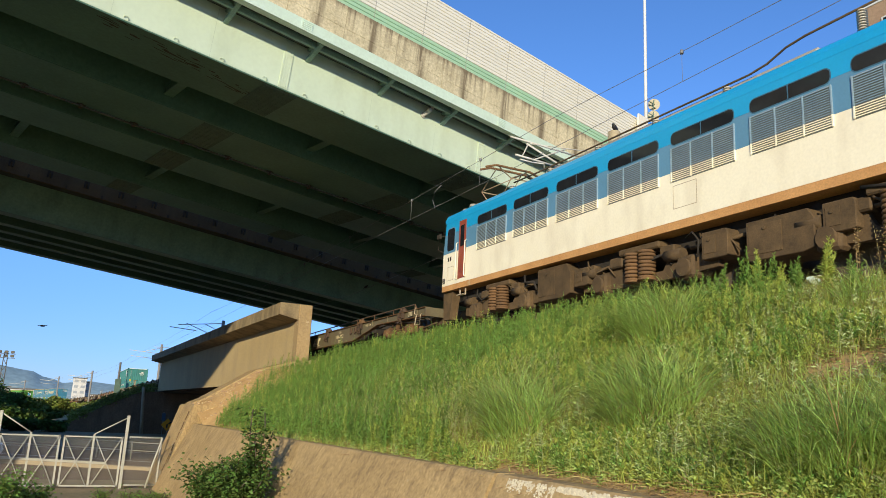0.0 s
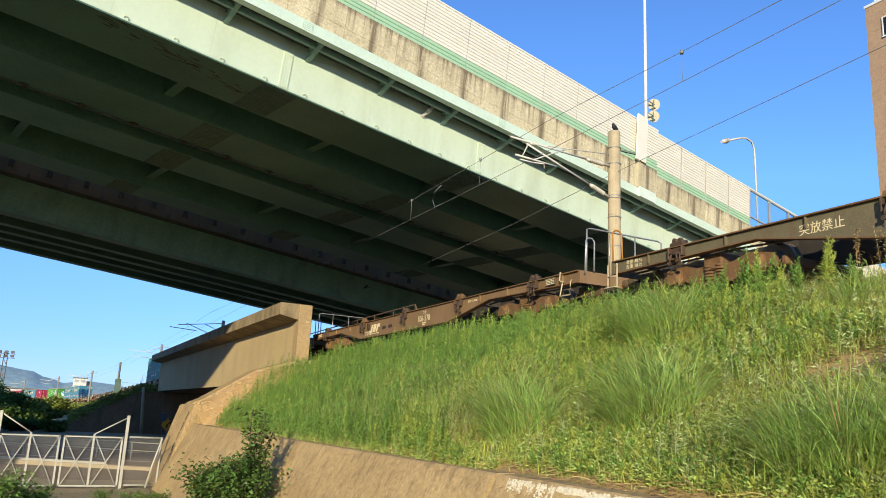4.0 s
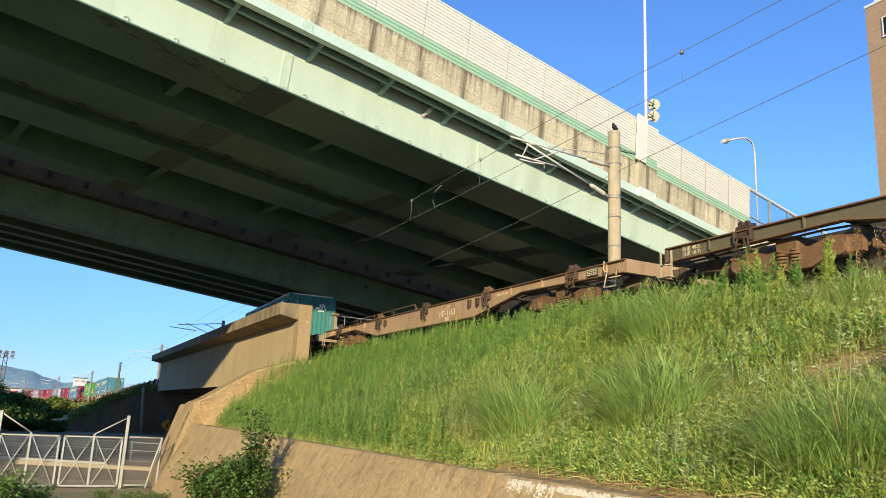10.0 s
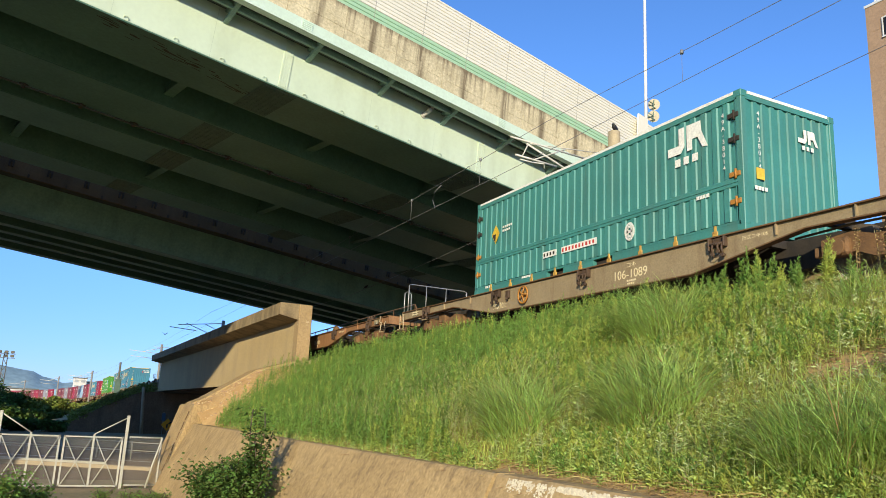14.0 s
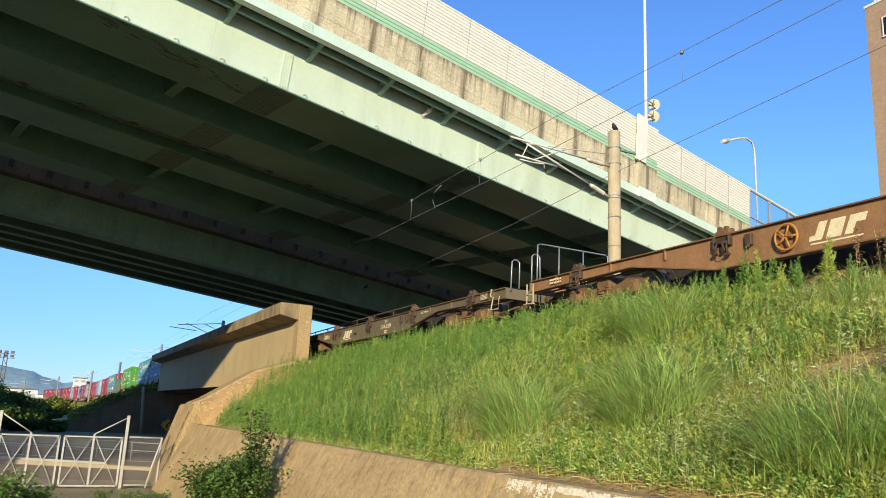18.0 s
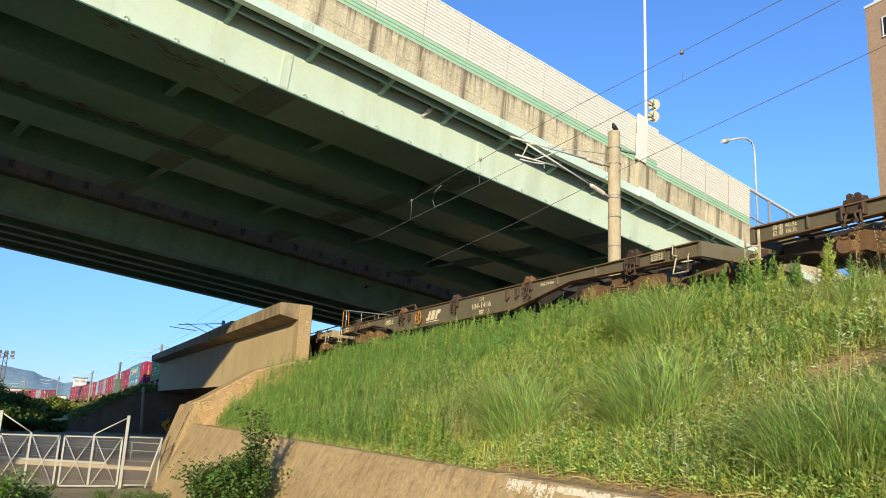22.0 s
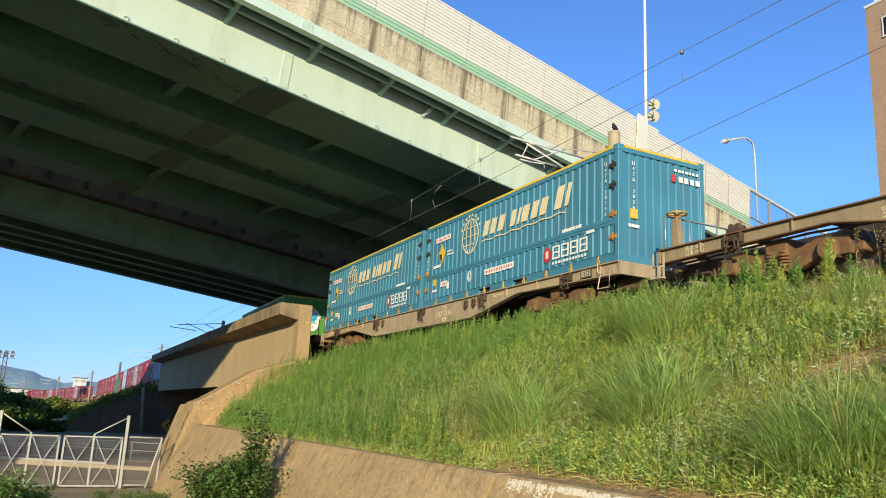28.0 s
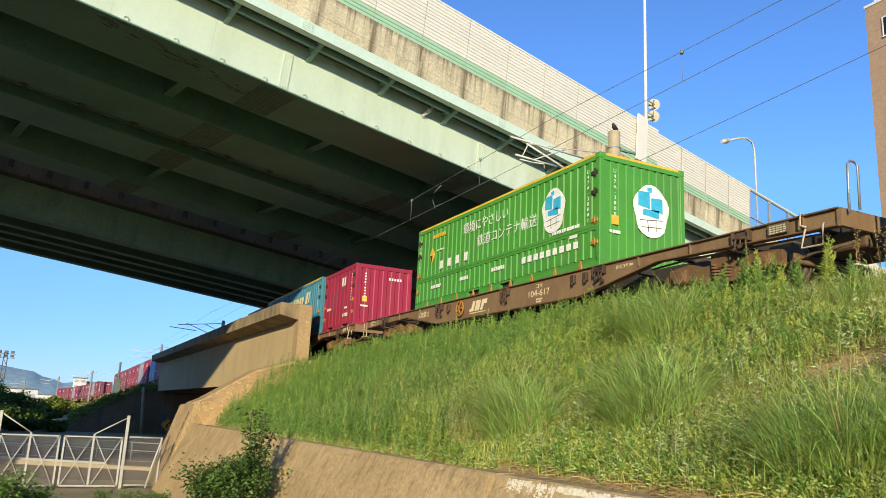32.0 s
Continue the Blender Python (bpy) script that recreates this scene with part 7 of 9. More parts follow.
def weeds(root, h, per, leaf, seed, el=0.38, top=1.0, start=0.12, slim=0.2, taper=0.0):
    """Upright stems with leaves in a spiral."""
    r = np.random.default_rng(seed)
    n = len(root)
    az = r.uniform(0, 6.28, n)
    bend = r.uniform(0.02, 0.22, n)
    stem = blades(root, h, az, bend, np.full(n, 0.0035), 2)
    t = np.tile(np.linspace(start, 1, per), n) + r.normal(0, 0.02, n * per)
    t = np.clip(t, 0.05, 1)
    i = np.repeat(np.arange(n), per)
    lean = np.stack([np.cos(az), np.sin(az), np.zeros(n)], 1)[i]
    base = root[i] + lean * (h[i] * bend[i] * t * t)[:, None] + np.array([0, 0, 1.0]) * (h[i] * (t - 0.42 * bend[i] * t ** 3))[:, None]
    la = np.tile(np.arange(per) * 2.4, n) + np.repeat(r.uniform(0, 6.28, n), per) + r.normal(0, 0.3, n * per)
    size = (leaf[i] if np.ndim(leaf) else leaf) * r.uniform(0.7, 1.25, n * per) * (1.15 - 0.55 * np.abs(t - 0.45)) * np.where(t > 0.93, top, 1.0) * (1 - taper * t)
    le = el + (t - 0.5) * 0.8 + r.normal(0, 0.2, n * per)
    lv = leaves(base, la, le, size, size * slim, 0.14)
    return join([stem, lv])


def on_slope(x, y):
    z = slope_z(y)
    z = np.where(y > -2.6, -0.5 + (y + 2.6) * 0.2, z)
    z = np.where(x < -18.6, soil_z(x, y), z)
    return np.stack([x, y, z], 1)


BARE = ((1.85, -4.72, 0.46, 0.34), (1.15, -4.1, 0.2, 0.15))


def scatter(n, x0, x1, y0, y1, seed, near=0.0):
    r = np.random.default_rng(seed)
    u = r.uniform(0, 1, n) ** (1.0 / (1.0 + near))
    x, y = x0 + (x1 - x0) * u, r.uniform(y0, y1, n)
    ok = ((x < -1.2) | (y > -6.62 + r.normal(0, 0.05, n)) | (y1 < -6.5)) & (x > np.interp(y, (-7, -6.55, -6.05, -5.35, -4.65, -4, -3.35, -2.3), (-17.3, -18, -18.95, -19.85, -20.55, -20.8, -20.4, -19.6)) + r.normal(0, 0.07, n))
    for cx, cy, rx, ry in BARE:
        ok &= (((x - cx) / rx) ** 2 + ((y - cy) / ry) ** 2 > r.uniform(0.6, 1.1, n)) | (r.uniform(0, 1, n) < 0.14) | (n < 400)
    return on_slope(x[ok], y[ok]), r


def stuff(name, vf, material, label, category):
    ob = new(name, mesh_np(name, *vf, material))
    return tagged(ob, label, category, kind="stuff")


def build_slope_plants():
    # soft carpet of grass
    p, r = scatter(90000, -22.8, 6.5, -6.95, -2.25, 1, 1.6)
    bare = ((p[:, 0] - 1.85) / 0.5) ** 2 + ((p[:, 1] + 4.6) / 0.28) ** 2 < 1
    keep = ~bare | (r.uniform(0, 1, len(p)) < 0.12)
    p = p[keep]
    n = len(p)
    patch = np.array([noise.noise((a * 0.55, b * 0.8, 0)) for a, b in p[:, :2]])
    h = r.uniform(0.07, 0.20, n) * (1.0 + 0.5 * patch)
    stuff("slope_grass", blades(p, h, r.uniform(0, 6.28, n), r.uniform(0.2, 0.9, n), r.uniform(0.003, 0.007, n), 2), V_GRASS, "dense fresh green grass on the embankment slope", "grass")
    p, r = scatter(27000, -9.0, 6.5, -6.7, -2.4, 16, 1.2)
    n = len(p)
    stuff("meadow_grass", blades(p, r.uniform(0.14, 0.36, n), r.uniform(0, 6.28, n), r.uniform(0.2, 1.3, n), r.uniform(0.0028, 0.0052, n), 3), V_GRASS, "finer long grass among the weeds", "grass")
    # leafy weeds, taller towards the left and the crest
    p, r = scatter(19500, -22.8, 6.3, -6.8, -2.5, 2, 0.75)
    patch = np.array([noise.noise((a * 0.35 + 7, b * 0.6, 2)) for a, b in p[:, :2]])
    keep = (patch > -0.12) | (p[:, 0] < -3.5)
    keep &= ~(((p[:, 0] - 1.85) / 0.6) ** 2 + ((p[:, 1] + 4.6) / 0.33) ** 2 < 1)
    p = p[keep]
    n = len(p)
    h = r.uniform(0.26, 0.50, n) * np.where(p[:, 0] < -2.5, 1.12, np.where(p[:, 1] > -3.6, 0.75, np.where((p[:, 1] < -5.3) & (p[:, 0] > -1.2), 0.42, 0.58)))
    lf = np.where(p[:, 0] < -3.0, 0.064, 0.06)
    lump = np.array([noise.noise((a * 1.3, b * 1.6, 5)) + 0.7 * noise.noise((a * 3.1, b * 3.6, 9)) for a, b in p[:, :2]])
    h *= np.clip(1.0 + 0.75 * lump, 0.45, 1.5)
    half = r.uniform(0, 1, n) < 0.2 * lump + np.where(p[:, 0] < -5, 0.03, 0.40)
    stuff("slope_weeds", weeds(p[half], h[half], 32, lf[half] * 1.05, 3, el=0.62, slim=0.18), V_WEED, "dense yellow green leafy weeds on the slope", "weeds")
    stuff("slope_weeds", weeds(p[~half], h[~half], 32, lf[~half], 4, el=0.62, slim=0.18), V_DEEP, "dense deep green leafy weeds on the slope", "weeds")
    # low broad-leaved cover along the toe and among the grass
    p, r = scatter(6400, -17, 6.3, -6.95, -3.0, 5, 1.5)
    p = p[(p[:, 1] < -5.4) | (r.uniform(0, 1, len(p)) < 0.6)]
    stuff("low_weeds", weeds(p, np.random.default_rng(5).uniform(0.08, 0.19, len(p)), 15, 0.046, 6, el=0.3, start=0.04, slim=0.34), V_LOW, "low broad-leaved weeds along the wall top", "weeds")
    p, r = scatter(4200, -1.4, 6.3, -6.9, -5.4, 25, 0.4)
    p = p[p[:, 1] < -5.5 - 0.9 * r.uniform(0, 1, len(p)) ** 2]
    stuff("low_weeds", weeds(p, r.uniform(0.07, 0.2, len(p)), 18, 0.043, 26, el=0.2, start=0.06, slim=0.42), V_LOW, "carpet of small round-leaved weeds at the slope foot", "weeds")
    p, r = scatter(1250, -10, 6.0, -6.8, -2.6, 8, 1.2)
    stuff("pale_weeds", weeds(p, r.uniform(0.18, 0.38, len(p)), 18, 0.06, 9), V_PALE, "pale silvery weeds scattered on the slope", "weeds")
    # seeding grass heads
    p, r = scatter(1500, -10.0, -2.6, -6.5, -4.6, 10, 0.4)
    v = blades(p, r.uniform(0.4, 0.62, len(p)), r.uniform(0, 6.28, len(p)), r.uniform(0.15, 0.5, len(p)), np.full(len(p), 0.0022), 3)
    hd = leaves(p + np.array([0, 0, 0.42]), r.uniform(0, 6.28, len(p)), r.uniform(0.5, 1.3, len(p)), r.uniform(0.035, 0.07, len(p)), np.full(len(p), 0.011), 0.1)
    stuff("seed_heads", join([v, hd]), V_SEED, "pale seeding grass heads", "grass")
    # straw lying at the wall top and on bare patches
    p, r = scatter(5200, -12, 6.0, -6.97, -6.55, 12, 2.6)
    q, r2 = scatter(390, 1.0, 2.3, -5.0, -3.9, 13)
    p = np.concatenate([p, q])
    n = len(p)
    p[:, 2] += 0.02
    lv = leaves(p, r.uniform(0, 6.28, n), r.normal(0.05, 0.15, n), r.uniform(0.08, 0.30, n), np.full(n, 0.008), 0.05)
    stuff("dry_straw", lv, V_STRAW, "dry straw lying along the wall top", "straw")
    p, r = scatter(1500, -2.5, 6, -6.6, -2.4, 14)
    stuff("dry_stalks", blades(p, r.uniform(0.15, 0.5, len(p)), r.uniform(0, 6.28, len(p)), r.uniform(0.2, 1.2, len(p)), np.full(len(p), 0.0028), 3), V_STRAW, "scattered dry stalks", "straw")


build_slope_plants()


def build_soil_stones():
    r = np.random.default_rng(31)
    n = 1080
    x, y = r.uniform(-23.0, -19.2, n), r.uniform(-6.8, -2.4, n)
    x[900:], y[900:] = r.uniform(-22.6, -20.2, 180), r.uniform(-3.1, -2.3, 180)
    c = on_slope(x, y) + np.array([0, 0, 0.03])
    s_ = r.uniform(0.012, 0.05, n) * np.where(np.arange(n) < 900, 1.0, 1.8)
    oct_ = np.array([(1, 0, 0), (-1, 0, 0), (0, 1, 0), (0, -1, 0), (0, 0, 0.8), (0, 0, -0.8)])
    v = c[:, None, :] + oct_[None] * s_[:, None, None] * r.uniform(0.6, 1.3, (n, 6, 1))
    q = np.array(((0, 2, 4), (2, 1, 4), (1, 3, 4), (3, 0, 4), (2, 0, 5), (1, 2, 5), (3, 1, 5), (0, 3, 5)))
    f = (np.arange(n)[:, None, None] * 6 + q[None]).reshape(-1, 3)
    stuff("soil_stones", (v.reshape(-1, 3), f), mat("tan gravel stone", (0.58, 0.42, 0.23), (0.48, 0.33, 0.17), rough=0.95, island=0.3), "tan gravel stones lying on the bare soil", "gravel")


build_soil_stones()


def build_tufts():
    spots = ((-1.85, -3.6, 1.15, 1500, 1.0), (-2.9, -3.35, 0.7, 600, 0.75), (0.25, -5.65, 1.2, 1700, 0.9), (-1.75, -6.0, 1.1, 1500, 0.85), (-2.55, -5.75, 0.8, 800, 0.95), (2.7, -6.1, 1.2, 1700, 0.8), (3.5, -6.0, 0.9, 800, 0.8), (-0.6, -5.0, 0.7, 500, 0.7), (-6.2, -4.6, 0.5, 350, 0.6), (4.6, -5.8, 0.8, 600, 0.9), (-4.1, -6.0, 0.6, 400, 0.65), (0.9, -3.2, 0.6, 350, 0.6))
    for i, (x, y, rad, n, ln) in enumerate(spots):
        t = thing("grass_tuft", "large arching tuft of long green grass with a few dry blades", "grass tuft", "grass tufts", m=pose(x, y, slope_z(y) - 0.02))
        for name, k, material, seed in (("green_grass", n, V_TUFT, 40 + i), ("dry_grass", n // 34, V_STRAW, 140 + i)):
            r = np.random.default_rng(seed)
            k = int(k * 0.72)
            a, d_ = r.uniform(0, 6.28, k), np.sqrt(r.uniform(0, 1, k)) * rad * 0.46
            root = np.stack([d_ * np.cos(a), d_ * np.sin(a) * 0.8, np.zeros(k)], 1)
            root[:, 2] = root[:, 1] * (2.45 / 4.15)
            az = np.where(r.uniform(0, 1, k) < 0.35, -2.0 + r.normal(0, 0.6, k), a + r.normal(0, 0.7, k))
            v, f = blades(root, ln * r.uniform(0.35, 1.1, k), az, r.uniform(0.2, 1.75, k), r.uniform(0.0035, 0.0095, k), 6)
            part(name, mesh_np(name, v, f, material), None, t)


build_tufts()


def build_tall_weeds():
    made = []
    for i in range(6):
        r = np.random.default_rng(80 + i)
        k = 3 + i % 3
        root = np.stack([r.normal(0, 0.05, k), r.normal(0, 0.05, k), np.zeros(k)], 1)
        vf = weeds(root, r.uniform(0.60, 0.90, k), 84, 0.14, 90 + i, el=0.66, start=0.08, slim=0.18, taper=0.45)
        made.append(mesh_np("tall_weed", *vf, V_WEED if i == 5 else V_DEEP))
    r = random.Random(4)
    xs = [-4.2 + 0.11 * i for i in range(88)]
    for i, x in enumerate(xs):
        if x > 0.3 and i % 4:
            continue
        ob = new("tall_weed", made[r.randrange(6)])
        y = r.uniform(-3.05, -2.45)
        s_ = r.uniform(0.55, 0.95) * (0.8 if x < -1.6 else 1.0)
        ob.matrix_basis = pose(x + r.uniform(-0.1, 0.1), y, slope_z(y) - 0.02 if y < -2.6 else -0.5, 0, 0, r.uniform(0, 360)) @ Matrix.Diagonal((s_, s_, s_, 1))
        tagged(ob, "tall leafy green weed on the embankment crest", "weed", "tall weeds on the crest")
    for i in range(70):
        x = -17.5 + 0.2 * i
        ob = new("tall_weed", made[r.randrange(6)])
        y = r.uniform(-3.2, -2.5)
        s_ = r.uniform(0.45, 0.68)
        ob.matrix_basis = pose(x, y, slope_z(min(y, -2.6)) - 0.02, 0, 0, r.uniform(0, 360)) @ Matrix.Diagonal((s_, s_, s_, 1))
        tagged(ob, "leafy green weed on the embankment crest", "weed", "tall weeds on the crest")
    # dry docks by the ballast
    for i, (x, y) in enumerate(((0.75, -2.35), (0.95, -2.5), (1.3, -2.3), (1.42, -2.45), (0.62, -2.6))):
        rr = np.random.default_rng(120 + i)
        n = 3
        root = np.stack([rr.normal(0, 0.03, n), rr.normal(0, 0.03, n), np.zeros(n)], 1)
        st = blades(root, rr.uniform(0.6, 0.85, n), rr.uniform(0, 6.28, n), rr.uniform(0.02, 0.15, n), np.full(n, 0.004), 3)
        m_ = 150
        t = rr.uniform(0.35, 1.0, m_)
        j = rr.integers(0, n, m_)
        base = root[j] + np.stack([rr.normal(0, 0.014, m_), rr.normal(0, 0.014, m_), t * 0.72], 1)
        lv = leaves(base, rr.uniform(0, 6.28, m_), rr.uniform(-0.3, 0.8, m_), np.full(m_, 0.028), np.full(m_, 0.014))
        ob = new("dry_dock_plant", mesh_np("dry_dock_plant", *join([st, lv]), V_STRAW))
        ob.matrix_basis = pose(x, y, -0.48)
        tagged(ob, "dry brown seeding dock stalk beside the ballast", "weed", "dry dock stalks")


build_tall_weeds()


def build_shrub(name, label, x, y, z, stems, height, spread, count, leaf, seed, material=None, group="shrubs"):
    t = thing(name, label, "shrub", group, m=pose(x, y, z))
    r = random.Random(seed)
    nr = np.random.default_rng(seed)
    tips = []
    for i in range(stems):
        bm = bmesh.new()
        a = 6.283 * i / stems + r.uniform(-0.4, 0.4)
        k = r.uniform(0.3, 1.0)
        pts = [Vector((0.05 * math.cos(a), 0.05 * math.sin(a), 0))]
        hh = height * r.uniform(0.55, 1.0)
        for s_ in range(1, 6):
            f = s_ / 5
            pts.append(Vector((spread * k * f ** 1.3 * math.cos(a) + r.uniform(-0.05, 0.05), spread * k * 0.8 * f ** 1.3 * math.sin(a) + r.uniform(-0.05, 0.05), hh * f)))
        tube(bm, pts, 0.011, 5)
        part("branch", bm, M_BARK, t)
        tips += [(p, q) for p, q in zip(pts[1:], pts[2:])]
    j = nr.integers(0, len(tips), count)
    f = nr.uniform(0, 1, count)
    A = np.array([tuple(p) for p, q in tips])[j]
    B = np.array([tuple(q) for p, q in tips])[j]
    base = A + (B - A) * f[:, None] + nr.normal(0, 0.10 * spread / 0.6, (count, 3)) * np.array([1, 1, 0.7])
    base[:, 2] = np.maximum(base[:, 2], 0.03)
    sz = leaf * nr.uniform(0.6, 1.3, count)
    v, fc = leaves(base, nr.uniform(0, 6.28, count), nr.uniform(-0.5, 0.6, count), sz, sz * 0.55, 0.2)
    part("leaves", mesh_np("leaves", v, fc, material or V_SHRUB), None, t)
    return t


def ground_z(x):
    f = min(max((x + 17) / 12, 0), 1)
    return -5.0 + f * f * (3 - 2 * f)


build_shrub("wall_shrub", "dark leafy shrub growing against the retaining wall", -8.9, -8.25, ground_z(-8.9), 18, 0.85, 1.0, 6500, 0.075, 3)
build_shrub("wall_shrub", "tall thin leafy sapling against the retaining wall", -7.6, -7.95, ground_z(-7.6), 7, 1.75, 0.5, 1500, 0.085, 4)
build_shrub("wall_shrub", "low leafy shrub spreading along the retaining wall", -7.4, -8.2, ground_z(-7.4), 10, 0.85, 0.75, 2400, 0.08, 9)
build_shrub("roadside_shrub", "low green shrub on the ground by the gate", -12.2, -12.1, ground_z(-12.2), 14, 0.72, 0.95, 3200, 0.08, 5, V_DEEP)
build_shrub("roadside_shrub", "low green shrub on the ground by the gate", -12.9, -11.4, ground_z(-12.9), 9, 0.5, 0.6, 1300, 0.07, 6, V_DEEP)
for i_, (x_, y_) in enumerate(((-15.3, -9.25), (-14.2, -8.95), (-16.0, -9.8), (-13.2, -8.75), (-15.0, -8.7))):
    build_shrub("verge_weed", "small leafy weed clump at the wall foot", x_, y_, ground_z(x_), 8, 0.42, 0.45, 420, 0.06, 20 + i_, V_DEEP, "verge weeds")


# ---- gate and road furniture ----
M_GATE = mat("faded white gate paint", (0.46, 0.44, 0.36), (0.38, 0.36, 0.29), rough=0.55, scale=4, spots=(0.30, 0.20, 0.12), spot_scale=8, spot_cut=0.66)
M_MESHWIRE = mat("galvanised mesh wire", (0.33, 0.29, 0.23), rough=0.5, metal=0.2, bump=0)


def chain_link(y0, y1, z0, z1, x, step=0.068, r=0.0022):
    bm = bmesh.new()
    c = (y0 - z1) // step * step
    for sgn in (1, -1):
        lo = y0 - (z1 - z0) if sgn == 1 else y0
        hi = y1 if sgn == 1 else y1 + (z1 - z0)
        k = lo
        while k < hi:
            # line y = k + sgn * (z - z0)
            pts = []
            za, zb = z0, z1
            ya, yb = k, k + sgn * (z1 - z0)
            if sgn == 1:
                if ya < y0:
                    za, ya = z0 + (y0 - k), y0
                if yb > y1:
                    zb, yb = z0 + (y1 - k), y1
            else:
                if ya > y1:
                    za, ya = z0 + (k - y1), y1
                if yb < y0:
                    zb, yb = z0 + (k - y0), y0
            if zb - za > 0.03:
                a, b = Vector((x, ya, za)), Vector((x, yb, zb))
                n = Vector((0, -(b - a).z, (b - a).y)).normalized() * r
                o = Vector((r, 0, 0))
                vs = [bm.verts.new(p + q) for p in (a, b) for q in (n, -n + o, -n - o)]
                for i in range(3):
                    bm.faces.new((vs[i], vs[(i + 1) % 3], vs[3 + (i + 1) % 3], vs[3 + i]))
            k += step
    return bm


def build_gate():
    X, Z0, Z1 = -20.0, -4.93, -3.42
    fence = thing("wire_mesh_fence", "white steel fence of wire mesh panels beside the road", "fence")
    for y in (-14.8, -13.7, -7.95):
        bm = bmesh.new()
        cyl(bm, (X, y, -5.1), (X, y, Z1 + 0.02), 0.035, 8)
        part("post", bm, M_GATE, fence)
    for y0, y1 in ((-14.8, -12.6), (-8.92, -7.95)):
        bm = bmesh.new()
        for z in (Z1, Z0 + 0.05):
            cyl(bm, (X, y0, z), (X, y1, z), 0.024, 6)
        part("rail", bm, M_GATE, fence)
        part("mesh", chain_link(y0, y1, Z0 + 0.05, Z1, X + 0.03), M_MESHWIRE, fence, "diamond wire mesh")
    bm = bmesh.new()
    tube(bm, [(X + 0.2, -7.95, Z1), (X + 0.2, -8.15, -4.2), (X + 0.2, -8.3, -4.95)], 0.03, 6)
    part("stay", bm, M_GATE, fence)
    for y0, y1, tall in ((-12.52, -10.88, -12.56), (-10.80, -9.10, -9.02)):
        g = thing("swing_gate", "white steel swing gate with wire mesh and diagonal braces, closed", "gate", "road gates")
        bm = bmesh.new()
        box(bm, X - 0.045, X + 0.045, tall - 0.045, tall + 0.045, -5.05, -2.76, bevel=0.01)
        part("gate_post", bm, M_GATE, g)
        mid = (y0 + y1) / 2
        bm = bmesh.new()
        for y in (y0 + 0.03, y1 - 0.03):
            box(bm, X - 0.025, X + 0.025, y - 0.026, y + 0.026, Z0, Z1)
        for z in (Z0, Z1 - 0.05):
            box(bm, X - 0.025, X + 0.025, y0, y1, z, z + 0.04)
        part("gate_frame", bm, M_GATE, g)
        bm = bmesh.new()
        box(bm, X - 0.03, X + 0.03, mid - 0.03, mid + 0.03, Z0, Z1 + 0.05)
        part("upright", bm, M_GATE, g)
        for a, b in ((y0, mid), (mid, y1)):
            bm = bmesh.new()
            cyl(bm, (X + 0.035, a + 0.05, Z1 - 0.05), (X + 0.035, b - 0.08, Z0 + 0.06), 0.015, 6)
            part("brace", bm, M_GATE, g)
            bm = bmesh.new()
            cyl(bm, (X + 0.06, b - 0.05, Z1 - 0.05), (X + 0.06, a + 0.08, Z0 + 0.06), 0.015, 6)
            part("brace", bm, M_GATE, g)
        bm = bmesh.new()
        cyl(bm, (X, tall, -2.82), (X, mid, Z1 + 0.05), 0.02, 6)
        part("tie_rod", bm, M_GATE, g)
        part("mesh", chain_link(y0, y1, Z0, Z1, X - 0.03), M_MESHWIRE, g, "diamond wire mesh")
    # median kerb, far fence and small signs along the road
    k = thing("median_kerb", "tan concrete median kerb in the road", "kerb", kind="structure")
    bm = bmesh.new()
    along(bm, -38.3, -37.7, 0.18, -0.05, (-200, 200))
    part("kerb_stone", bm, M_KERB, k)
    bm = bmesh.new()
    along(bm, -38.25, -37.9, 0.30, 0.184, (-60, -8.2))
    part("white_edge", bm, M_GATE, k, "pale grey raised edge strip")
    gr = thing("road_fence", "grey tubular steel road fence along the far lane", "fence")
    for h in (1.05, 0.55):
        bm = bmesh.new()
        cyl(bm, (-46.5, -60, road_z(-25) + h), (-46.5, -25, road_z(-25) + h), 0.03, 6)
        cyl(bm, (-46.5, -25, road_z(-25) + h), (-46.5, 4, road_z(4) + h), 0.03, 6)
        part("rail", bm, M_GATE, gr)
    for i in range(16):
        y = -28.2 + 2.0 * i
        bm = bmesh.new()
        cyl(bm, (-46.5, y, road_z(y) - 0.05), (-46.5, y, road_z(y) + 1.1), 0.045, 8)
        part("post", bm, M_GATE, gr)
    up = thing("utility_pole", "grey concrete utility pole beside the far abutment", "utility pole")
    bm = bmesh.new()
    cyl(bm, (-68.0, -3.45, -5.1), (-68.0, -3.75, -0.9), 0.16, 10, 0.13)
    part("shaft", bm, M_KERB, up)
    s_ = thing("road_sign", "yellow diamond road sign with a black arrow on a thin post", "road sign")
    bm = bmesh.new()
    cyl(bm, (-66, -1.6, -5.05), (-66, -1.6, -3.45), 0.03, 6)
    part("post", bm, M_GALV, s_)
    bm = bmesh.new()
    prism(bm, [(-2.15, -4.07), (-1.6, -4.62), (-1.05, -4.07), (-1.6, -3.52)], -65.96, -65.93, "yzx")
    part("plate", bm, mat("faded traffic yellow film", (0.80, 0.36, 0.015), (0.72, 0.32, 0.015), rough=0.25, bump=0, rand=0), s_)
    bm = bmesh.new()
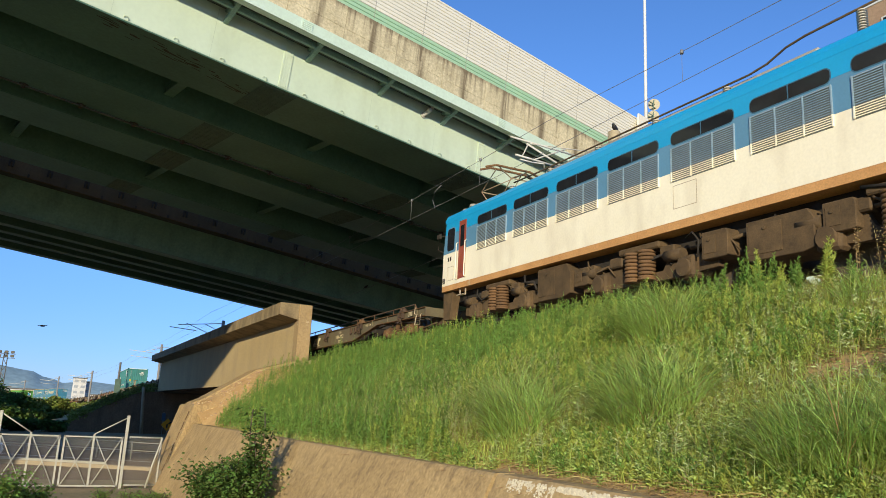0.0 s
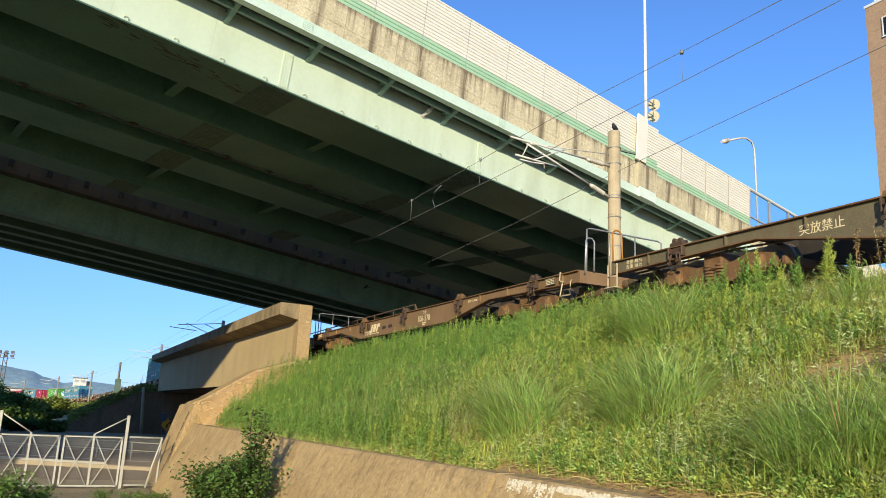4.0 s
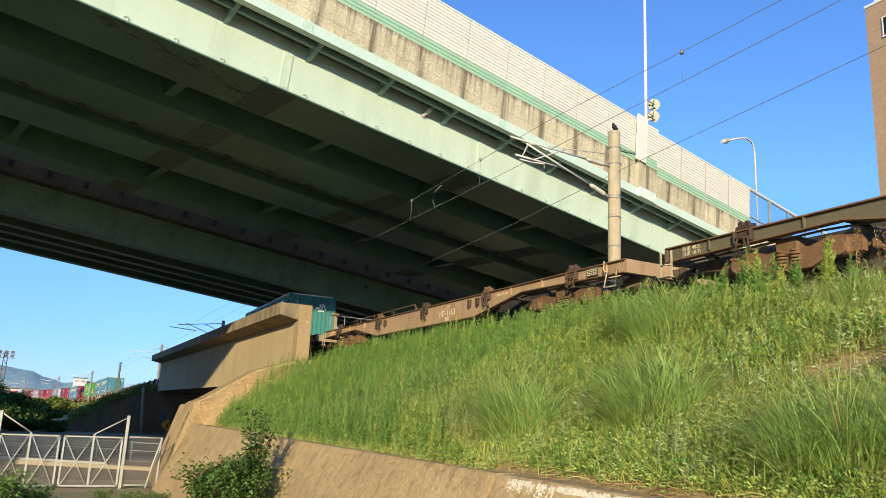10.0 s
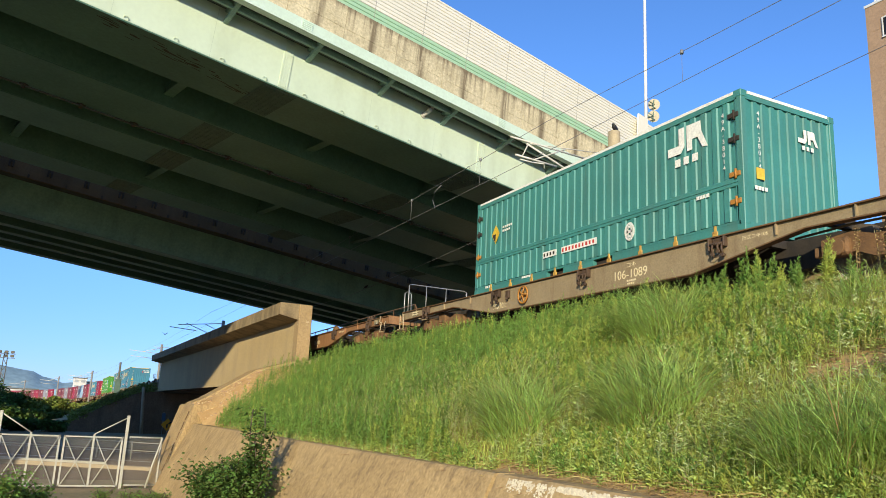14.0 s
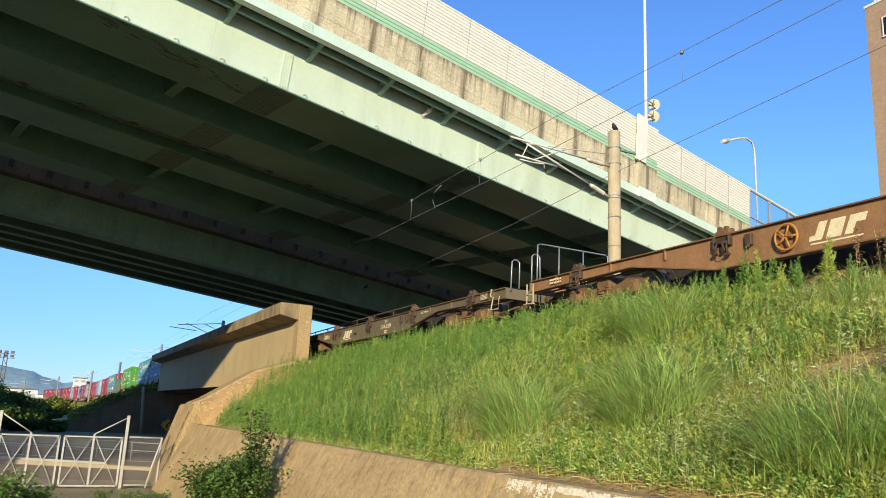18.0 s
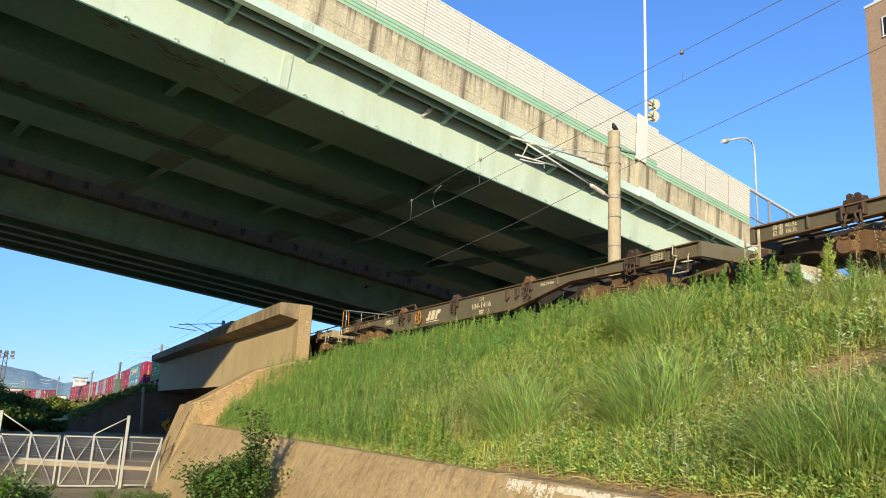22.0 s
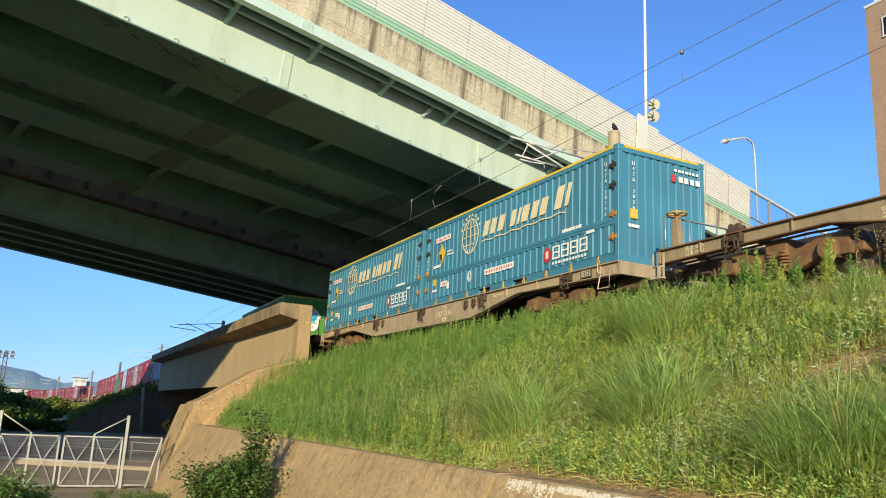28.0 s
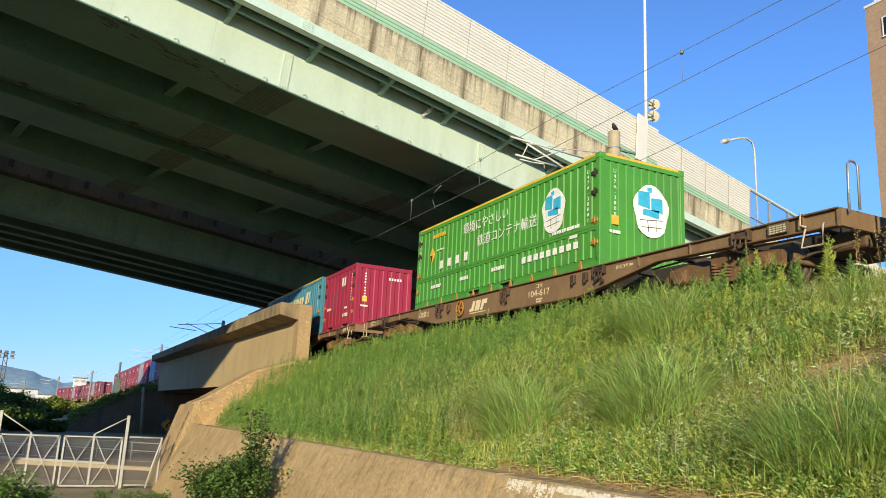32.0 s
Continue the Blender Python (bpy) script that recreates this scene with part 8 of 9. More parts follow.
    for q in ([(-1.70, -4.35), (-1.56, -4.35), (-1.56, -4.08), (-1.70, -4.08)], [(-1.70, -4.075), (-1.56, -4.075), (-1.40, -3.96), (-1.40, -3.82)], [(-1.40, -4.02), (-1.22, -3.89), (-1.40, -3.76)]):
        prism(bm, q, -65.929, -65.92, "yzx")
    part("arrow", bm, M_DARK, s_, "black bent arrow")
    s_ = thing("road_sign", "small blue road sign on a thin post", "road sign")
    bm = bmesh.new()
    cyl(bm, (-66.2, -1.96, -5.05), (-66.2, -1.96, -3.0), 0.03, 6)
    part("post", bm, M_GALV, s_)
    quick(mat("blue sign face", (0.06, 0.12, 0.22), rough=0.5), "plate", s_, (-66.16, -66.13, -2.11, -1.81, -3.75, -3.1))


build_gate()


# ---- far side: trees, banks, town, hills ----
def clump(n, c, rx, ry, rz, leaf, seed):
    r = np.random.default_rng(seed)
    d_ = r.normal(0, 1, (n, 3))
    d_ /= np.linalg.norm(d_, axis=1)[:, None]
    k = r.uniform(0.55, 1.0, n) ** 0.5
    lump = 1 + 0.28 * np.sin(d_[:, 0] * 5 + seed) * np.cos(d_[:, 1] * 4 - seed) + 0.2 * np.sin(d_[:, 2] * 7 + seed)
    p = np.array(c) + d_ * (k * lump)[:, None] * np.array([rx, ry, rz])
    s_ = leaf * r.uniform(0.6, 1.4, n)
    return leaves(p, r.uniform(0, 6.28, n), r.uniform(-0.7, 0.9, n), s_, s_ * 0.6, 0.2)


def build_tree(x, y, z, h, w, seed, material, label):
    t = thing("tree", label, "tree", "far trees", m=pose(x, y, z))
    bm = bmesh.new()
    cyl(bm, (0, 0, -0.3), (0.1, 0.05, h * 0.6), 0.16, 8, 0.06)
    r = random.Random(seed)
    for i in range(5):
        a = 1.3 * i + r.random()
        cyl(bm, (0.03, 0, h * 0.3 + 0.06 * i * h), (w * 0.6 * math.cos(a), w * 0.6 * math.sin(a), h * (0.62 + 0.05 * i)), 0.06, 6, 0.02)
    part("trunk", bm, M_BARK, t)
    ps = []
    for i in range(7):
        a = 0.9 * i + r.random()
        k = 0.0 if i == 0 else r.uniform(0.35, 0.7)
        ps.append(clump(420, (w * k * math.cos(a), w * k * math.sin(a), h * r.uniform(0.45, 0.8)), w * 0.45, w * 0.45, h * 0.24, 0.34, seed * 10 + i))
    part("crown", mesh_np("crown", *join(ps), material), None, t)


for i_, (x_, y_, h_, w_) in enumerate(((-96, -17.2, 4.6, 2.4), (-92, -19.8, 5.2, 2.6), (-100, -15.2, 3.6, 2.0), (-88, -17.0, 3.2, 1.8), (-104, -21, 5.5, 3.0), (-84, -20, 4.0, 2.3))):
    build_tree(x_, y_, -5.05, h_, w_, 3 + i_, V_SHRUB, "dark bushy tree beyond the road")
for i_, (x_, y_, h_, w_) in enumerate(((-104, -11.8, 2.6, 1.5), (-106, -10.2, 3.0, 1.7), (-103, -9.2, 2.6, 1.4), (-100, -12.8, 2.2, 1.4))):
    build_tree(x_, y_, -5.05, h_, w_, 30 + i_, V_FAR, "round yellow green bush beside the far embankment")
for i_, (x_, y_, h_, w_) in enumerate(((-66, -10.7, 0.8, 0.9), (-66.5, -12.1, 0.9, 1.0), (-66, -13.7, 1.0, 1.1), (-66, -15.3, 1.2, 1.2), (-80, -12.6, 1.5, 1.3), (-82, -11.2, 1.3, 1.2), (-79, -14.2, 2.0, 1.5), (-78, -16.0, 2.8, 1.7), (-81, -17.8, 3.6, 2.0))):
    build_tree(x_, y_, -5.05, h_, w_, 50 + i_, V_SHRUB, "low dark bush beyond the road")


def build_far_banks():
    r = np.random.default_rng(3)
    ps = []
    for s in np.arange(-72, -200, -0.55):
        p, th = on_line(s)
        for o in (3.0, 3.8, 4.8, 5.8, 7.0):
            q = p + Vector((math.sin(th), -math.cos(th), 0)) * (o + r.normal(0, 0.25))
            z = p.z - 0.62 - max(0, o - 2.5) * 0.42
            ps.append(clump(14, (q.x, q.y, max(z, -5) + 0.1), 0.5, 0.5, 0.34, 0.26, int(r.integers(1e6))))
    line = ((-9.4, -4.3), (-9.1, -4.0), (-6.5, -2.45), (-3.8, -1.2), (-2.6, -1.05))
    for (y0, z0), (y1, z1) in zip(line, line[1:]):
        for f in np.arange(0, 1, 0.16 / max(0.3, abs(y1 - y0))):
            for x in (-68.8, -69.6, -70.8, -72.5):
                ps.append(clump(16, (x + r.normal(0, 0.2), y0 + (y1 - y0) * f, z0 + (z1 - z0) * f + 0.18), 0.42, 0.42, 0.42, 0.22, int(r.integers(1e6))))
    stuff("far_bank_weeds", join(ps), V_FAR, "overgrown weeds along the far embankment", "weeds")


build_far_banks()


def build_backdrop():
    # The blue is distance haze put into the hill's base colour.
    M_HILL = mat("distant hill tinted with haze", (0.33, 0.45, 0.45), (0.30, 0.42, 0.42), rough=1.0, scale=0.004, fine=0.05, bump=0, rand=0)
    for D, pts, name in ((3200, [(-24, 0), (-20, 90), (-12, 110), (-5.6, 124), (-3.4, 118), (-1.0, 96), (0.8, 62), (2.4, 74), (4.0, 66), (5.4, 52), (7.0, 40), (9, 44), (14, 60), (22, 30), (26, 0)], "distant_hill"),):
        bm = bmesh.new()
        top, bot, back = [], [], []
        for i in range(len(pts) - 1):
            for k in range(6):
                f = k / 6
                a = pts[i][0] + (pts[i + 1][0] - pts[i][0]) * f
                h = pts[i][1] + (pts[i + 1][1] - pts[i][1]) * f + 5 * noise.noise((a * 1.3, 2, D))
                c = EYE + Vector((-math.cos(radians(a)) * D, math.sin(radians(a)) * D, 0))
                top.append(bm.verts.new((c.x, c.y, EYE.z + h)))
                bot.append(bm.verts.new((c.x + 300, c.y, -6)))
                back.append(bm.verts.new((c.x - 500, c.y, -6)))
        for i in range(len(top) - 1):
            bm.faces.new((bot[i], bot[i + 1], top[i + 1], top[i])).smooth = True
            bm.faces.new((top[i], top[i + 1], back[i + 1], back[i]))
        tagged(part(name, bm, M_HILL), "distant forested hill ridge with haze blue in its colour", "hill", kind="structure")
    M_FARWALL = mat("pale far wall", (0.62, 0.60, 0.55), (0.52, 0.50, 0.46), rough=0.9, scale=0.1, fine=1)
    M_FARBLUE = mat("blue grey far wall", (0.22, 0.33, 0.45), (0.30, 0.38, 0.45), rough=0.9, scale=0.1, fine=1)

    M_FARPANE = mat("hazy far window", (0.34, 0.36, 0.36), (0.28, 0.30, 0.31), rough=0.5, bump=0)

    def far_house(a, D, w, h, material, label, floors):
        c = EYE + Vector((-math.cos(radians(a)) * D, math.sin(radians(a)) * D, 0))
        t = thing("far_building", label, "building", "far town buildings", m=pose(c.x, c.y, -5.05, 0, 0, -a))
        quick(material, "wall", t, (-6, 0, -w / 2, w / 2, 0, h))
        quick(M_OLDCONC, "roof", t, (-6.3, 0.3, -w / 2 - 0.3, w / 2 + 0.3, h + 0.004, h + 0.4))
        n = max(2, int(w / 3))
        me = None
        for i in range(floors):
            for k in range(n):
                y, z = -w / 2 + w * (k + 0.5) / n, h * (i + 0.3) / floors
                if me is None:
                    bm = bmesh.new()
                    box(bm, 0.004, 0.08, -w / n * 0.3, w / n * 0.3, 0, h / floors * 0.45)
                    me = part("window", bm, M_FARPANE, t, m=pose(0, y, z)).data
                else:
                    part("window", me, None, t, m=pose(0, y, z))

    far_house(1.85, 420, 6.0, 13.5, M_FARWALL, "white far apartment tower", 5)
    far_house(2.2, 430, 4.0, 12.0, M_FARWALL, "white far apartment tower", 4)
    far_house(-1.6, 300, 11, 5.6, M_FARWALL, "low white far warehouse", 1)
    far_house(0.1, 380, 14, 4.4, M_FARWALL, "low pale far warehouse", 1)
    far_house(4.3, 380, 10, 6.2, M_FARBLUE, "blue grey far workshop", 2)
    far_house(-2.9, 460, 12, 8.0, M_FARBLUE, "blue grey far office block", 3)
    far_house(3.5, 520, 16, 6.6, M_FARWALL, "pale far factory hall", 1)
    # unseen block, added beside the road to shade the far lane
    t = thing("roadside_hall", "plain grey block added out of view to shade the far lane", "building")
    quick(M_OLDCONC, "wall", t, (-29, -20, -46, -24.7, -5.1, 7.0))
    quick(M_OLDCONC, "roof", t, (-29.2, -19.9, -46.2, -24.65, 7.004, 7.3))
    # wall added below the overpass beyond the line: hides sky, bounces light upward
    w_ = thing("retaining_wall", "tan wall added beyond the line to hide sky and bounce light", "wall", kind="structure")
    quick(M_KERB, "wall_panel", w_, (-80, -34, 14.0, 14.6, -6.4, 4.3))
    # brown tiled block beyond the overpass
    t = thing("apartment_building", "tall brown tiled apartment block with a pale roof coping", "building")
    M_TILE = mat("brown wall tile", (0.40, 0.265, 0.155), (0.35, 0.23, 0.135), rough=0.6, scale=0.6, fine=9, bump=0.05, rand=0.02)
    quick(M_TILE, "wall", t, (-25.72, -6, 39.1, 56, -5.05, 29.1))
    quick(M_WHITEPAINT, "roof_coping", t, (-25.78, -5.9, 39.04, 56, 29.104, 29.32), bevel=0.02)
    quick(M_WHITEPAINT, "roof_rail", t, (-25.1, -25.0, 39.3, 39.4, 29.324, 30.6), (-24.9, -6, 39.3, 39.4, 30.4, 30.6))
    for x0 in (-24.4, -21.0, -17.6, -14.2):
        for k in range(1 if x0 < -24 else 4):
            z0 = 26.3 - 3.0 * k
            win = quick(M_WINDOW, "window", t, (x0, x0 + 1.7, 39.06, 39.098, z0, z0 + 1.4))
            quick(M_WHITEPAINT, "window_frame", win, (x0 - 0.08, x0 - 0.004, 39.0, 39.098, z0, z0 + 1.4), (x0 - 0.08, x0 + 1.78, 39.0, 39.098, z0 + 1.404, z0 + 1.5), (x0 + 1.704, x0 + 1.78, 39.0, 39.098, z0, z0 + 1.4), (x0 - 0.12, x0 + 1.82, 38.98, 39.098, z0 - 0.09, z0 - 0.004))
    bm = bmesh.new()
    box(bm, -25.72, -6, 39.09, 39.098, 0, 0.02)
    me = part("tile_joint", bm, M_TILE, t, m=pose(0, 0, 3.0)).data
    for i in range(1, 9):
        part("tile_joint", me, None, t, m=pose(0, 0, 3.0 + 3.0 * i))


build_backdrop()


# ---- birds ----
M_CROW = mat("black feathers", (0.012, 0.012, 0.014), (0.02, 0.02, 0.024), rough=0.5, bump=0, rand=0)


def build_crow(x, y, z, turn, size=1.0):
    t = thing("crow", "black crow perched and facing along the line", "bird", "crows", m=pose(x, y, z, 0, 0, turn) @ Matrix.Diagonal((size, size, size, 1)))
    bm = bmesh.new()
    bmesh.ops.create_icosphere(bm, subdivisions=2, radius=1, matrix=Matrix.Translation((0, 0, 0.16)) @ pose(0, 0, 0, 0, -38, 0) @ Matrix.Diagonal((0.15, 0.08, 0.085, 1)))
    part("body", bm, M_CROW, t)
    bm = bmesh.new()
    bmesh.ops.create_icosphere(bm, subdivisions=2, radius=0.058, matrix=Matrix.Translation((0.10, 0, 0.29)))
    part("head", bm, M_CROW, t)
    bm = bmesh.new()
    cyl(bm, (0.14, 0, 0.288), (0.22, 0, 0.272), 0.022, 8, 0.004)
    part("beak", bm, M_CROW, t)
    bm = bmesh.new()
    prism(bm, [(-0.08, 0.12), (-0.06, 0.09), (-0.26, -0.03), (-0.27, 0.0)], -0.035, 0.035, "xzy")
    part("tail", bm, M_CROW, t)
    for sy in (-1, 1):
        bm = bmesh.new()
        cyl(bm, (0.0, sy * 0.03, 0.0), (0.0, sy * 0.03, 0.10), 0.008, 6)
        box(bm, -0.03, 0.05, sy * 0.03 - 0.01, sy * 0.03 + 0.01, 0.0, 0.008)
        part("leg", bm, M_CROW, t)
        bm = bmesh.new()
        bmesh.ops.create_icosphere(bm, subdivisions=2, radius=1, matrix=Matrix.Translation((-0.04, sy * 0.065, 0.16)) @ pose(0, 0, 0, 0, -42, 0) @ Matrix.Diagonal((0.17, 0.022, 0.07, 1)))
        part("wing", bm, M_CROW, t)


build_crow(-11.0, 3.12, 6.56, -70, 0.8)



def build_flyer(k=1.0):
    t = thing("flying_bird", "small dark bird in flight with spread wings", "bird", "flying birds")
    bm = bmesh.new()
    bmesh.ops.create_icosphere(bm, subdivisions=2, radius=1, matrix=Matrix.Diagonal((0.17, 0.05, 0.05, 1)))
    part("body", bm, M_CROW, t)
    bm = bmesh.new()
    prism(bm, [(-0.12, -0.02), (-0.12, 0.02), (-0.27, 0.06), (-0.27, -0.06)], -0.006, 0.006, "xyz")
    part("tail", bm, M_CROW, t)
    for sy in (-1, 1):
        bm = bmesh.new()
        prism(bm, [(0.09, 0), (0.10, sy * 0.12), (0.02, sy * 0.30), (-0.05, sy * 0.27), (-0.06, 0)], -0.006, 0.006, "xyz")
        WINGS.append((part("wing", bm, M_CROW, t), sy))
    for o in t.children:
        o.data.transform(Matrix.Scale(k, 4))
    return t


WINGS = []
FLYERS = [build_flyer(), build_flyer(0.8)]
build_crow(-31.6, 3.1, 4.272, 80, 0.62)


# ---- road vehicles passing under the bridge ----
M_RUBBER = mat("black tyre rubber", (0.02, 0.02, 0.02), rough=0.85, bump=0.05)
M_RIM = mat("silver wheel rim", (0.45, 0.45, 0.46), rough=0.35, metal=0.7)
M_HEADLIGHT = mat("clear headlight lens", (0.55, 0.56, 0.58), rough=0.15, spec=0.7)
M_TAIL = mat("red tail lamp lens", (0.35, 0.02, 0.02), rough=0.2, spec=0.6)
M_TRIM = mat("black plastic trim", (0.025, 0.025, 0.027), rough=0.6)


def car_paint(name, c):
    return mat(name, c, tuple(0.92 * k for k in c), rough=0.38, scale=1.5, fine=20, bump=0, rand=0.02, spec=0.4, fine_amount=0.06)


def wheels(t, xs, track, r):
    for x in xs:
        for sy in (-1, 1):
            y = sy * track
            bm = bmesh.new()
            ring_(bm, (x, y, r), r * 0.78, r * 0.22, "y", 20, 8)
            w = part("wheel", bm, M_RUBBER, t, "black tyre")
            bm = bmesh.new()
            cyl(bm, (x, y - 0.07, r), (x, y + 0.07, r), r * 0.62, 16)
            part("rim", bm, M_RIM, w)
            for k in range(5):
                a = 1.2566 * k
                quick(M_RIM, "spoke", w, (-0.03, 0.03, y + sy * 0.07 - 0.012, y + sy * 0.07 + 0.012, 0.04, r * 0.6), m=pose(x, 0, r, 0, math.degrees(a), 0))


def loft(bm, low, high):
    a = [bm.verts.new(p) for p in low]
    b = [bm.verts.new(p) for p in high]
    n = len(a)
    for k in range(n):
        bm.faces.new((a[k], a[(k + 1) % n], b[(k + 1) % n], b[k]))
    bm.faces.new(a[::-1])
    bm.faces.new(b)


def build_car(label, category, L, W, H, paint, hood, tail, belt, rake=(0.75, 0.5), rails=False):
    """Front towards +x; hood and tail are the lengths before and behind the cabin at the belt line."""
    t = thing("passenger_car", label, category, "road vehicles")
    h2, w2 = L / 2, W / 2
    bm = bmesh.new()
    r = 0.31
    xa, xb = -h2 + 0.72, h2 - 0.78
    prof = [(-h2 + 0.03, 0.30), (-h2, 0.45), (-h2 + 0.02, belt - 0.12), (-h2 + 0.12, belt), (h2 - hood, belt), (h2 - hood * 0.45, belt - 0.06), (h2 - 0.12, belt - 0.20), (h2, belt - 0.36), (h2, 0.36), (h2 - 0.06, 0.24)]
    for xc in (xb, xa):
        prof += [(xc + 0.37 * math.cos(a), 0.24 + 0.40 * math.sin(a)) for a in (0, 0.5, 1.05, 1.57, 2.09, 2.64, math.pi)]
    prism(bm, prof, -w2, w2, "xzy")
    bmesh.ops.bevel(bm, geom=[e for e in bm.edges if all(abs(v.co.y) == w2 for v in e.verts) and min(v.co.z for v in e.verts) > 0.25], offset=0.05, segments=2, affect="EDGES")
    body = part("body", bm, paint, t)
    x0, x1 = -h2 + max(tail, 0.06), h2 - hood
    bm = bmesh.new()
    wi = w2 - 0.05
    wt = w2 - 0.20
    loft(bm, [(x0, -wi, belt - 0.01), (x1, -wi, belt - 0.01), (x1, wi, belt - 0.01), (x0, wi, belt - 0.01)], [(x0 + rake[1], -wt, H - 0.05), (x1 - rake[0], -wt, H - 0.05), (x1 - rake[0], wt, H - 0.05), (x0 + rake[1], wt, H - 0.05)])
    part("window_band", bm, M_WINDOW, t, "dark tinted windows")
    bm = bmesh.new()
    loft(bm, [(x0 + rake[1] - 0.06, -wt - 0.03, H - 0.07), (x1 - rake[0] + 0.06, -wt - 0.03, H - 0.07), (x1 - rake[0] + 0.06, wt + 0.03, H - 0.07), (x0 + rake[1] - 0.06, wt + 0.03, H - 0.07)], [(x0 + rake[1] + 0.15, -wt + 0.1, H), (x1 - rake[0] - 0.2, -wt + 0.1, H), (x1 - rake[0] - 0.2, wt - 0.1, H), (x0 + rake[1] + 0.15, wt - 0.1, H)])
    part("roof", bm, paint, t)
    for sy in (-1, 1):
        for f in (0.0, 0.36, 0.68, 1.0):
            xl, xt = x0 + (x1 - x0) * f, x0 + rake[1] + (x1 - rake[0] - x0 - rake[1]) * f
            bm = bmesh.new()
            tube(bm, [(xl, sy * (wi + 0.004), belt - 0.01), (xt, sy * (wt + 0.012), H - 0.05)], 0.035, 6)
            part("pillar", bm, paint, t)
        quick(M_TRIM, "mirror", t, (x1 - 0.35, x1 - 0.2, *sorted((sy * (w2 + 0.16), sy * (w2 - 0.02))), belt + 0.02, belt + 0.15), bevel=0.03)
        quick(M_HEADLIGHT, "headlight", t, (h2 - 0.22, h2 + 0.006, *sorted((sy * (w2 - 0.05), sy * (w2 - 0.42))), belt - 0.36, belt - 0.23), bevel=0.03)
        quick(M_TAIL, "tail_lamp", t, (-h2 - 0.006, -h2 + 0.12, *sorted((sy * (w2 + 0.004), sy * (w2 - 0.25))), belt - 0.26, belt - 0.08), bevel=0.02)
        quick(M_TRIM, "sill", t, (xa + 0.42, xb - 0.42, *sorted((sy * (w2 - 0.04), sy * (w2 + 0.006))), 0.20, 0.29), bevel=0.02)
        for f in (0.36, 0.68):
            quick(M_TRIM, "door_handle", t, (x0 + (x1 - x0) * f + 0.08, x0 + (x1 - x0) * f + 0.24, *sorted((sy * w2, sy * (w2 + 0.02))), belt - 0.16, belt - 0.12))
        if rails:
            bm = bmesh.new()
            tube(bm, [(x0 + rake[1] + 0.1, sy * wt, H - 0.02), (x0 + rake[1] + 0.2, sy * wt, H + 0.05), (x1 - rake[0] - 0.2, sy * wt, H + 0.05), (x1 - rake[0] - 0.1, sy * wt, H - 0.02)], 0.018, 6)
            part("roof_rail", bm, M_GALV, t)
    quick(M_TRIM, "grille", t, (h2 - 0.05, h2 + 0.008, -w2 + 0.5, w2 - 0.5, 0.40, belt - 0.30), bevel=0.01)
    quick(M_TRIM, "underbody", t, (-h2 + 0.25, h2 - 0.25, -w2 + 0.14, w2 - 0.14, 0.16, 0.32))
    wheels(t, (xa, xb), w2 - 0.10, r)
    return t


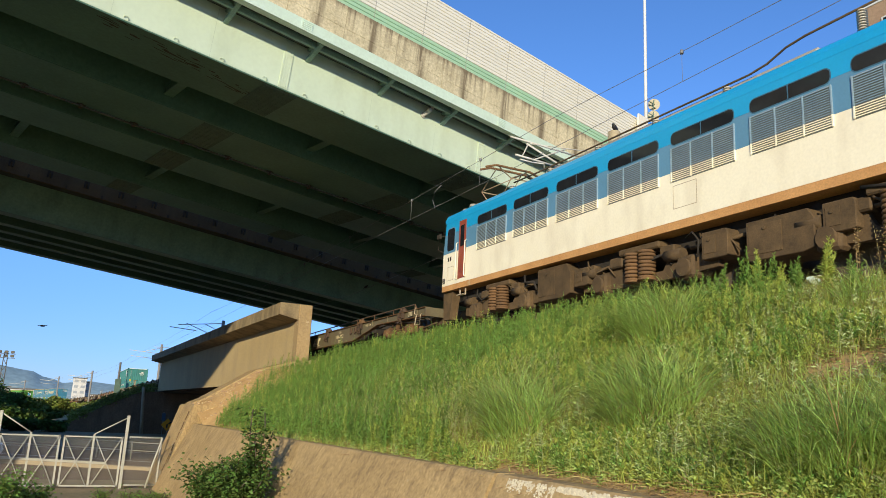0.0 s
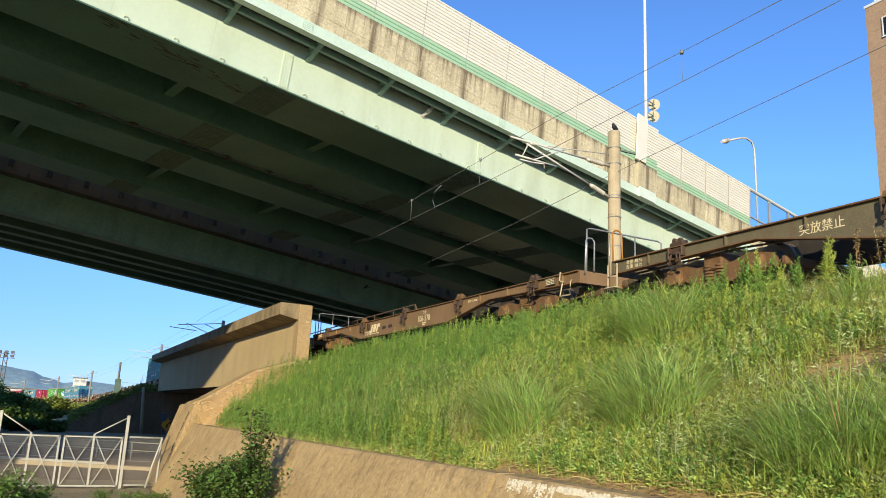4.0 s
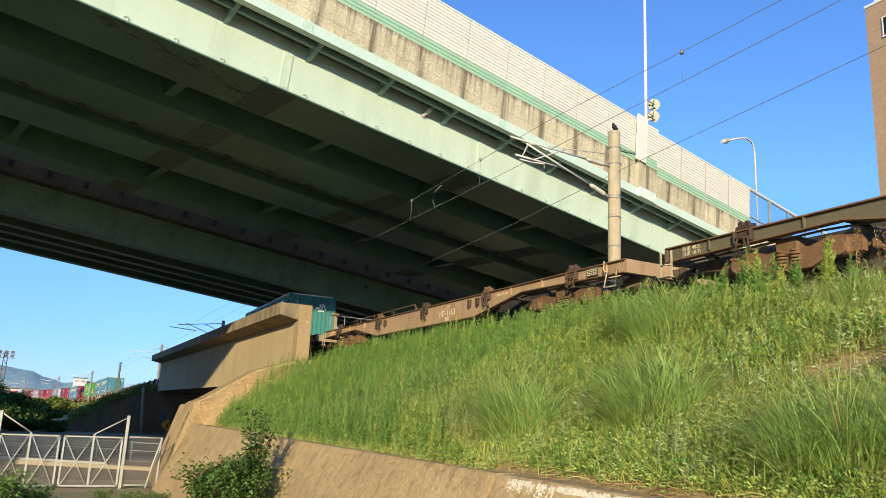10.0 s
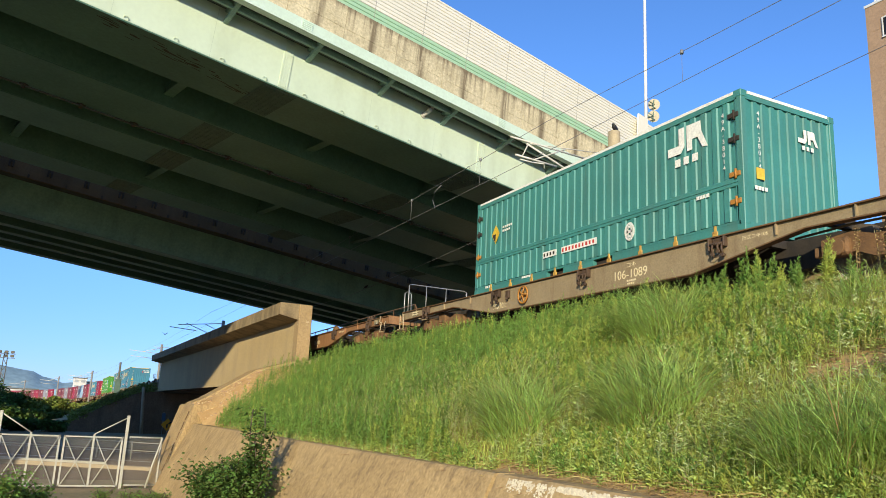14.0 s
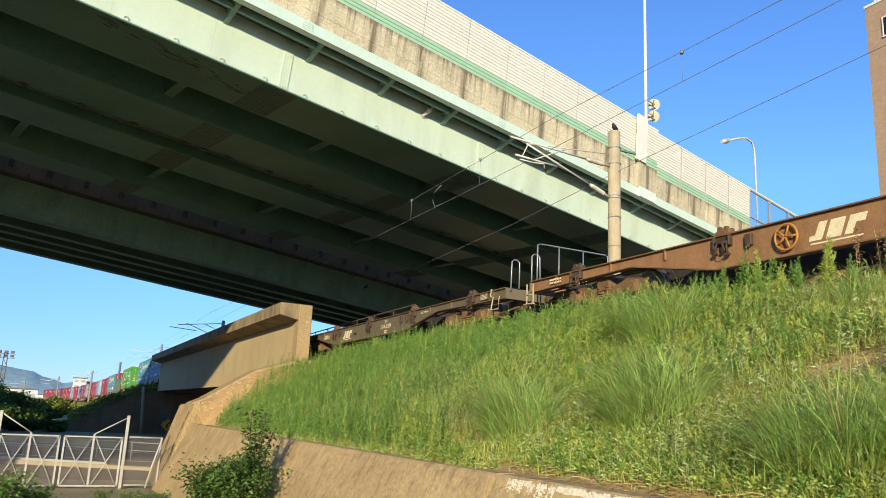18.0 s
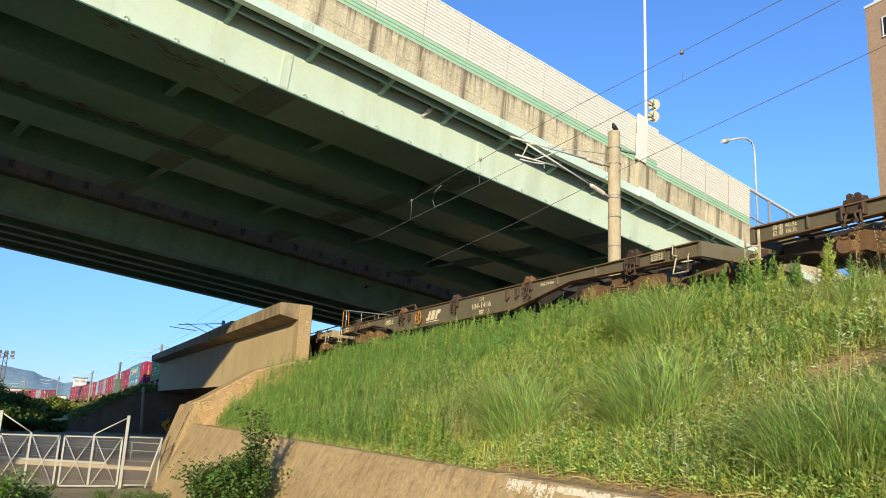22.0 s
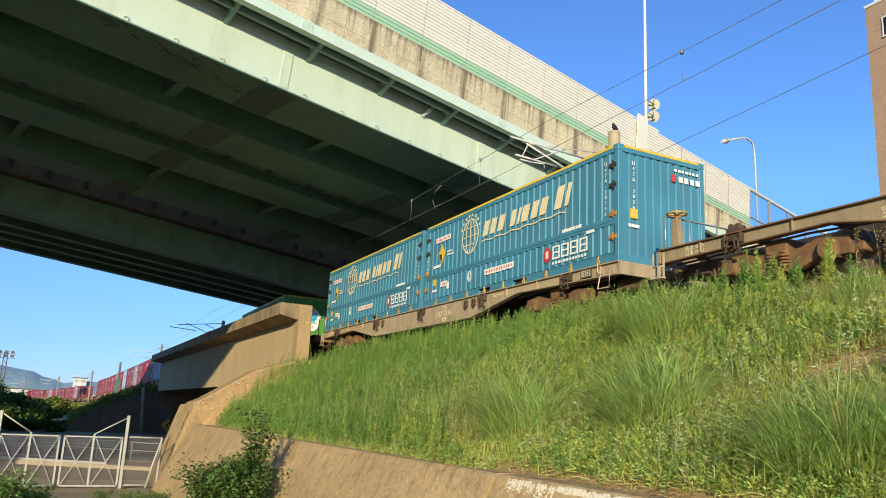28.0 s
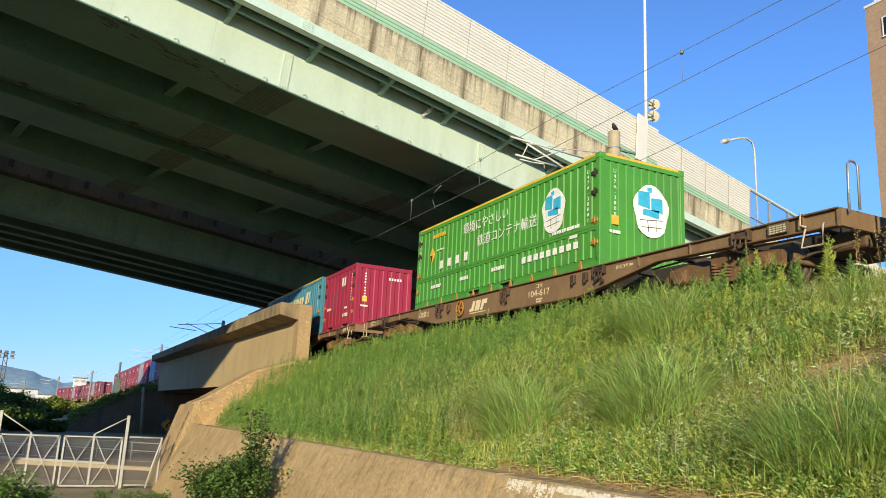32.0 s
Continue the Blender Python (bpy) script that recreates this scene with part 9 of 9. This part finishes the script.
def build_truck():
    t = thing("box_truck", "long silver grey box truck with a faired cab roof", "truck", "road vehicles")
    # Box and cab colours are lowered so the truck looks shaded.
    M_BOX = mat("silver grey aluminium box toned down for shade", (0.35, 0.31, 0.25), (0.30, 0.27, 0.22), rough=0.45, scale=0.8, fine=12, bump=0.03, stain=(0.25, 0.24, 0.22), stain_amount=0.3)
    M_CAB = car_paint("white cab paint toned down for shade", (0.40, 0.36, 0.30))
    quick(M_BOX, "cargo_box", t, (-10.3, -2.35, -1.15, 1.15, 1.0, 3.42), bevel=0.03)
    for sy in (-1, 1):
        for z in (1.02, 1.72, 3.30):
            quick(M_GALV, "rail_strip", t, (-10.25, -2.4, *sorted((sy * 1.151, sy * 1.175)), z, z + 0.09))
        quick(mat("dark lettering grey", (0.05, 0.05, 0.06), rough=0.6), "writing_bar", t, (-8.7, -5.9, *sorted((sy * 1.151, sy * 1.157)), 2.02, 2.22))
        quick(M_TRIM, "round_badge", t, (-9.25, -8.9, *sorted((sy * 1.151, sy * 1.157)), 1.98, 2.3), bevel=0.002)
        quick(M_GALV, "side_guard", t, (-7.6, -3.6, *sorted((sy * 1.08, sy * 1.13)), 0.55, 0.85), bevel=0.02)
        quick(M_TRIM, "mirror", t, (-0.35, -0.2, *sorted((sy * 1.18, sy * 1.42)), 1.75, 2.25), bevel=0.03)
        bm = bmesh.new()
        prism(bm, [(-1.55, 1.55), (-1.5, 2.15), (-0.42, 2.15), (-0.22, 1.5)], *sorted((sy * 1.121, sy * 1.128)), "xzy")
        part("side_window", bm, M_WINDOW, t, "dark cab side window")
        quick(M_HEADLIGHT, "headlight", t, (-0.12, 0.012, *sorted((sy * 0.7, sy * 1.05)), 0.62, 0.82), bevel=0.02)
        quick(M_TAIL, "tail_lamp", t, (-10.33, -10.28, *sorted((sy * 0.7, sy * 1.1)), 0.75, 0.92))
    bm = bmesh.new()
    prism(bm, [(-2.1, 0.5), (-2.1, 2.55), (-0.55, 2.45), (-0.12, 1.45), (0.0, 1.2), (0.0, 0.35), (-0.55, 0.35), (-0.6, 0.8), (-0.85, 0.98), (-1.35, 0.98), (-1.6, 0.8), (-1.65, 0.5)], -1.12, 1.12, "xzy")
    part("cab", bm, M_CAB, t, "white truck cab")
    bm = bmesh.new()
    prism(bm, [(-2.15, 2.554), (-2.15, 3.38), (-1.75, 3.30), (-0.75, 2.62), (-0.6, 2.46)], -1.05, 1.05, "xzy")
    part("wind_deflector", bm, M_CAB, t, "white roof wind deflector")
    bm = bmesh.new()
    prism(bm, [(-0.54, 2.40), (-0.515, 2.41), (-0.09, 1.47), (-0.115, 1.46)], -1.0, 1.0, "xzy")
    part("windscreen", bm, M_WINDOW, t)
    quick(M_TRIM, "grille", t, (-0.02, 0.01, -0.6, 0.6, 0.55, 1.1))
    quick(M_TRIM, "chassis", t, (-10.1, -0.5, -0.45, 0.45, 0.55, 0.995))
    wheels(t, (-1.1, -8.0), 1.0, 0.48)
    return t


KINDS_OF_CAR = (
    # label, length, width, height, paint, hood, tail, belt, rake, rails
    ("white sedan car with dark windows", 4.45, 1.72, 1.42, (0.75, 0.75, 0.73), 1.25, 0.75, 0.88, (0.85, 0.75), False),
    ("dark grey hatchback car", 4.0, 1.70, 1.55, (0.022, 0.023, 0.025), 0.95, 0.1, 0.92, (0.75, 0.4), False),
    ("dark blue hatchback car", 4.1, 1.70, 1.58, (0.016, 0.02, 0.035), 0.95, 0.1, 0.94, (0.75, 0.4), False),
    ("silver minivan with dark windows", 4.5, 1.70, 1.75, (0.13, 0.125, 0.115), 0.75, 0.08, 0.98, (0.8, 0.25), False),
    ("dark estate car with silver roof rails", 4.5, 1.74, 1.62, (0.02, 0.02, 0.022), 1.05, 0.1, 0.95, (0.75, 0.45), True),
    ("black small van with a white headlight", 3.4, 1.48, 1.72, (0.02, 0.02, 0.022), 0.45, 0.05, 0.98, (0.55, 0.12), False),
    ("dark blue estate car with silver roof rails", 4.5, 1.72, 1.58, (0.016, 0.02, 0.04), 1.0, 0.1, 0.94, (0.75, 0.4), True),
    ("dark blue tall small van", 3.4, 1.48, 1.90, (0.03, 0.036, 0.055), 0.40, 0.05, 1.05, (0.5, 0.12), False),
)
# time, middle of the car across the road's length, speed along +y
CAR_RUNS = ((0.6, -8.46, 11.5), (1.4, -12.1, 11.1), (2.8, -9.52, 12.0), (3.1, -11.25, 12.8), (5.5, -8.02, 11.1), (6.7, -8.55, -13.4), (7.0, -9.49, 10.8), (31.0, -11.0, 14.4))
CARS = []
for (label_, l_, w_, h_, c_, ho_, ta_, be_, ra_, rr_) in KINDS_OF_CAR:
    CARS.append(build_car(label_, "car", l_, w_, h_, car_paint(label_.split(" ")[0] + " car paint", c_), ho_, ta_, be_, ra_, rr_))
TRUCK = build_truck()


# ---- everything that moves ----
RUN = (-192.81, -185.59, -178.54, -171.54, -164.56, -157.56, -150.53, -143.47, -136.40, -129.30, -122.19, -115.08, -107.96, -100.85, -93.71, -86.64, -79.62,
       -72.61, -65.65, -58.76, -51.94, -45.21, -38.57, -32.01, -25.53, -19.11, -12.74, -6.37, 0.0, 6.39, 12.80, 19.17, 25.40)


def on_rails(s, half=7.1):
    a, _ = on_line(s - half)
    b, _ = on_line(s + half)
    d_ = b - a
    mid = (a + b) / 2
    return pose(mid.x, mid.y, mid.z, 0, -math.degrees(math.atan2(d_.z, d_.xy.length)), math.degrees(math.atan2(d_.y, d_.x)))


def on_road(x, y, way):
    a, b = road_z(y - 1.4), road_z(y + 1.4)
    return pose(x, y, (a + b) / 2 + 0.005, 0, -way * math.degrees(math.atan2(b - a, 2.8)), 90 * way)


def drive(ob, x, t0, y0, v, back=0.0):
    """Steady speed along the road; back moves the support point behind the given one."""
    way = 1 if v > 0 else -1
    near = [t0 + (y - y0) / v for y in np.arange(-45, 60.1, 1.5)]
    times = sorted({0.0, 32.0} | {round(float(t), 3) for t in near if 0.0 < t < 32.0})
    walk(ob, [(t, on_road(x, y0 + v * (t - t0) - way * back, way) @ pose(back, 0, 0)) for t in times])


FLIGHTS = (((0, -37.24, -12.14, 1.26), (0.2, -38.24, -11.25, 1.34), (0.4, -39.22, -10.33, 1.45), (0.6, -41.18, -9.44, 1.69), (0.8, -43.14, -8.58, 1.8), (1, -45.07, -7.64, 1.97), (1.4, -49.9, -5.8, 2.51), (2, -57.61, -3.02, 3.18), (3, -71.91, 2.26, 4.51), (4, -86.04, 7.88, 5.9)),
           ((11.9, -36.0, -14.0, 1.57), (12.0, -36.6, -13.66, 1.69), (12.6, -39.22, -10.99, 1.57), (12.8, -40.2, -10.07, 1.65), (13, -41.66, -9.16, 1.79), (13.2, -43.11, -8.21, 1.9), (13.4, -45.04, -7.22, 2), (14, -52.75, -4.33, 2.7), (15, -66.08, 0.89, 3.96), (16, -81.16, 6.87, 5.46)))


def fly(ob, path):
    rows = []
    pts = [(t, Vector(p)) for t, *p in path]
    for (t, p), (_, q) in zip(pts, pts[1:] + [(0, pts[-1][1] * 2 - pts[-2][1])]):
        d_ = q - p
        rows.append((t, pose(p.x, p.y, p.z, 0, -math.degrees(math.atan2(d_.z, d_.xy.length)), math.degrees(math.atan2(d_.y, d_.x)))))
    v = (pts[-1][1] - pts[-2][1]) / (pts[-1][0] - pts[-2][0])
    last = rows[-1][1]
    rows.append((32.0, Matrix.Translation(v * (32.0 - pts[-1][0])) @ last))
    if pts[0][0] > 0:
        v = (pts[1][1] - pts[0][1]) / (pts[1][0] - pts[0][0])
        rows.insert(0, (0.0, Matrix.Translation(v * -pts[0][0]) @ rows[0][1]))
    walk(ob, rows)


def motions():
    for ob, path in zip(FLYERS, FLIGHTS):
        fly(ob, path)
    for i, (wing, sy) in enumerate(WINGS):
        t0 = 0.0 if i < 2 else 11.9
        rows = [(t0 + 0.1 * k, pose(0, 0, 0, sy * (8 + 34 * math.sin(2.2 * k)))) for k in range(32)]
        walk(wing, ([(0.0, rows[0][1])] if t0 else []) + rows + [(32.0, rows[-1][1])])
    for i, (ob, (t0, y0, v)) in enumerate(zip(CARS, CAR_RUNS)):
        drive(ob, -42.0 if v > 0 else -34.0, t0, y0, v)
    drive(TRUCK, -42.0, 25.0, -10.2, 15.0, 4.5)
    for k, w in WAGONS.items():
        rows = [(float(t), on_rails(r - 15.15 - 20.4 * k)) for t, r in enumerate(RUN)]
        walk(w, rows)
        for ob, kk, u in LOADS:
            if kk == k:
                walk(ob, [(t, m @ pose(u, 0, 0.999)) for t, m in rows])
    walk(LOCO, [(float(t), on_rails(r + 179.25 + 8.6, 5.5) @ pose(-8.6, 0, 0)) for t, r in enumerate(RUN)])


# rows of painted marks too small to pick apart
for ob_ in list(bpy.data.objects):
    if ob_.name.split(".")[0] in ("small_marks", "strip_marks", "notice_marks", "number_column", "company_blocks", "company_line", "plate_lettering", "yellow_marks", "white_marks"):
        ob_["kind"] = "stuff"

motions()
